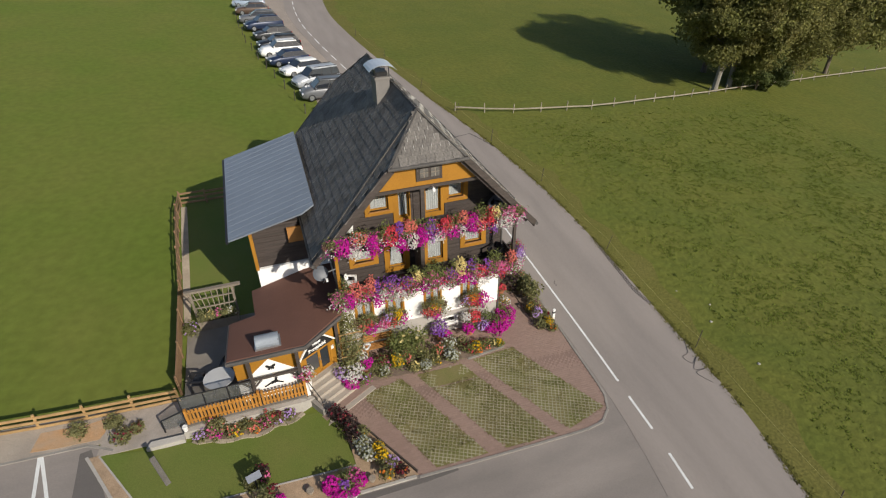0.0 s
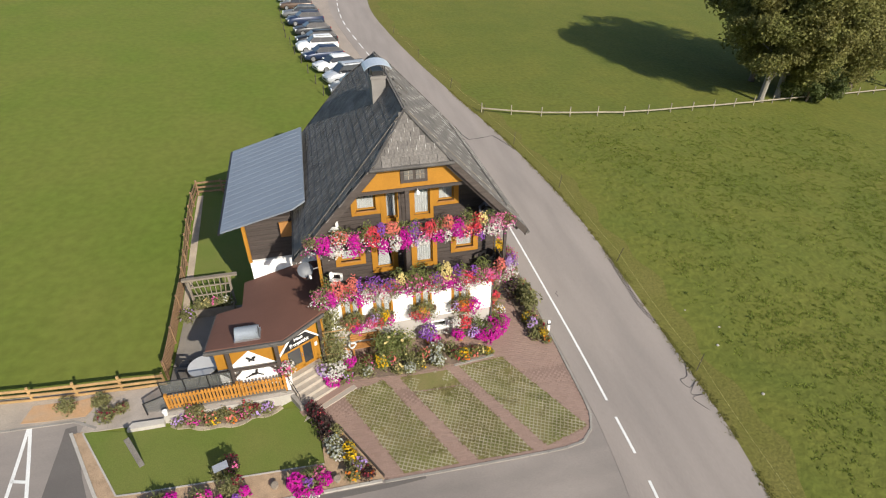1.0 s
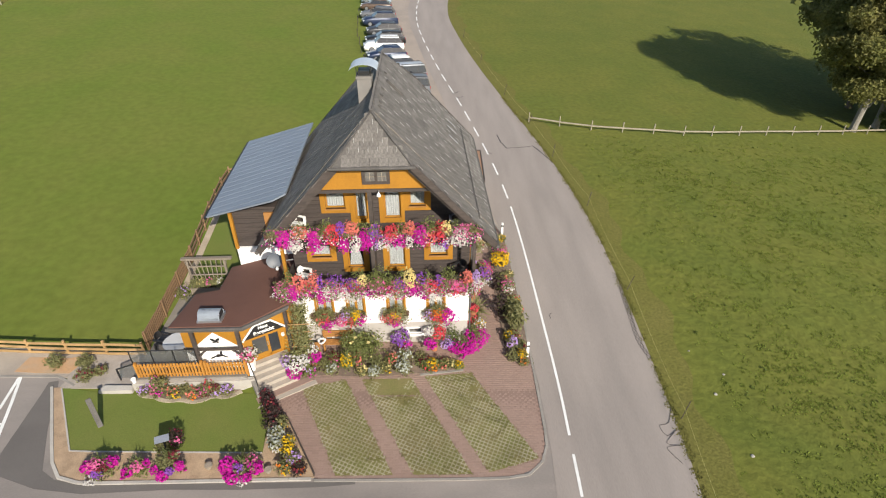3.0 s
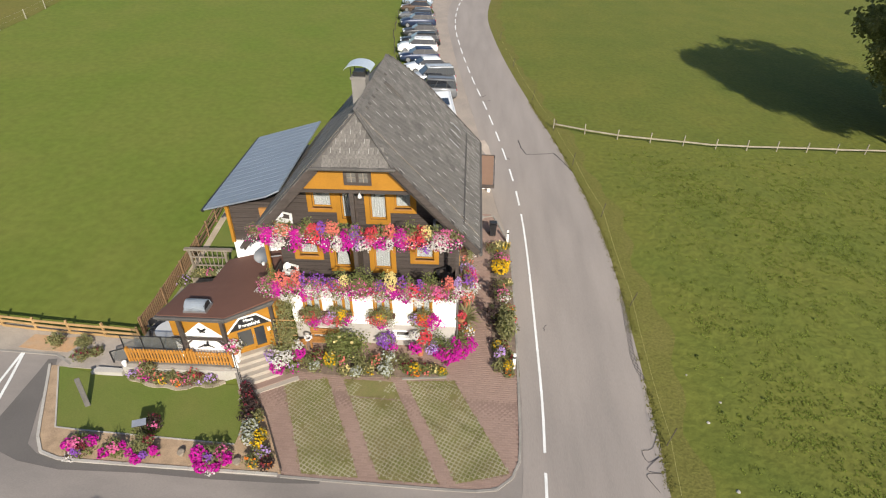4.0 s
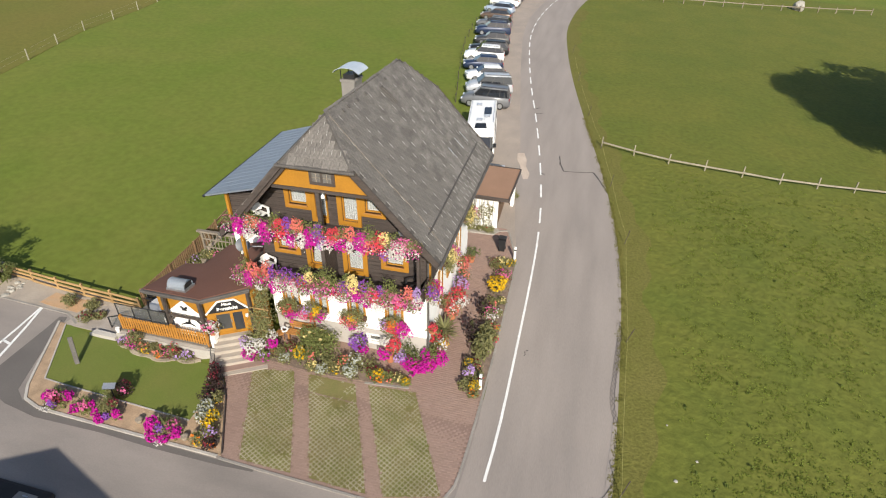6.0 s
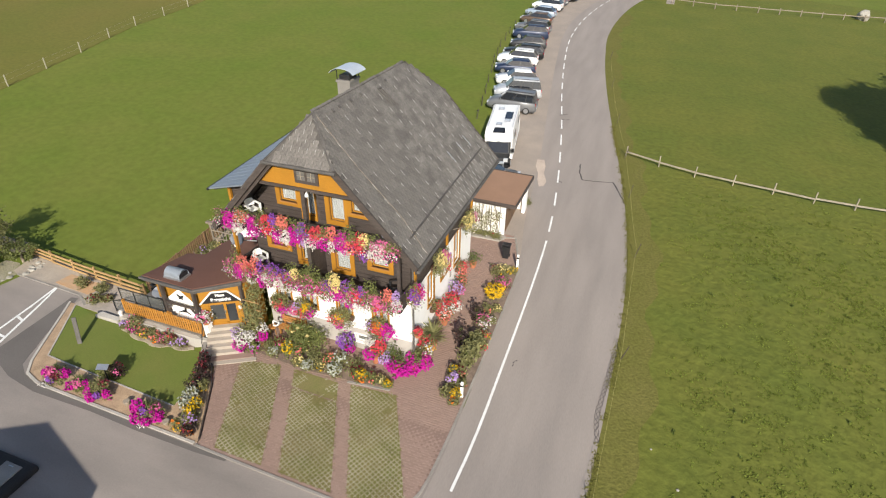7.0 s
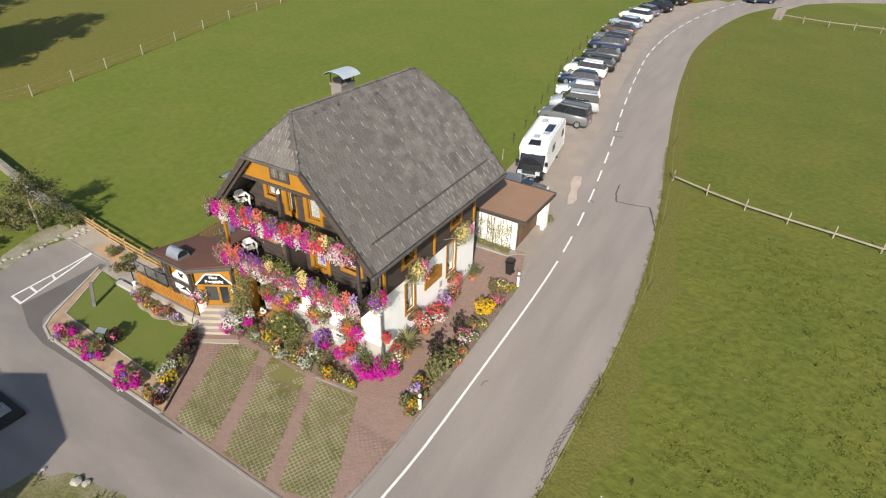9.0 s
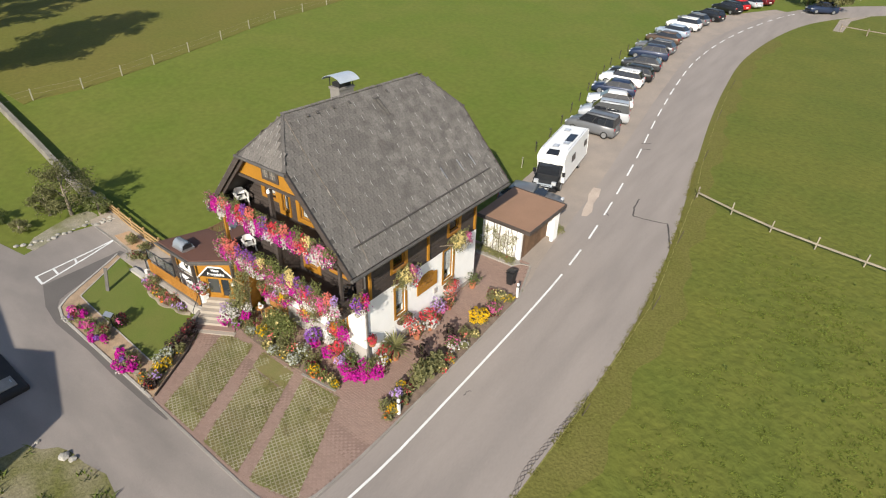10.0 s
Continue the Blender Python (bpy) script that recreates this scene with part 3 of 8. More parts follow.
for k in range(9):
    a = radians(20 + 140 * k / 8)
    x, z = 5.07 - 0.60 * math.cos(a), 11.98 + 0.34 * math.sin(a)
    rows.append([bm.verts.new((x, y, z + dz)) for dz in (0, 0.015) for y in (20.92, 22.08)])
for r0, r1 in zip(rows, rows[1:]):
    for i, j in ((0, 1), (1, 3), (3, 2), (2, 0)):
        bm.faces.new((r0[i], r0[j], r1[j], r1[i]))
for r in (rows[0], rows[-1]):
    bm.faces.new((r[0], r[1], r[3], r[2]))
part("vaulted_cap", bm, PALEZINC, chimney, "curved zinc chimney cap")

# ---- gable, loggia and balconies ----
bm = bmesh.new()
pts = [(HX - 2.34, 8.86), (HX + 2.34, 8.86), (HX + 1.36, 9.86), (HX - 1.36, 9.86)]
ring = [[bm.verts.new((x, y, z)) for x, z in pts] for y in (16.85, 16.95)]
bm.faces.new(ring[0])
bm.faces.new(ring[1][::-1])
for i in range(4):
    bm.faces.new((ring[0][i], ring[0][(i + 1) % 4], ring[1][(i + 1) % 4], ring[1][i]))
gable = part("gable_panel", bm, ORANGE, house, "bright orange boarded gable")
part("gable_window_frame", boxes((5.13, 6.15, 16.80, 16.848, 9.06, 9.68)), DARKWOOD, gable)
DULLPANE = material("dull_pane", (0.16, 0.15, 0.14), 0.25, 0.3, 3, 20, 0, spec=0.6)
for a in (5.26, 5.70):
    part("pane", boxes((a, a + 0.33, 16.78, 16.797, 9.20, 9.56)), DULLPANE, gable)
    bm = boxes((a, a + 0.33, 16.77, 16.779, 9.37, 9.39), (a + 0.155, a + 0.175, 16.77, 16.779, 9.20, 9.56))
    part("glazing_bar", bm, GREYWOOD, gable)
part("gable_beam", boxes((HX - 2.3, HX + 2.3, 16.80, 17.0, 8.73, 8.858)), DARKWOOD, house)
part("loggia_ceiling", boxes((HX - 2.3, HX + 2.3, 17.0, WF - 0.04, 8.75, 8.82)), DARKWOOD, house)
part("centre_post", boxes((5.27, 5.43, 16.82, 16.98, 6.7, 8.73)), DARKWOOD, house)
bm = bmesh.new()
tube(bm, [(5.72, 16.79, 8.80), (5.72, 16.62, 8.86), (5.72, 16.60, 8.80)], 0.02, 6)
lamp = part("gable_lamp", bm, ZINC, house)
bm = bmesh.new()
tube(bm, [(5.72, 16.58, 8.84), (5.72, 16.58, 8.76), (5.72, 16.58, 8.68)], [0.02, 0.07, 0.075], 10)
part("lamp_shade", bm, WHITEPL, lamp, "white lamp shade")
# sloping cheeks beneath the roof verge on both sides of the loggia
for s in (1, -1):
    bm = bmesh.new()
    beam(bm, on_roof(s, 1.5, 16.7, -0.22), on_roof(s, EX - 0.2, 16.7, -0.22), 0.12, 0.16)
    part("rafter", bm, DARKWOOD, house)
    bm = bmesh.new()
    for a in (HX + s * 3.72,):
        pts3 = [(a, 16.75, 6.72), (a + s * 0.62, 16.75, 6.72), (a + s * 0.62, 16.75, 6.78), (a, 16.75, 7.30)]
        ring = [[bm.verts.new((x, y + d, z)) for x, y, z in pts3] for d in (0, 0.06)]
        bm.faces.new(ring[0])
        bm.faces.new(ring[1])
        for i in range(4):
            bm.faces.new((ring[0][i], ring[0][(i + 1) % 4], ring[1][(i + 1) % 4], ring[1][i]))
    part("eave_cheek", bm, ORANGE, house)
for z, x0, x1 in ((6.70, 1.72, 9.38), (4.22, 1.72, 9.42)):
    bal = part("balcony", boxes((x0, x1, 16.62, WF - 0.035, z - 0.14, z)), DARKWOOD, house, "dark wooden balcony")
    part("handrail", boxes((x0, x1, 16.58, 16.72, z + 0.66, z + 0.72)), DARKWOOD, bal)
    for k in range(4):
        part("rail_board", boxes((x0, x1, 16.62, 16.65, z + 0.02 + k * 0.16, z + 0.15 + k * 0.16)), DARKWOOD, bal)
    for x in (x0, x1 - 0.05):
        for k in range(4):
            part("side_board", boxes((x, x + 0.05, 16.66, WF - 0.04, z + 0.02 + k * 0.16, z + 0.15 + k * 0.16)), DARKWOOD, bal)
    for k in range(5):
        xx = x0 + 0.06 + (x1 - x0 - 0.12) * k / 4
        part("baluster", boxes((xx - 0.04, xx + 0.04, 16.66, 16.74, z, z + 0.66)), DARKWOOD, bal)
    for k in range(4):
        xx = 2.2 + 2.25 * k
        part("joist", boxes((xx - 0.06, xx + 0.06, 16.62, WF - 0.04, z - 0.30, z - 0.14)), DARKWOOD, bal)
for x in (1.76, 9.32):
    part("corner_post", boxes((x - 0.05, x + 0.07, 16.70, 16.82, 4.22, 6.56)), ORANGE if x < 5 else DARKWOOD, house)
part("partition_post", boxes((5.20, 5.36, 16.84, 17.0, 4.22, 6.56)), DARKWOOD, house)
part("partition", boxes((5.24, 5.32, 17.0, WF - 0.04, 4.22, 6.5)), DARKWOOD, house)
# orange posts and eave struts on the road side
for y in (18.35, 22.35, 26.3):
    bm = boxes((WR + 0.04, WR + 0.14, y - 0.06, y + 0.06, 4.06, 6.2))
    beam(bm, (WR + 0.1, y, 5.5), (WR + 0.75, y, 6.2), 0.08, 0.08)
    part("strut", bm, ORANGE, house)
part("floor_beam", boxes((WR, WR + 0.07, WF, WB, 3.98, 4.06)), DARKWOOD, house)
bm = bmesh.new()
tube(bm, [(WR + 0.75, 18.1, 6.2), (WR + 0.2, 18.05, 5.8), (WR + 0.10, 18.05, 5.4), (WR + 0.10, 18.05, 0.2)], 0.045, 8)
part("downpipe", bm, ROOFBOARD, house)
# carved sign board on the road side, with unreadable lines
bm = bmesh.new()
outline = [(21.55, 2.35), (23.1, 2.35), (23.1, 3.12), (22.85, 3.14), (22.75, 3.28), (22.45, 3.36), (22.2, 3.36), (21.9, 3.28), (21.8, 3.14), (21.55, 3.12)]
ring = [[bm.verts.new((x, y, z)) for y, z in outline] for x in (WR + 0.035, WR + 0.09)]
bm.faces.new(ring[0])
bm.faces.new(ring[1])
for i in range(len(outline)):
    j = (i + 1) % len(outline)
    bm.faces.new((ring[0][i], ring[0][j], ring[1][j], ring[1][i]))
sign = part("sign_board", bm, ORANGE, house, "orange scalloped wooden sign with carved lines")
for k, (a, b) in enumerate(((21.95, 22.7), (21.75, 22.9), (21.85, 22.8))):
    part("writing_bar", boxes((WR + 0.09, WR + 0.098, a, b, 2.98 - k * 0.22, 3.06 - k * 0.22)), LARCH, sign)
part("meter_box", boxes((WR + 0.03, WR + 0.09, 22.9, 23.12, 1.75, 2.05)), SOCLE, house)
bm = bmesh.new()
beam(bm, (WR + 0.05, 23.3, 4.4), (WR + 0.75, 23.6, 4.6), 0.025, 0.025)
part("bracket", bm, GREYWOOD, house)

# ---- west annex with its sheet-metal roof ----
annex = part("annex", boxes((-1.35, WL - 0.04, 20.3, 27.4, -0.2, 4.25)), WHITE, house, "white annex wall under a blue-grey roof")
up = boxes((-1.35, WL - 0.04, 20.45, 27.4, 4.25, 6.3))
upper = part("annex_upper_wall", up, DARKWOOD, house)
planks(upper, Matrix(((1, 0, 0, 0), (0, -1, 0, 20.45), (0, 0, 1, 0), (0, 0, 0, 1))), DARKWOOD, -1.35, 1.8, 4.3, 6.2, [], 0.24)
for x in (-1.38, 0.9):
    part("annex_post", boxes((x, x + 0.14, 20.22, 20.36, 4.25, 6.35)), ORANGE, house)
bm = bmesh.new()
beam(bm, (-2.1, 20.17, 6.07), (1.35, 20.17, 7.10), 0.14, 0.14)
part("annex_beam", bm, DARKWOOD, house)
part("annex_side_board", boxes((0.2, 1.0, 20.2, 20.3, 5.4, 6.12)), LARCH, house)


def annex_roof_z(x, y):
    return 6.2 + 0.06 * (y - 19.83) + 0.30 * (x + 2.17)


bm = bmesh.new()
p0 = [(-2.17, 19.83), (0.9, 19.5), (1.45, 19.78), (1.52, 27.25), (-2.15, 27.5)]
slab(bm, [(x, y, annex_roof_z(x, y)) for x, y in p0], 0.07)
metal_roof = part("annex_roof", bm, BLUEMETAL, house, "blue-grey standing-seam sheet-metal roof")
for k in range(17):
    y = 20.0 + k * 0.452
    bm = bmesh.new()
    beam(bm, (-2.15, y, annex_roof_z(-2.15, y) + 0.002), (1.46, y, annex_roof_z(1.46, y) + 0.002), 0.04, 0.016)
    part("seam", bm, BLUEMETAL, metal_roof)
bm = bmesh.new()
beam(bm, (-2.22, 19.8, annex_roof_z(-2.2, 19.8) - 0.06), (-2.2, 27.5, annex_roof_z(-2.2, 27.5) - 0.06), 0.10, 0.10)
part("gutter", bm, BLACK, metal_roof)
for k in range(5):
    y = 20.4 + k * 1.7
    bm = bmesh.new()
    beam(bm, (-2.1, y, annex_roof_z(-2.1, y) - 0.13), (1.3, y, annex_roof_z(1.3, y) - 0.13), 0.1, 0.12)
    part("rafter", bm, LARCH, metal_roof)
# satellite dish by the porch roof
dish = thing("satellite_dish", (1.2, 17.55, 4.9), "dark grey satellite dish on a wall arm", "satellite dish")
bm = bmesh.new()
m = look((1.15, 17.5, 5.35), (2.6, 12.0, 8.2))
rows = []
for i in range(5):
    r = 0.32 * i / 4
    rows.append([bm.verts.new(m @ Vector((r * math.cos(k * math.tau / 20), r * math.sin(k * math.tau / 20), -0.4 * r * r))) for k in range(20)])
for r0, r1 in zip(rows[1:], rows[2:]):
    for k in range(20):
        bm.faces.new((r0[k], r0[(k + 1) % 20], r1[(k + 1) % 20], r1[k]))
bm.faces.new(rows[1])
bmesh.ops.remove_doubles(bm, verts=bm.verts, dist=0.0005)
part("reflector", bm, material("dish_paint", (0.065, 0.075, 0.095), 0.45, 0.06, 2, 20, 0.02), dish, smooth=True)
bm = bmesh.new()
tube(bm, [(1.15, 17.5, 5.3), (1.35, 17.75, 5.15), (1.8, 17.95, 5.1)], 0.03, 6)
tube(bm, [m @ Vector((0, -0.40, -0.05)), m @ Vector((0, -0.2, -0.5))], 0.015, 6)
part("arm", bm, ZINC, dish)
part("receiver", boxes((1.3, 1.38, 17.05, 17.15, 5.18, 5.30)), WHITEPL, dish)

# ---- forecourt, lawn, beds and kerbs ----
COURT = [(0.85, 14.75), (1.62, 13.75), (3.15, 10.95), (10.6, 11.0), (11.3, 11.3), (11.8, 11.95), (11.98, 12.9), (12.1, 16.4), (12.15, 26.72), (11.49, 28.64), (11.11, 29.82), (6.2, 29.82), (6.2, 26.6), (9.3, 26.6), (9.23, 18.06), (1.98, 18.07), (1.5, 17.0), (0.6, 16.3)]
JOINT = material("paver_joint_sand", (0.245, 0.165, 0.135), 0.95, 0.2, 1, 40, 0.3)
court = solo("forecourt", draped(COURT, 0.018), JOINT, "red paved forecourt round the guesthouse", "paving", kind="structure")
solo("lawn", draped([(-8.0, 15.35), (-6.15, 12.25), (1.0, 12.1), (0.75, 14.2), (0.35, 15.0), (-0.6, 15.0), (-5.9, 15.0)], 0.03, 0.8), LAWN, "small close-cut front lawn", "lawn", kind="structure")
solo("back_lawn", draped([(-5.3, 21.72), (-1.5, 21.72), (-0.82, 26.89), (-1.07, 34.41), (-5.74, 34.13)], 0.012, 2), LAWN, "shaded back lawn within the fence", "lawn", kind="structure")
solo("fence_gravel", draped([(-5.25, 21.9), (-4.95, 21.9), (-5.02, 24.2), (-5.22, 29.2), (-5.38, 32.7), (-5.72, 32.7), (-5.6, 29.2)], 0.03, 1.5), material("pale_fence_gravel", (0.44, 0.36, 0.27), 0.95, 0.25, 1.2, 30, 0.4), "pale gravel strip along the inside of the fence", "gravel", kind="structure")
solo("mulch_bed", draped([(-6.48, 11.75), (-5.98, 11.2), (-5.6, 11.02), (-5.2, 10.96), (-3.2, 10.98), (3.1, 11.02), (1.6, 13.75), (0.85, 14.65), (1.0, 12.1), (-6.15, 12.25), (-8.0, 15.35), (-8.33, 15.32)], 0.045), EARTH, "pale bark mulch bed round the lawn", "bed", kind="structure")
solo("gravel_bed", draped([(-8.06, 15.88), (-6.2, 15.2), (-6.06, 17.31), (-13.47, 17.68), (-13.3, 16.1), (-12.84, 15.97), (-10.8, 15.97)], 0.03), material("grey_gravel", (0.355, 0.305, 0.25), 0.95, 0.35, 1.2, 35, 0.5, tint=(0.29, 0.25, 0.21)), "grey gravel bed along the fence", "bed", kind="structure")
solo("orange_gravel", draped([(-10.4, 16.2), (-9.4, 16.12), (-8.1, 16.1), (-7.7, 16.8), (-7.8, 17.1), (-8.6, 16.95), (-9.4, 17.0), (-10.2, 17.02)], 0.04, 0.6), material("orange_chippings", (0.43, 0.25, 0.125), 0.95, 0.35, 1.5, 35, 0.5, tint=(0.37, 0.27, 0.18)), "orange chippings in the fence bed", "bed", kind="structure")
solo("garden_path", draped([(-8.1, 15.3), (-5.02, 15.3), (-5.04, 17.2), (-6.6, 17.1), (-7.9, 16.5)], 0.045, 0.6), material("path_paving", (0.35, 0.305, 0.265), 0.9, 0.25, 1.5, 40, 0.3), "grey paved path between bed and terrace", "path", kind="structure")
FRONT_BED = [(1.65, 16.15), (2.7, 15.95), (5.0, 15.86), (7.0, 16.05), (8.9, 16.3), (8.5, 16.75), (6.8, 17.0), (4.2, 17.0), (1.7, 16.85)]
SIDE_BED = [(11.05, 17.2), (11.45, 16.65), (11.95, 16.5), (12.1, 17.2), (12.19, 20.9), (12.15, 26.63), (11.09, 26.53), (11, 20.91)]
solo("flower_bed", draped(FRONT_BED, 0.06), SOIL, "dark soil flower bed before the house", "bed", kind="structure")
solo("flower_bed", draped(SIDE_BED, 0.06), SOIL, "dark soil flower bed along the road", "bed", kind="structure")
solo("porch_bed", draped([(-4.75, 15.0), (-4.1, 14.84), (-3.2, 14.68), (-2.4, 14.66), (-1.6, 14.84), (-0.7, 15.02), (-0.6, 15.18), (-4.75, 15.18)], 0.06), SOIL, "dark soil flower bed before the terrace", "bed", kind="structure")


def kerb_line(name, pts, label, w=0.12, h=0.12, length=0.8, mat=None):
    k = thing(name, (*pts[0], terrain(*pts[0])), label, "kerb", kind="structure")
    n = max(2, round(sum(math.dist(a, b) for a, b in zip(pts, pts[1:])) / length))
    line = resample(pts, n + 1)
    for (x0, y0), (x1, y1) in zip(line, line[1:]):
        d = Vector((x1 - x0, y1 - y0, 0)).normalized() * 0.006
        bm = bmesh.new()
        beam(bm, Vector((x0, y0, terrain(x0, y0) + h / 2 - 0.05)) + d, Vector((x1, y1, terrain(x1, y1) + h / 2 - 0.05)) - d, w, h + 0.1)
        part("kerbstone", bm, mat or KERB, k)


PALESTONE = material("pale_edging_stone", (0.38, 0.32, 0.24), 0.9, 0.3, 2, 30, 0.4, rand=0.2)
PALEKERB = material("pale_concrete", (0.43, 0.40, 0.36), 0.9, 0.2, 1.2, 50, 0.3)
corner = [(p.x, p.y) for p in spline([(3.1, 10.9), (6.5, 10.88), (10.4, 10.92), (11.35, 11.25), (11.85, 11.95), (12.03, 12.9), (12.15, 16.4), (12.23, 21.38), (12.21, 26.63)], 0.5)]
kerb_line("forecourt_kerb", corner, "grey concrete kerb round the forecourt", 0.10, 0.05)
edge_bed = [(p.x, p.y) for p in spline([(-8.42, 15.37), (-6.5, 11.75), (-6.0, 11.15), (-5.2, 10.92), (-3.2, 10.9), (3.0, 10.95)], 0.4)]
kerb_line("bed_kerb", edge_bed, "pale concrete kerb round the garden", 0.11, 0.08, 0.8, PALEKERB)
kerb_line("lawn_edging", [(-8.0, 15.3), (-6.13, 12.22), (0.98, 12.08)], "pale stone lawn edging", 0.06, 0.06, 0.9, PALEKERB)
kerb_line("terrace_bed_edging", [(p.x, p.y) for p in spline([(-4.75, 15.02), (-4.45, 14.82), (-4.1, 14.86), (-3.75, 14.66), (-3.3, 14.6), (-2.85, 14.66), (-2.5, 14.54), (-2.0, 14.62), (-1.65, 14.86), (-1.25, 14.78), (-0.9, 14.86), (-0.55, 15.12)], 0.15)], "pale rough stones edging the flower bed", 0.17, 0.07, 0.26, PALESTONE)
kerb_line("bed_board", [(0.88, 14.6), (1.62, 13.72), (3.1, 11.12)], "dark stained board edging the bed beside the forecourt", 0.05, 0.14, 1.2, DARKWOOD)
kerb_line("front_bed_kerb", [(7.0, 15.98), (8.95, 16.25)], "low stone edging of the flower bed", 0.1, 0.06, 0.7)
kerb_line("drive_kerb", [(12.15, 26.81), (11.68, 28.37), (11.3, 29.64), (10.58, 29.37)], "pale kerb at the shed drive", 0.1, 0.06)
solo("asphalt_patch", draped([(-6.7, 11.45), (-7.5, 13.3), (-8.32, 15.72), (-8.69, 15.64), (-8.56, 11.4), (-6.6, 10.72), (-4.9, 10.5), (-1.9, 10.62), (0.5, 10.58), (3.3, 10.64), (4.6, 10.74), (4.6, 10.83), (3.1, 10.84), (-3.2, 10.84), (-5.2, 10.86), (-6.1, 11.08)], 0.02, 0.8), ASPHALT_DARK, "darker patched asphalt along the kerb", "asphalt patch", kind="structure")
kerb_line("bay_kerb", [(-12.84, 15.97), (-8.06, 15.93), (-7.55, 15.45)], "pale concrete kerb between parking bay and bed", 0.1, 0.05, 1.0)
bay = thing("bay_marking", (-9.5, 13.5, terrain(-9.4, 13.58)), "white painted parking bay marking", "road marking", kind="structure")
for a, b in (((-9.61, 11.44), (-10.04, 15.92)), ((-8.7, 11.43), (-9.99, 15.97)), ((-9.63, 11.48), (-8.65, 11.43)), ((-9.69, 12.39), (-8.98, 12.35)), ((-9.85, 13.61), (-9.33, 13.48))):
    part("line", stripe(a, b, 0.12), LINE, bay)

# grass pavers: three slanting strips of concrete lattice in the forecourt
GRASSY = material("grass_in_pavers", (0.150, 0.148, 0.046), 0.95, 0.25, 1.0, 30, 0.5, tint=(0.185, 0.155, 0.066))
LATTICE = material("concrete_lattice", (0.335, 0.30, 0.215), 0.9, 0.2, 1.2, 40, 0.3, tint=(0.25, 0.235, 0.135))
strips = [((3.85, 11.1), (5.95, 11.1), (3.75, 15.72), (1.95, 15.3)), ((6.72, 11.1), (8.92, 11.1), (6.62, 15.8), (4.45, 15.75)), ((9.55, 11.15), (11.55, 11.75), (9.3, 16.1), (7.2, 15.9))]
for q in strips:
    solo("grass_strip", draped(list(q), 0.028, 1.0), GRASSY, "patchy grass grown through concrete paving lattice", "grass paving", kind="structure")


def inside(x, y, poly):
    hit = False
    for (x0, y0), (x1, y1) in zip(poly, [*poly[1:], poly[0]]):
        if (y0 > y) != (y1 > y) and x < (x1 - x0) * (y - y0) / (y1 - y0) + x0:
            hit = not hit
    return hit


def lattice(q):
    """Crossing concrete webs over a strip, overgrown here and there."""
    verts, faces = [], []
    step, w = 0.155, 0.017
    ang = radians(65)
    ca, sa = math.cos(ang), math.sin(ang)
    cx, cy = sum(p[0] for p in q) / 4, sum(p[1] for p in q) / 4
    for axis in (0, 1):
        for i in range(-34, 35):
            for j in range(-34, 35):
                a, b = i * step, j * step
                s = step / 2
                ends = ((a, b - s), (a, b + s)) if axis == 0 else ((a - s, b), (a + s, b))
                x, y = cx + a * ca - b * sa, cy + a * sa + b * ca
                over = noise.noise(Vector((x * 0.55, y * 0.55, 3))) + 0.5 * noise.noise(Vector((x * 2.1, y * 2.1, 7)))
                over += random.uniform(-0.14, 0.14) + 0.42 * max(0.0, y - 14.5)
                if not inside(x, y, q) or over > 0.52:
                    continue
                off = (w, 0) if axis == 0 else (0, w)
                k = len(verts)
                lift = 0.042 - 0.016 * max(0, over)
                for (ea, eb) in ends:
                    for sgn in (-1, 1):
                        la, lb = ea + sgn * off[0], eb + sgn * off[1]
                        vx, vy = cx + la * ca - lb * sa, cy + la * sa + lb * ca
                        for dz in (lift, 0.0):
                            verts.append((vx, vy, terrain(vx, vy) + dz))
                faces += [(k, k + 4, k + 6, k + 2), (k, k + 1, k + 5, k + 4), (k + 2, k + 6, k + 7, k + 3)]
    me = bpy.data.meshes.new("paving_lattice")
    me.from_pydata(verts, [], faces)
    me.materials.append(LATTICE)
    return me


for q in strips:
    tagged(part("paving_lattice", lattice(q), None), "pale concrete lattice of grass pavers", "grass paving", kind="stuff")

# ---- entrance porch ----
SIGN_WHITE = material("white_sign_paint", (0.8, 0.8, 0.78), 0.5, 0.05, 3, 30, 0.03)
porch = thing("porch", (-0.3, 17.6, 0.4), "orange and white entrance porch with a flat brown roof", "porch")
P_ROOF = [(-2.84, 15.46), (0.0, 15.42), (1.56, 16.72), (1.80, 17.1), (1.80, 20.28), (-1.8, 20.28), (-1.72, 18.2), (-2.76, 18.15)]


def porch_roof_z(x, y):
    """The roof falls towards the back on its west side."""
    return 3.68 + 0.055 * min(x, 0.8) * (y - 15.5)


bm = draped(P_ROOF, 0.0, 0.6)
for v in bm.verts:
    v.co.z = porch_roof_z(v.co.x, v.co.y)
under = bmesh.ops.extrude_face_region(bm, geom=bm.faces[:])["geom"]
for v in under:
    if isinstance(v, bmesh.types.BMVert):
        v.co.z -= 0.22
bmesh.ops.recalc_face_normals(bm, faces=bm.faces[:])
proof = part("roof", bm, BROWNROOF, porch, "flat brown felt roof")
bm = bmesh.new()
for (x0, y0), (x1, y1) in zip(P_ROOF[:3], P_ROOF[1:3]):
    beam(bm, (x0, y0 - 0.03, 3.54), (x1, y1 - 0.03, 3.54), 0.06, 0.2)
beam(bm, (-2.88, 15.44, 3.54), (-2.80, 18.15, 3.14), 0.06, 0.2)
part("fascia", bm, ROOFBOARD, proof)
bm = bmesh.new()
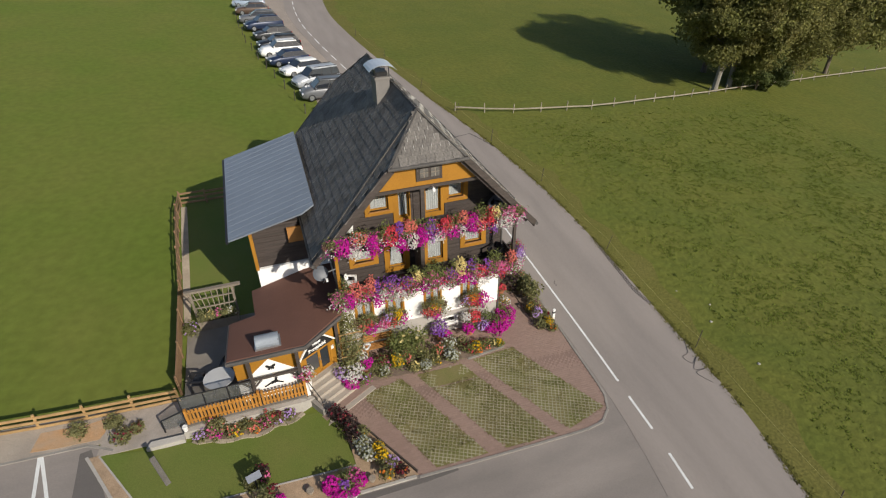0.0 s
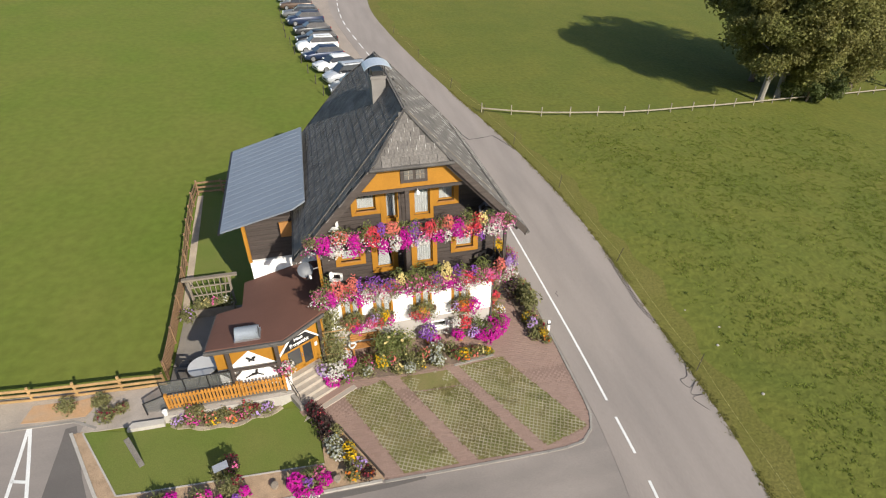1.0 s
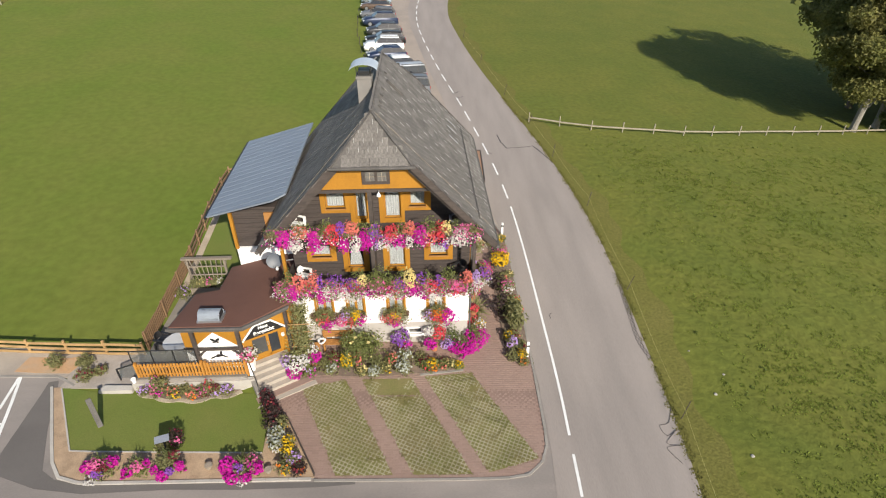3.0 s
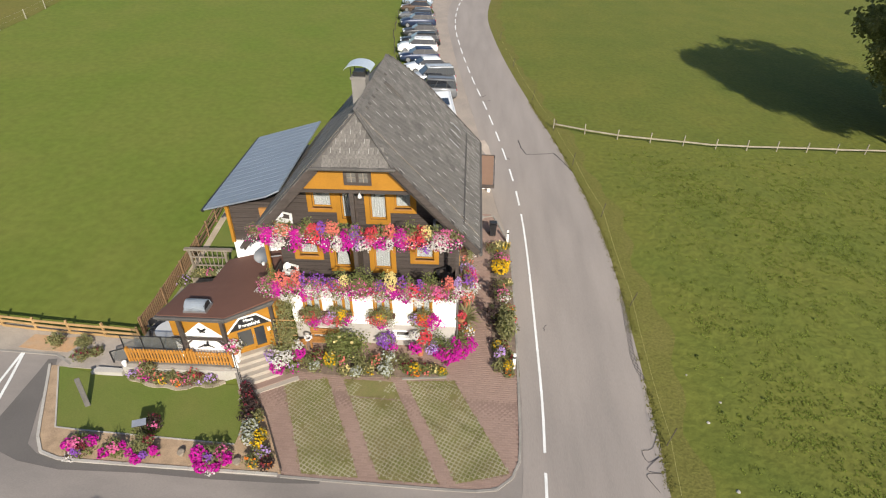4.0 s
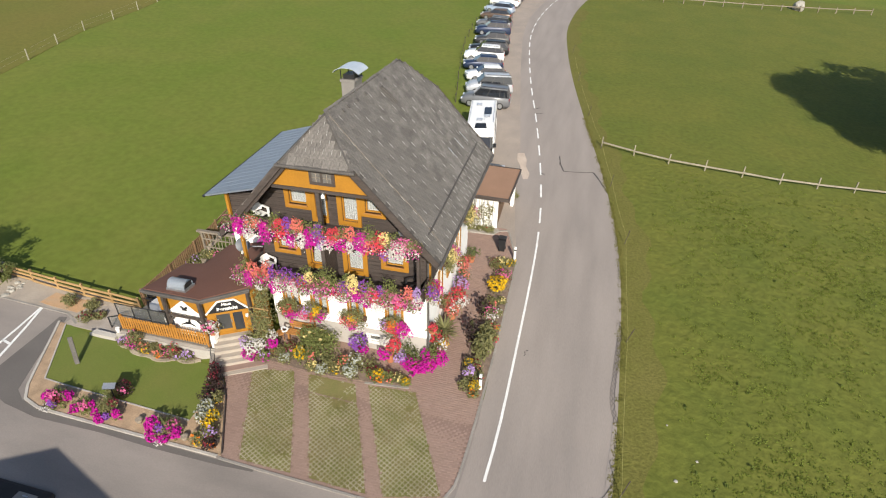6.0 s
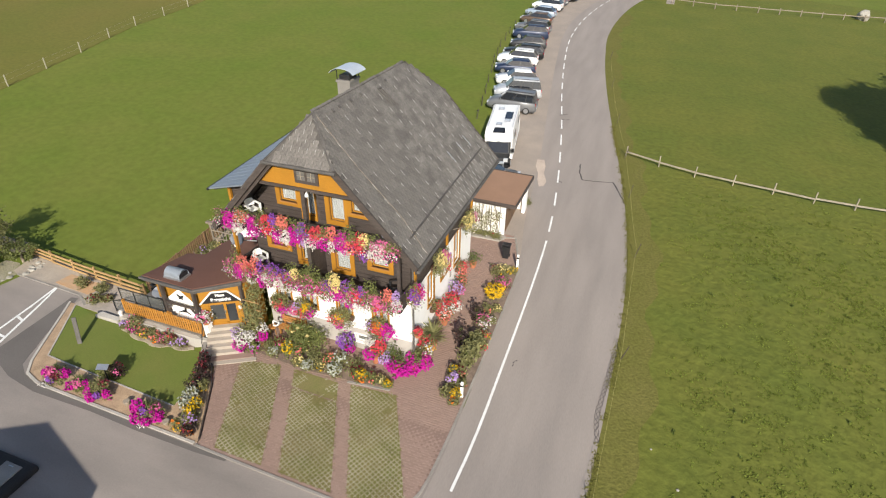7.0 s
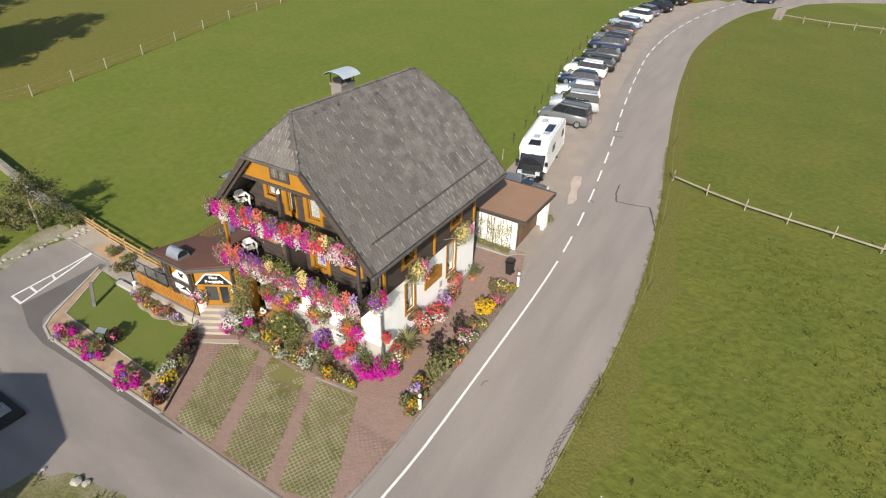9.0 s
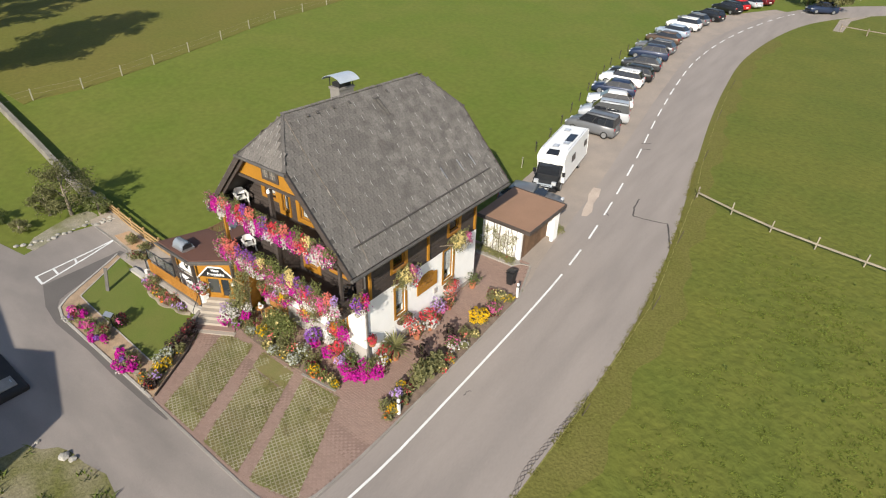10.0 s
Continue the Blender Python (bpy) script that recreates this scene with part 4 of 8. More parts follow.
tube(bm, [(-2.9, 15.35, 3.61), (0.03, 15.33, 3.61), (1.62, 16.65, 3.61)], 0.06, 8)
part("gutter", bm, ROOFBOARD, proof)
# the vaulted roof light
bm = bmesh.new()
rows = []
for k in range(11):
    a = radians(180 * k / 10)
    rows.append([bm.verts.new((x, 15.98 - 0.30 * math.cos(a), 3.76 + 0.34 * math.sin(a))) for x in (-1.75, -0.88)])
for r0, r1 in zip(rows, rows[1:]):
    bm.faces.new((r0[0], r0[1], r1[1], r1[0]))
bm.faces.new([r[0] for r in rows])
bmesh.ops.solidify(bm, geom=bm.faces[:], thickness=0.02)
vent = part("roof_vent", bm, PALEZINC, porch, "vaulted zinc roof vent", smooth=False)
part("curb", boxes((-1.80, -0.83, 15.66, 16.30, 3.56, 3.76)), ZINC, vent)
# black plate in the open end, painted for the shade inside the vault
part("vent_opening", boxes((-0.93, -0.90, 15.74, 16.22, 3.77, 3.98)), BLACK, vent)
# walls: white below, orange above, a white gable-shaped field in the front
FW = 15.95
bm = bmesh.new()
box(bm, -2.75, -0.36, FW, FW + 0.12, 0.3, 2.15)
part("lower_wall", bm, WHITE, porch)
part("upper_wall", boxes((-2.75, -0.36, FW - 0.006, FW + 0.12, 2.15, 3.44)), ORANGE, porch)
bm = bmesh.new()
pent = [(-2.36, 2.15), (-0.42, 2.15), (-0.62, 2.22), (-1.46, 2.93), (-2.3, 2.22)]
ring = [[bm.verts.new((x, y, z)) for x, z in pent] for y in (FW - 0.02, FW - 0.007)]
bm.faces.new(ring[0])
bm.faces.new(ring[1])
for i in range(5):
    bm.faces.new((ring[0][i], ring[0][(i + 1) % 5], ring[1][(i + 1) % 5], ring[1][i]))
part("white_gable_field", bm, WHITE, porch)
part("west_wall", boxes((-2.75, -2.63, FW + 0.12, 17.6, 0.3, 3.10)), ORANGE, porch)
part("north_wall", boxes((-2.63, -1.7, 17.48, 17.6, 0.3, 3.10), (-1.70, -1.58, 17.6, 20.2, 0.3, 2.85)), WHITE, porch)
# two ornaments cut from dark sheet, as plain shapes standing a little off the wall
def cut_sheet(bm, x0, z0, outline):
    a, b = [[bm.verts.new((x0 + x, y, z0 + z)) for x, z in outline] for y in (FW - 0.05, FW - 0.035)]
    bm.faces.new(a)
    bm.faces.new(b[::-1])
    for i in range(len(a)):
        j = (i + 1) % len(a)
        bm.faces.new((a[i], b[i], b[j], a[j]))


bm = bmesh.new()
for s in (1, -1):
    for p in ([(0.015, 0.0), (0.07, 0.12), (0.17, 0.18), (0.26, 0.17), (0.25, 0.08), (0.18, 0.01), (0.08, -0.03)], [(0.015, -0.02), (0.09, -0.05), (0.17, -0.05), (0.17, -0.12), (0.11, -0.17), (0.04, -0.12)]):
        cut_sheet(bm, -1.42, 2.50, [(s * x * 0.75, z * 0.75) for x, z in p])
cut_sheet(bm, -1.42, 2.50, [(-0.014, -0.12), (0.014, -0.12), (0.014, 0.07), (-0.014, 0.07)])
part("wall_ornament", bm, BLACK, porch, "dark metal winged ornament")
bm = bmesh.new()
for p in ([(-0.12, -0.02), (0.13, 0.02), (0.15, 0.12), (-0.1, 0.12)], [(-0.12, 0), (-0.38, -0.12), (-0.4, -0.08), (-0.1, 0.08)], [(0.12, 0.02), (0.34, -0.08), (0.35, -0.04), (0.13, 0.09)], [(0.02, 0.1), (0.12, 0.12), (0.16, 0.3), (0.06, 0.28)]):
    cut_sheet(bm, -1.42, 1.62, p)
part("wall_ornament", bm, BLACK, porch, "dark metal ornament with slanting bars")
PA = Vector((0.862, 0.507, 0))
PN = Vector((0.507, -0.862, 0))
PO = Vector((-0.36, 15.95, 0))
DOORWALL = Matrix(((PA.x, PN.x, 0, PO.x), (PA.y, PN.y, 0, PO.y), (0, 0, 1, 0), (0, 0, 0, 1)))
bm = bmesh.new()
wall_cells(bm, DOORWALL, 0.0, 1.85, 0.3, 3.44, [(0.32, 1.56, 1.12, 2.28)], 0.12)
bmesh.ops.remove_doubles(bm, verts=bm.verts, dist=0.0005)
part("door_wall", bm, ORANGE, porch)
bm = bmesh.new()
wall_cells(bm, Matrix(((0, 1, 0, 1.52), (1, 0, 0, 0), (0, 0, 1, 0), (0, 0, 0, 1))), 16.9, 18.0, 0.3, 3.44, [], 0.12)
part("east_wall", bm, ORANGE, porch)
bm = bmesh.new()
for s in ((0.32, 0.38, 1.12, 2.28), (1.5, 1.56, 1.12, 2.28), (0.963, 1.08, 1.12, 2.22), (0.38, 1.5, 1.12, 1.2), (0.38, 1.5, 2.22, 2.28)):
    box(bm, s[0], s[1], -0.09, -0.03, s[2], s[3], DOORWALL)
door = part("door", bm, ORANGE, porch, "orange glazed entrance door")
bm = bmesh.new()
box(bm, 0.38, 0.96, -0.07, -0.055, 1.36, 2.22, DOORWALL)
part("pane", bm, glass_material("grey_door_glass", (0.06, 0.062, 0.062), 0.15), door)
bm = bmesh.new()
box(bm, 0.38, 0.96, -0.075, -0.045, 1.2, 1.357, DOORWALL)
part("door_panel", bm, ORANGE, door)
bm = bmesh.new()
box(bm, 0.985, 1.015, -0.03, 0.03, 1.72, 1.90, DOORWALL)
part("door_handle", bm, ZINC, door)
bm = bmesh.new()
box(bm, 1.083, 1.497, -0.085, -0.07, 1.2, 2.22, DOORWALL)
part("side_pane", bm, GLASS, door, "dark glass side pane")
bm = bmesh.new()
box(bm, 1.62, 1.74, 0.01, 0.03, 1.9, 2.1, DOORWALL)
part("notice", bm, WHITEPL, porch)
# posts, rails and braces
for x, y in ((-2.2, 15.72), (-0.36, 15.70), (1.36, 16.80)):
    part("post", boxes((x - 0.07, x + 0.07, y - 0.07, y + 0.07, 0.3, 3.44)), DARKWOOD, porch)
bm = bmesh.new()
beam(bm, (-2.72, 15.72, 2.22), (-0.36, 15.70, 2.22), 0.08, 0.10)
for sgn, x in ((1, -2.2), (-1, -0.36), (-1, -2.2)):
    beam(bm, (x, 15.71, 1.78), (x + sgn * 0.38, 15.71, 2.18), 0.06, 0.07)
part("mid_rail", bm, DARKWOOD, porch)
# gabled name board over the door
bm = bmesh.new()
tri = [(0.06, 2.40), (1.80, 2.40), (1.27, 2.98), (0.60, 2.98)]
lower = [DOORWALL @ Vector((u, 0.03, z)) for u, z in tri]
upper = [DOORWALL @ Vector((u, 0.06, z)) for u, z in tri]
a, b = [bm.verts.new(p) for p in lower], [bm.verts.new(p) for p in upper]
bm.faces.new(a)
bm.faces.new(b)
for i in range(4):
    bm.faces.new((a[i], a[(i + 1) % 4], b[(i + 1) % 4], b[i]))
board = part("name_board", bm, BLACK, porch, "black gabled name board edged in white")
bm = bmesh.new()
for (u0, z0), (u1, z1) in (((0.0, 2.38), (0.58, 3.0)), ((0.58, 3.0), (1.29, 3.0)), ((1.29, 3.0), (1.86, 2.38))):
    beam(bm, DOORWALL @ Vector((u0, 0.06, z0)), DOORWALL @ Vector((u1, 0.06, z1)), 0.05, 0.07)
part("white_edge", bm, SIGN_WHITE, board)
for text, z, size in (("Haus", 2.75, 0.20), ("Bergsicht", 2.50, 0.235)):
    cu = bpy.data.curves.new("lettering", "FONT")
    cu.body, cu.size, cu.extrude, cu.align_x, cu.offset = text, size, 0.006, "CENTER", 0.008
    tmp = bpy.data.objects.new("lettering", cu)
    me = bpy.data.meshes.new_from_object(tmp)
    bpy.data.objects.remove(tmp)
    me.transform(DOORWALL @ Matrix.Translation((0.93, 0.066, z)) @ Matrix.Rotation(radians(90), 4, "X") @ Matrix.Scale(1, 4))
    me.materials.clear()
    me.materials.append(SIGN_WHITE)
    part("lettering", me, None, board, "white lettering")
# steps down to the forecourt
STEP = material("pale_step_stone", (0.39, 0.34, 0.285), 0.85, 0.15, 2, 40, 0.25)
steps = thing("entrance_steps", (0.8, 15.5, 0.2), "pale stone steps up to the porch door", "steps")
for k in range(5):
    bm = bmesh.new()
    box(bm, 0.08, 1.72, -0.02 if k == 0 else 0.26 * k - 0.03, 0.26 * (k + 1), -0.1, 1.08 - 0.16 * k, DOORWALL)
    part("step", bm, STEP, steps)
bm = bmesh.new()
box(bm, -0.2, 2.2, 1.3, 1.62, -0.1, 0.30, DOORWALL)
part("landing", bm, PAVER, steps)
bm = bmesh.new()
box(bm, -0.35, 2.3, 1.62, 1.86, -0.1, 0.27, DOORWALL)
part("low_step", bm, STEP, steps)
bm = bmesh.new()
box(bm, -0.13, 0.05, -0.1, 1.35, 0.0, 0.62, DOORWALL)
part("side_wall", bm, KERB, steps)
bm = bmesh.new()
a = [DOORWALL @ Vector((0.0, n, z)) for n, z in ((0.1, 1.75), (1.2, 1.05), (1.25, 0.4))]
tube(bm, a, 0.02, 6)
part("handrail", bm, BLACK, steps)

# ---- terrace beside the porch ----
TERRACE = 0.925
bm = bmesh.new()
prism(bm, [(-5.0, 15.42), (-0.3, 15.42), (-0.36, 16.0), (-1.64, 17.62), (-1.39, 20.17), (-1.5, 21.7), (-5.1, 21.7), (-5.05, 17.3)], lambda x, y: terrain(x, y) - 0.2, lambda x, y: TERRACE)
solo("terrace", bm, material("terrace_slabs", (0.235, 0.210, 0.180), 0.9, 0.3, 0.8, 40, 0.3), "grey paved terrace beside the porch", "terrace", kind="structure")
bm = bmesh.new()
prism(bm, [(-5.0, 15.2), (-0.55, 15.2), (0.15, 15.55), (0.05, 15.68), (-0.55, 15.415), (-5.0, 15.415)], lambda x, y: terrain(x, y) - 0.1, lambda x, y: 0.88 if x < -0.3 else 0.6)
prism(bm, [(-6.35, 15.0), (-5.01, 15.05), (-5.01, 15.3), (-6.2, 15.3)], lambda x, y: terrain(x, y) - 0.1, lambda x, y: terrain(x, y) + 0.2)
solo("terrace_kerb", bm, PALEKERB, "low pale concrete edging of the terrace", "kerb", kind="structure")


def picket_fence(name, a, b, z_of, height, mat, gap=0.13, width=0.085, label="", sub=None):
    f = thing(name, ((a[0] + b[0]) / 2, (a[1] + b[1]) / 2, z_of((a[0] + b[0]) / 2, (a[1] + b[1]) / 2)), label, "fence")
    d = Vector((b[0] - a[0], b[1] - a[1], 0))
    n = max(2, int(d.length / gap))
    ang = math.degrees(math.atan2(d.y, d.x))
    bm0 = boxes((-width / 2, width / 2, -0.012, 0.012, 0, height))
    me = mesh_of("picket", bm0, mat)
    for k in range(n + 1):
        x, y = a[0] + d.x * k / n, a[1] + d.y * k / n
        ob = part("picket", me, None, f)
        ob.matrix_basis = pose(x, y, z_of(x, y) + 0.06 + random.uniform(-0.01, 0.01), 0, random.uniform(-1, 1), ang)
    for h in (0.2, height - 0.12):
        bm = bmesh.new()
        off = Vector((-d.y, d.x, 0)).normalized() * 0.03
        beam(bm, Vector((*a, z_of(*a) + h)) + off, Vector((*b, z_of(*b) + h)) + off, 0.035, 0.08)
        part("rail", bm, mat, f)
    m = max(1, round(d.length / 2.2))
    for k in range(m + 1):
        x, y = a[0] + d.x * k / m, a[1] + d.y * k / m
        part("post", boxes((x - 0.05, x + 0.05, y + 0.03, y + 0.13, z_of(x, y) - 0.1, z_of(x, y) + height + 0.08)), mat, f)
    return f


terrace_z = lambda x, y: TERRACE - 0.02
ORANGE_PICKET = material("orange_brown_picket", (0.42, 0.19, 0.035), 0.6, 0.2, 2, 30, 0.15, rand=0.12)
picket_fence("picket_railing", (-4.8, 15.5), (-2.1, 15.5), terrace_z, 0.74, ORANGE_PICKET, label="orange-brown picket railing along the terrace")
picket_fence("picket_railing", (-1.95, 15.5), (-0.3, 15.5), terrace_z, 0.7, ORANGE_PICKET, label="orange-brown picket railing before the porch wall")
picket_fence("picket_fence", (-5.22, 17.4), (-5.35, 23.9), lambda x, y: max(terrain(x, y) + 0.02, 0.8), 0.9, BROWNFENCE, gap=0.15, width=0.11, label="weathered brown picket fence along the terrace side")
# smoked wind screen with dark frame behind the railing
SMOKE = bpy.data.materials.new("smoked_glass")
SMOKE.use_nodes = True
sb = SMOKE.node_tree.nodes["Principled BSDF"]
sb.inputs["Base Color"].default_value = (0.15, 0.155, 0.15, 1)
sb.inputs["Roughness"].default_value = 0.3
sb.inputs["Alpha"].default_value = 0.28
screen = thing("wind_screen", (-4.3, 15.6, 0.6), "dark smoked wind screen in a black frame", "screen")
for k in range(3):
    x0 = -4.9 + k * 0.885
    part("pane", boxes((x0 + 0.03, x0 + 0.86, 15.60, 15.612, 1.72, 2.32)), SMOKE, screen)
bm = bmesh.new()
slab(bm, [(-5.72, 15.72, 0.75), (-4.95, 15.62, 0.75), (-4.95, 15.62, 1.6), (-5.72, 15.72, 1.25)], 0.012)
part("side_pane", bm, SMOKE, screen)
bm = bmesh.new()
for k in range(4):
    x = -4.9 + k * 0.885
    beam(bm, (x, 15.606, TERRACE), (x, 15.606, 2.34), 0.035, 0.035)
beam(bm, (-4.93, 15.606, 1.70), (-2.22, 15.606, 1.70), 0.03, 0.03)
beam(bm, (-4.93, 15.606, 2.34), (-2.22, 15.606, 2.34), 0.03, 0.035)
beam(bm, (-5.75, 15.72, 0.5), (-5.75, 15.72, 1.27), 0.05, 0.05)
beam(bm, (-5.75, 15.72, 1.26), (-4.9, 15.61, 1.63), 0.045, 0.045)
part("frame", bm, BLACK, screen)


def garden_table(x, y, z, r=0.62):
    t = thing("garden_table", (x, y, z), "round pale grey garden table on the terrace", "table")
    bm = bmesh.new()
    tube(bm, [(x, y, z + 0.70), (x, y, z + 0.735)], r, 28)
    part("tabletop", bm, material("pale_table_top", (0.50, 0.50, 0.50), 0.5, 0.06, 2, 20, 0.02), t)
    for k in range(4):
        a = radians(45 + 90 * k)
        bm = bmesh.new()
        tube(bm, [(x + 0.1 * math.cos(a), y + 0.1 * math.sin(a), z + 0.70), (x + 0.45 * math.cos(a), y + 0.45 * math.sin(a), z)], 0.02, 6)
        part("leg", bm, BLACK, t)


garden_table(-3.55, 16.95, terrace_z(-3.55, 16.95))


def stacking_chair(mat, label, group):
    """A moulded plastic armchair, built about its own foot, facing -y."""
    c = thing("garden_chair", (0, 0, 0), label, "chair", group)
    bm = boxes((-0.24, 0.24, -0.24, 0.22, 0.40, 0.43))
    bevel(bm, 0.012)
    part("seat", bm, mat, c, here=True)
    bm = bmesh.new()
    rows = []
    for k in range(7):
        a = radians(-60 + 120 * k / 6)
        x, y = 0.27 * math.sin(a), 0.22 * math.cos(a)
        rows.append([bm.verts.new((x * s, y * s, z)) for s, z in ((1.0, 0.52), (1.12, 0.84 if abs(k - 3) < 3 else 0.68), (1.05, 0.84 if abs(k - 3) < 3 else 0.68), (0.93, 0.52))])
    for r0, r1 in zip(rows, rows[1:]):
        for i in range(4):
            bm.faces.new((r0[i], r0[(i + 1) % 4], r1[(i + 1) % 4], r1[i]))
    for r in (rows[0], rows[-1]):
        bm.faces.new(r)
    part("backrest", bm, mat, c, here=True)
    for s in (-1, 1):
        bm = bmesh.new()
        beam(bm, (s * 0.27, -0.26, 0.64), (s * 0.27, 0.2, 0.67), 0.08, 0.05)
        beam(bm, (s * 0.26, -0.22, 0.40), (s * 0.27, -0.22, 0.64), 0.06, 0.10)
        part("armrest", bm, mat, c, here=True)
        for y in (-0.22, 0.22):
            bm = bmesh.new()
            beam(bm, (s * 0.24, y, 0.41), (s * 0.27, y * 1.1, 0.0), 0.06, 0.07)
            part("leg", bm, mat, c, here=True)
    return c


white_chair = stacking_chair(WHITEPL, "white moulded plastic armchair on a balcony", "balcony chairs")
white_chair.matrix_basis = pose(2.36, 17.4, 6.70, 0, 0, 75) @ Matrix.Scale(0.97, 4)
copy_thing(white_chair, pose(2.28, 17.4, 4.22, 0, 0, 75) @ Matrix.Scale(0.97, 4))
grey_chair = stacking_chair(material("blue_grey_plastic", (0.17, 0.175, 0.21), 0.45, 0.05, 3, 30, 0.03), "blue-grey moulded plastic armchair on a balcony", "balcony chairs")
grey_chair.matrix_basis = pose(8.75, 17.3, 6.72, 0, 0, -50)
dark_chair = stacking_chair(BLACK, "dark moulded plastic armchair on a balcony", "balcony chairs")
dark_chair.matrix_basis = pose(8.85, 17.45, 4.22, 0, 0, -60)
terrace_chair = stacking_chair(BLACK, "dark garden chair at the terrace table", "terrace chairs")
terrace_chair.matrix_basis = pose(-4.45, 17.35, terrace_z(-4.62, 17.63), 0, 0, 80)
copy_thing(terrace_chair, pose(-3.2, 17.85, terrace_z(-3.25, 18.18), 0, 0, -20))
copy_thing(terrace_chair, pose(-2.72, 16.6, terrace_z(-2.95, 16.9), 0, 0, -110))

# trellis with slanting slats
tz = 1.15
trellis = thing("trellis", (-3.7, 21.8, tz), "grey wooden trellis with slanting slats", "trellis")
for x in (-4.6, -2.75):
    part("post", boxes((x - 0.05, x + 0.05, 21.75, 21.85, tz - 0.15, tz + 1.55)), GREYWOOD, trellis)
for h in (0.12, 0.62, 1.12):
    part("rail", boxes((-4.6, -2.75, 21.73, 21.78, tz + h, tz + h + 0.06)), GREYWOOD, trellis)
part("top_beam", boxes((-4.85, -2.35, 21.70, 21.90, tz + 1.55, tz + 1.65)), GREYWOOD, trellis)
for k in range(9):
    bm = bmesh.new()
    x = -4.45 + k * 0.19
    beam(bm, (x, 21.81, tz + 0.15), (x + (k - 4) * 0.075, 21.81, tz + 1.54), 0.04, 0.025)
    part("slat", bm, GREYWOOD, trellis)

# ---- rail fences ----
def rail_fence(name, pts, height, rails, mat, label, spacing=1.9, thick=0.09, category="fence"):
    f = thing(name, (*pts[0], terrain(*pts[0])), label, category)
    line = resample(pts, 1 + max(2, round(sum(math.dist(a, b) for a, b in zip(pts, pts[1:])) / spacing)))
    for x, y in line:
        z = terrain(x, y)
        bm = bmesh.new()
        m = Matrix.Translation((x, y, z)) @ pose(0, 0, 0, random.uniform(-2, 2), random.uniform(-2, 2), random.uniform(0, 20))
        box(bm, -thick / 2, thick / 2, -thick / 2, thick / 2, -0.2, height + 0.12 + random.uniform(-0.04, 0.04), m)
        part("post", bm, mat, f)
    for (x0, y0), (x1, y1) in zip(line, line[1:]):
        for h in rails:
            bm = bmesh.new()
            j = [random.uniform(-0.03, 0.03) for _ in range(2)]
            beam(bm, (x0, y0 - thick * 0.6, terrain(x0, y0) + h + j[0]), (x1, y1 - thick * 0.6, terrain(x1, y1) + h + j[1]), 0.04, 0.12)
            part("rail", bm, mat, f)
    return f


rail_fence("rail_fence", [(-5.3, 17.2), (-9.6, 17.28), (-13.65, 17.55)], 0.64, (0.12, 0.37, 0.62), PALELARCH, "honey-coloured larch fence with three rails", 1.75)
rail_fence("rail_fence", [(-5.38, 24.0), (-5.68, 28.6), (-5.84, 32.85), (-2.7, 33.15)], 0.9, (0.25, 0.55, 0.85), BROWNFENCE, "brown larch rail fence round the back garden", 1.6)
PALEWOOD = material("pale_weathered_wood", (0.30, 0.265, 0.205), 0.85, 0.25, 2, 25, 0.3)
rail_fence("meadow_fence", [(16.62, 43.9), (19.5, 42.95), (22.6, 42.25), (27.8, 42.0), (30.4, 42.0), (34.0, 42.55), (41.7, 43.55), (48.3, 44.6), (56.86, 45.9), (68.13, 47.66), (79.28, 49.31)], 0.75, (0.40,), PALEWOOD, "grey weathered pole fence across the meadow", 2.6, 0.075)
rail_fence("meadow_fence", [(18.72, 102.36), (24.4, 101.48), (32.6, 103.28), (45.95, 107.14), (59, 112.06)], 0.85, (0.7,), GREYWOOD, "grey pole fence at the far meadow edge", 3.2, 0.12)

# electric fence along the road: thin leaning posts and one yellow cord
efence = thing("electric_fence", (18.2, 25, terrain(18.1, 24.68)), "thin posts with a yellow electric fence cord", "fence")
posts = [(17.0, 5.1), (17.9, 13.53), (18.25, 21.9), (18.26, 30.38), (17.35, 37.38), (16.54, 43.41), (15.29, 50.02), (13.92, 59.1), (12.71, 68.58)]
CORD = material("yellow_cord", (0.45, 0.42, 0.16), 0.7, 0.1, 4, 40, 0)
for i, (x, y) in enumerate(posts):
    bm = bmesh.new()
    z = terrain(x, y)
    tube(bm, [(x, y, z - 0.1), (x + random.uniform(0.05, .3), y + random.uniform(-.1, .2), z + 0.95)], 0.02, 6)
    part("post", bm, DARKWOOD, efence)
bm = bmesh.new()
cord = []
for (x0, y0), (x1, y1) in zip(posts, posts[1:]):
    for k in range(6):
        t = k / 6
        x, y = x0 + (x1 - x0) * t, y0 + (y1 - y0) * t
        cord.append((x, y, terrain(x, y) + 0.72 - 0.35 * 4 * t * (1 - t) * 0.5))
tube(bm, cord, 0.0045, 4)
part("cord", bm, CORD, efence)
meadow_left = thing("wire_fence", (-42, 40, terrain(-37.37, 37.99)), "pale posts of a thin wire fence in the meadow", "fence")
PALEPOST = material("pale_post", (0.36, 0.34, 0.25), 0.8, 0.2, 2, 30, 0.1)
wl_pts = [(-35.33, 17.21), (-35.61, 21.94), (-35.13, 26.08), (-35.8, 30.18), (-36.53, 33.96), (-37.53, 38.66), (-38.68, 43.64), (-40.04, 48.62), (-41.18, 53.6), (-41.5, 58.58), (-41.89, 63.4), (-42.54, 67.93), (-43.33, 72.75)]
for x, y in wl_pts:
    z = terrain(x, y)
    part("post", boxes((x - 0.04, x + 0.04, y - 0.04, y + 0.04, z - 0.1, z + 1.05)), PALEPOST, meadow_left)
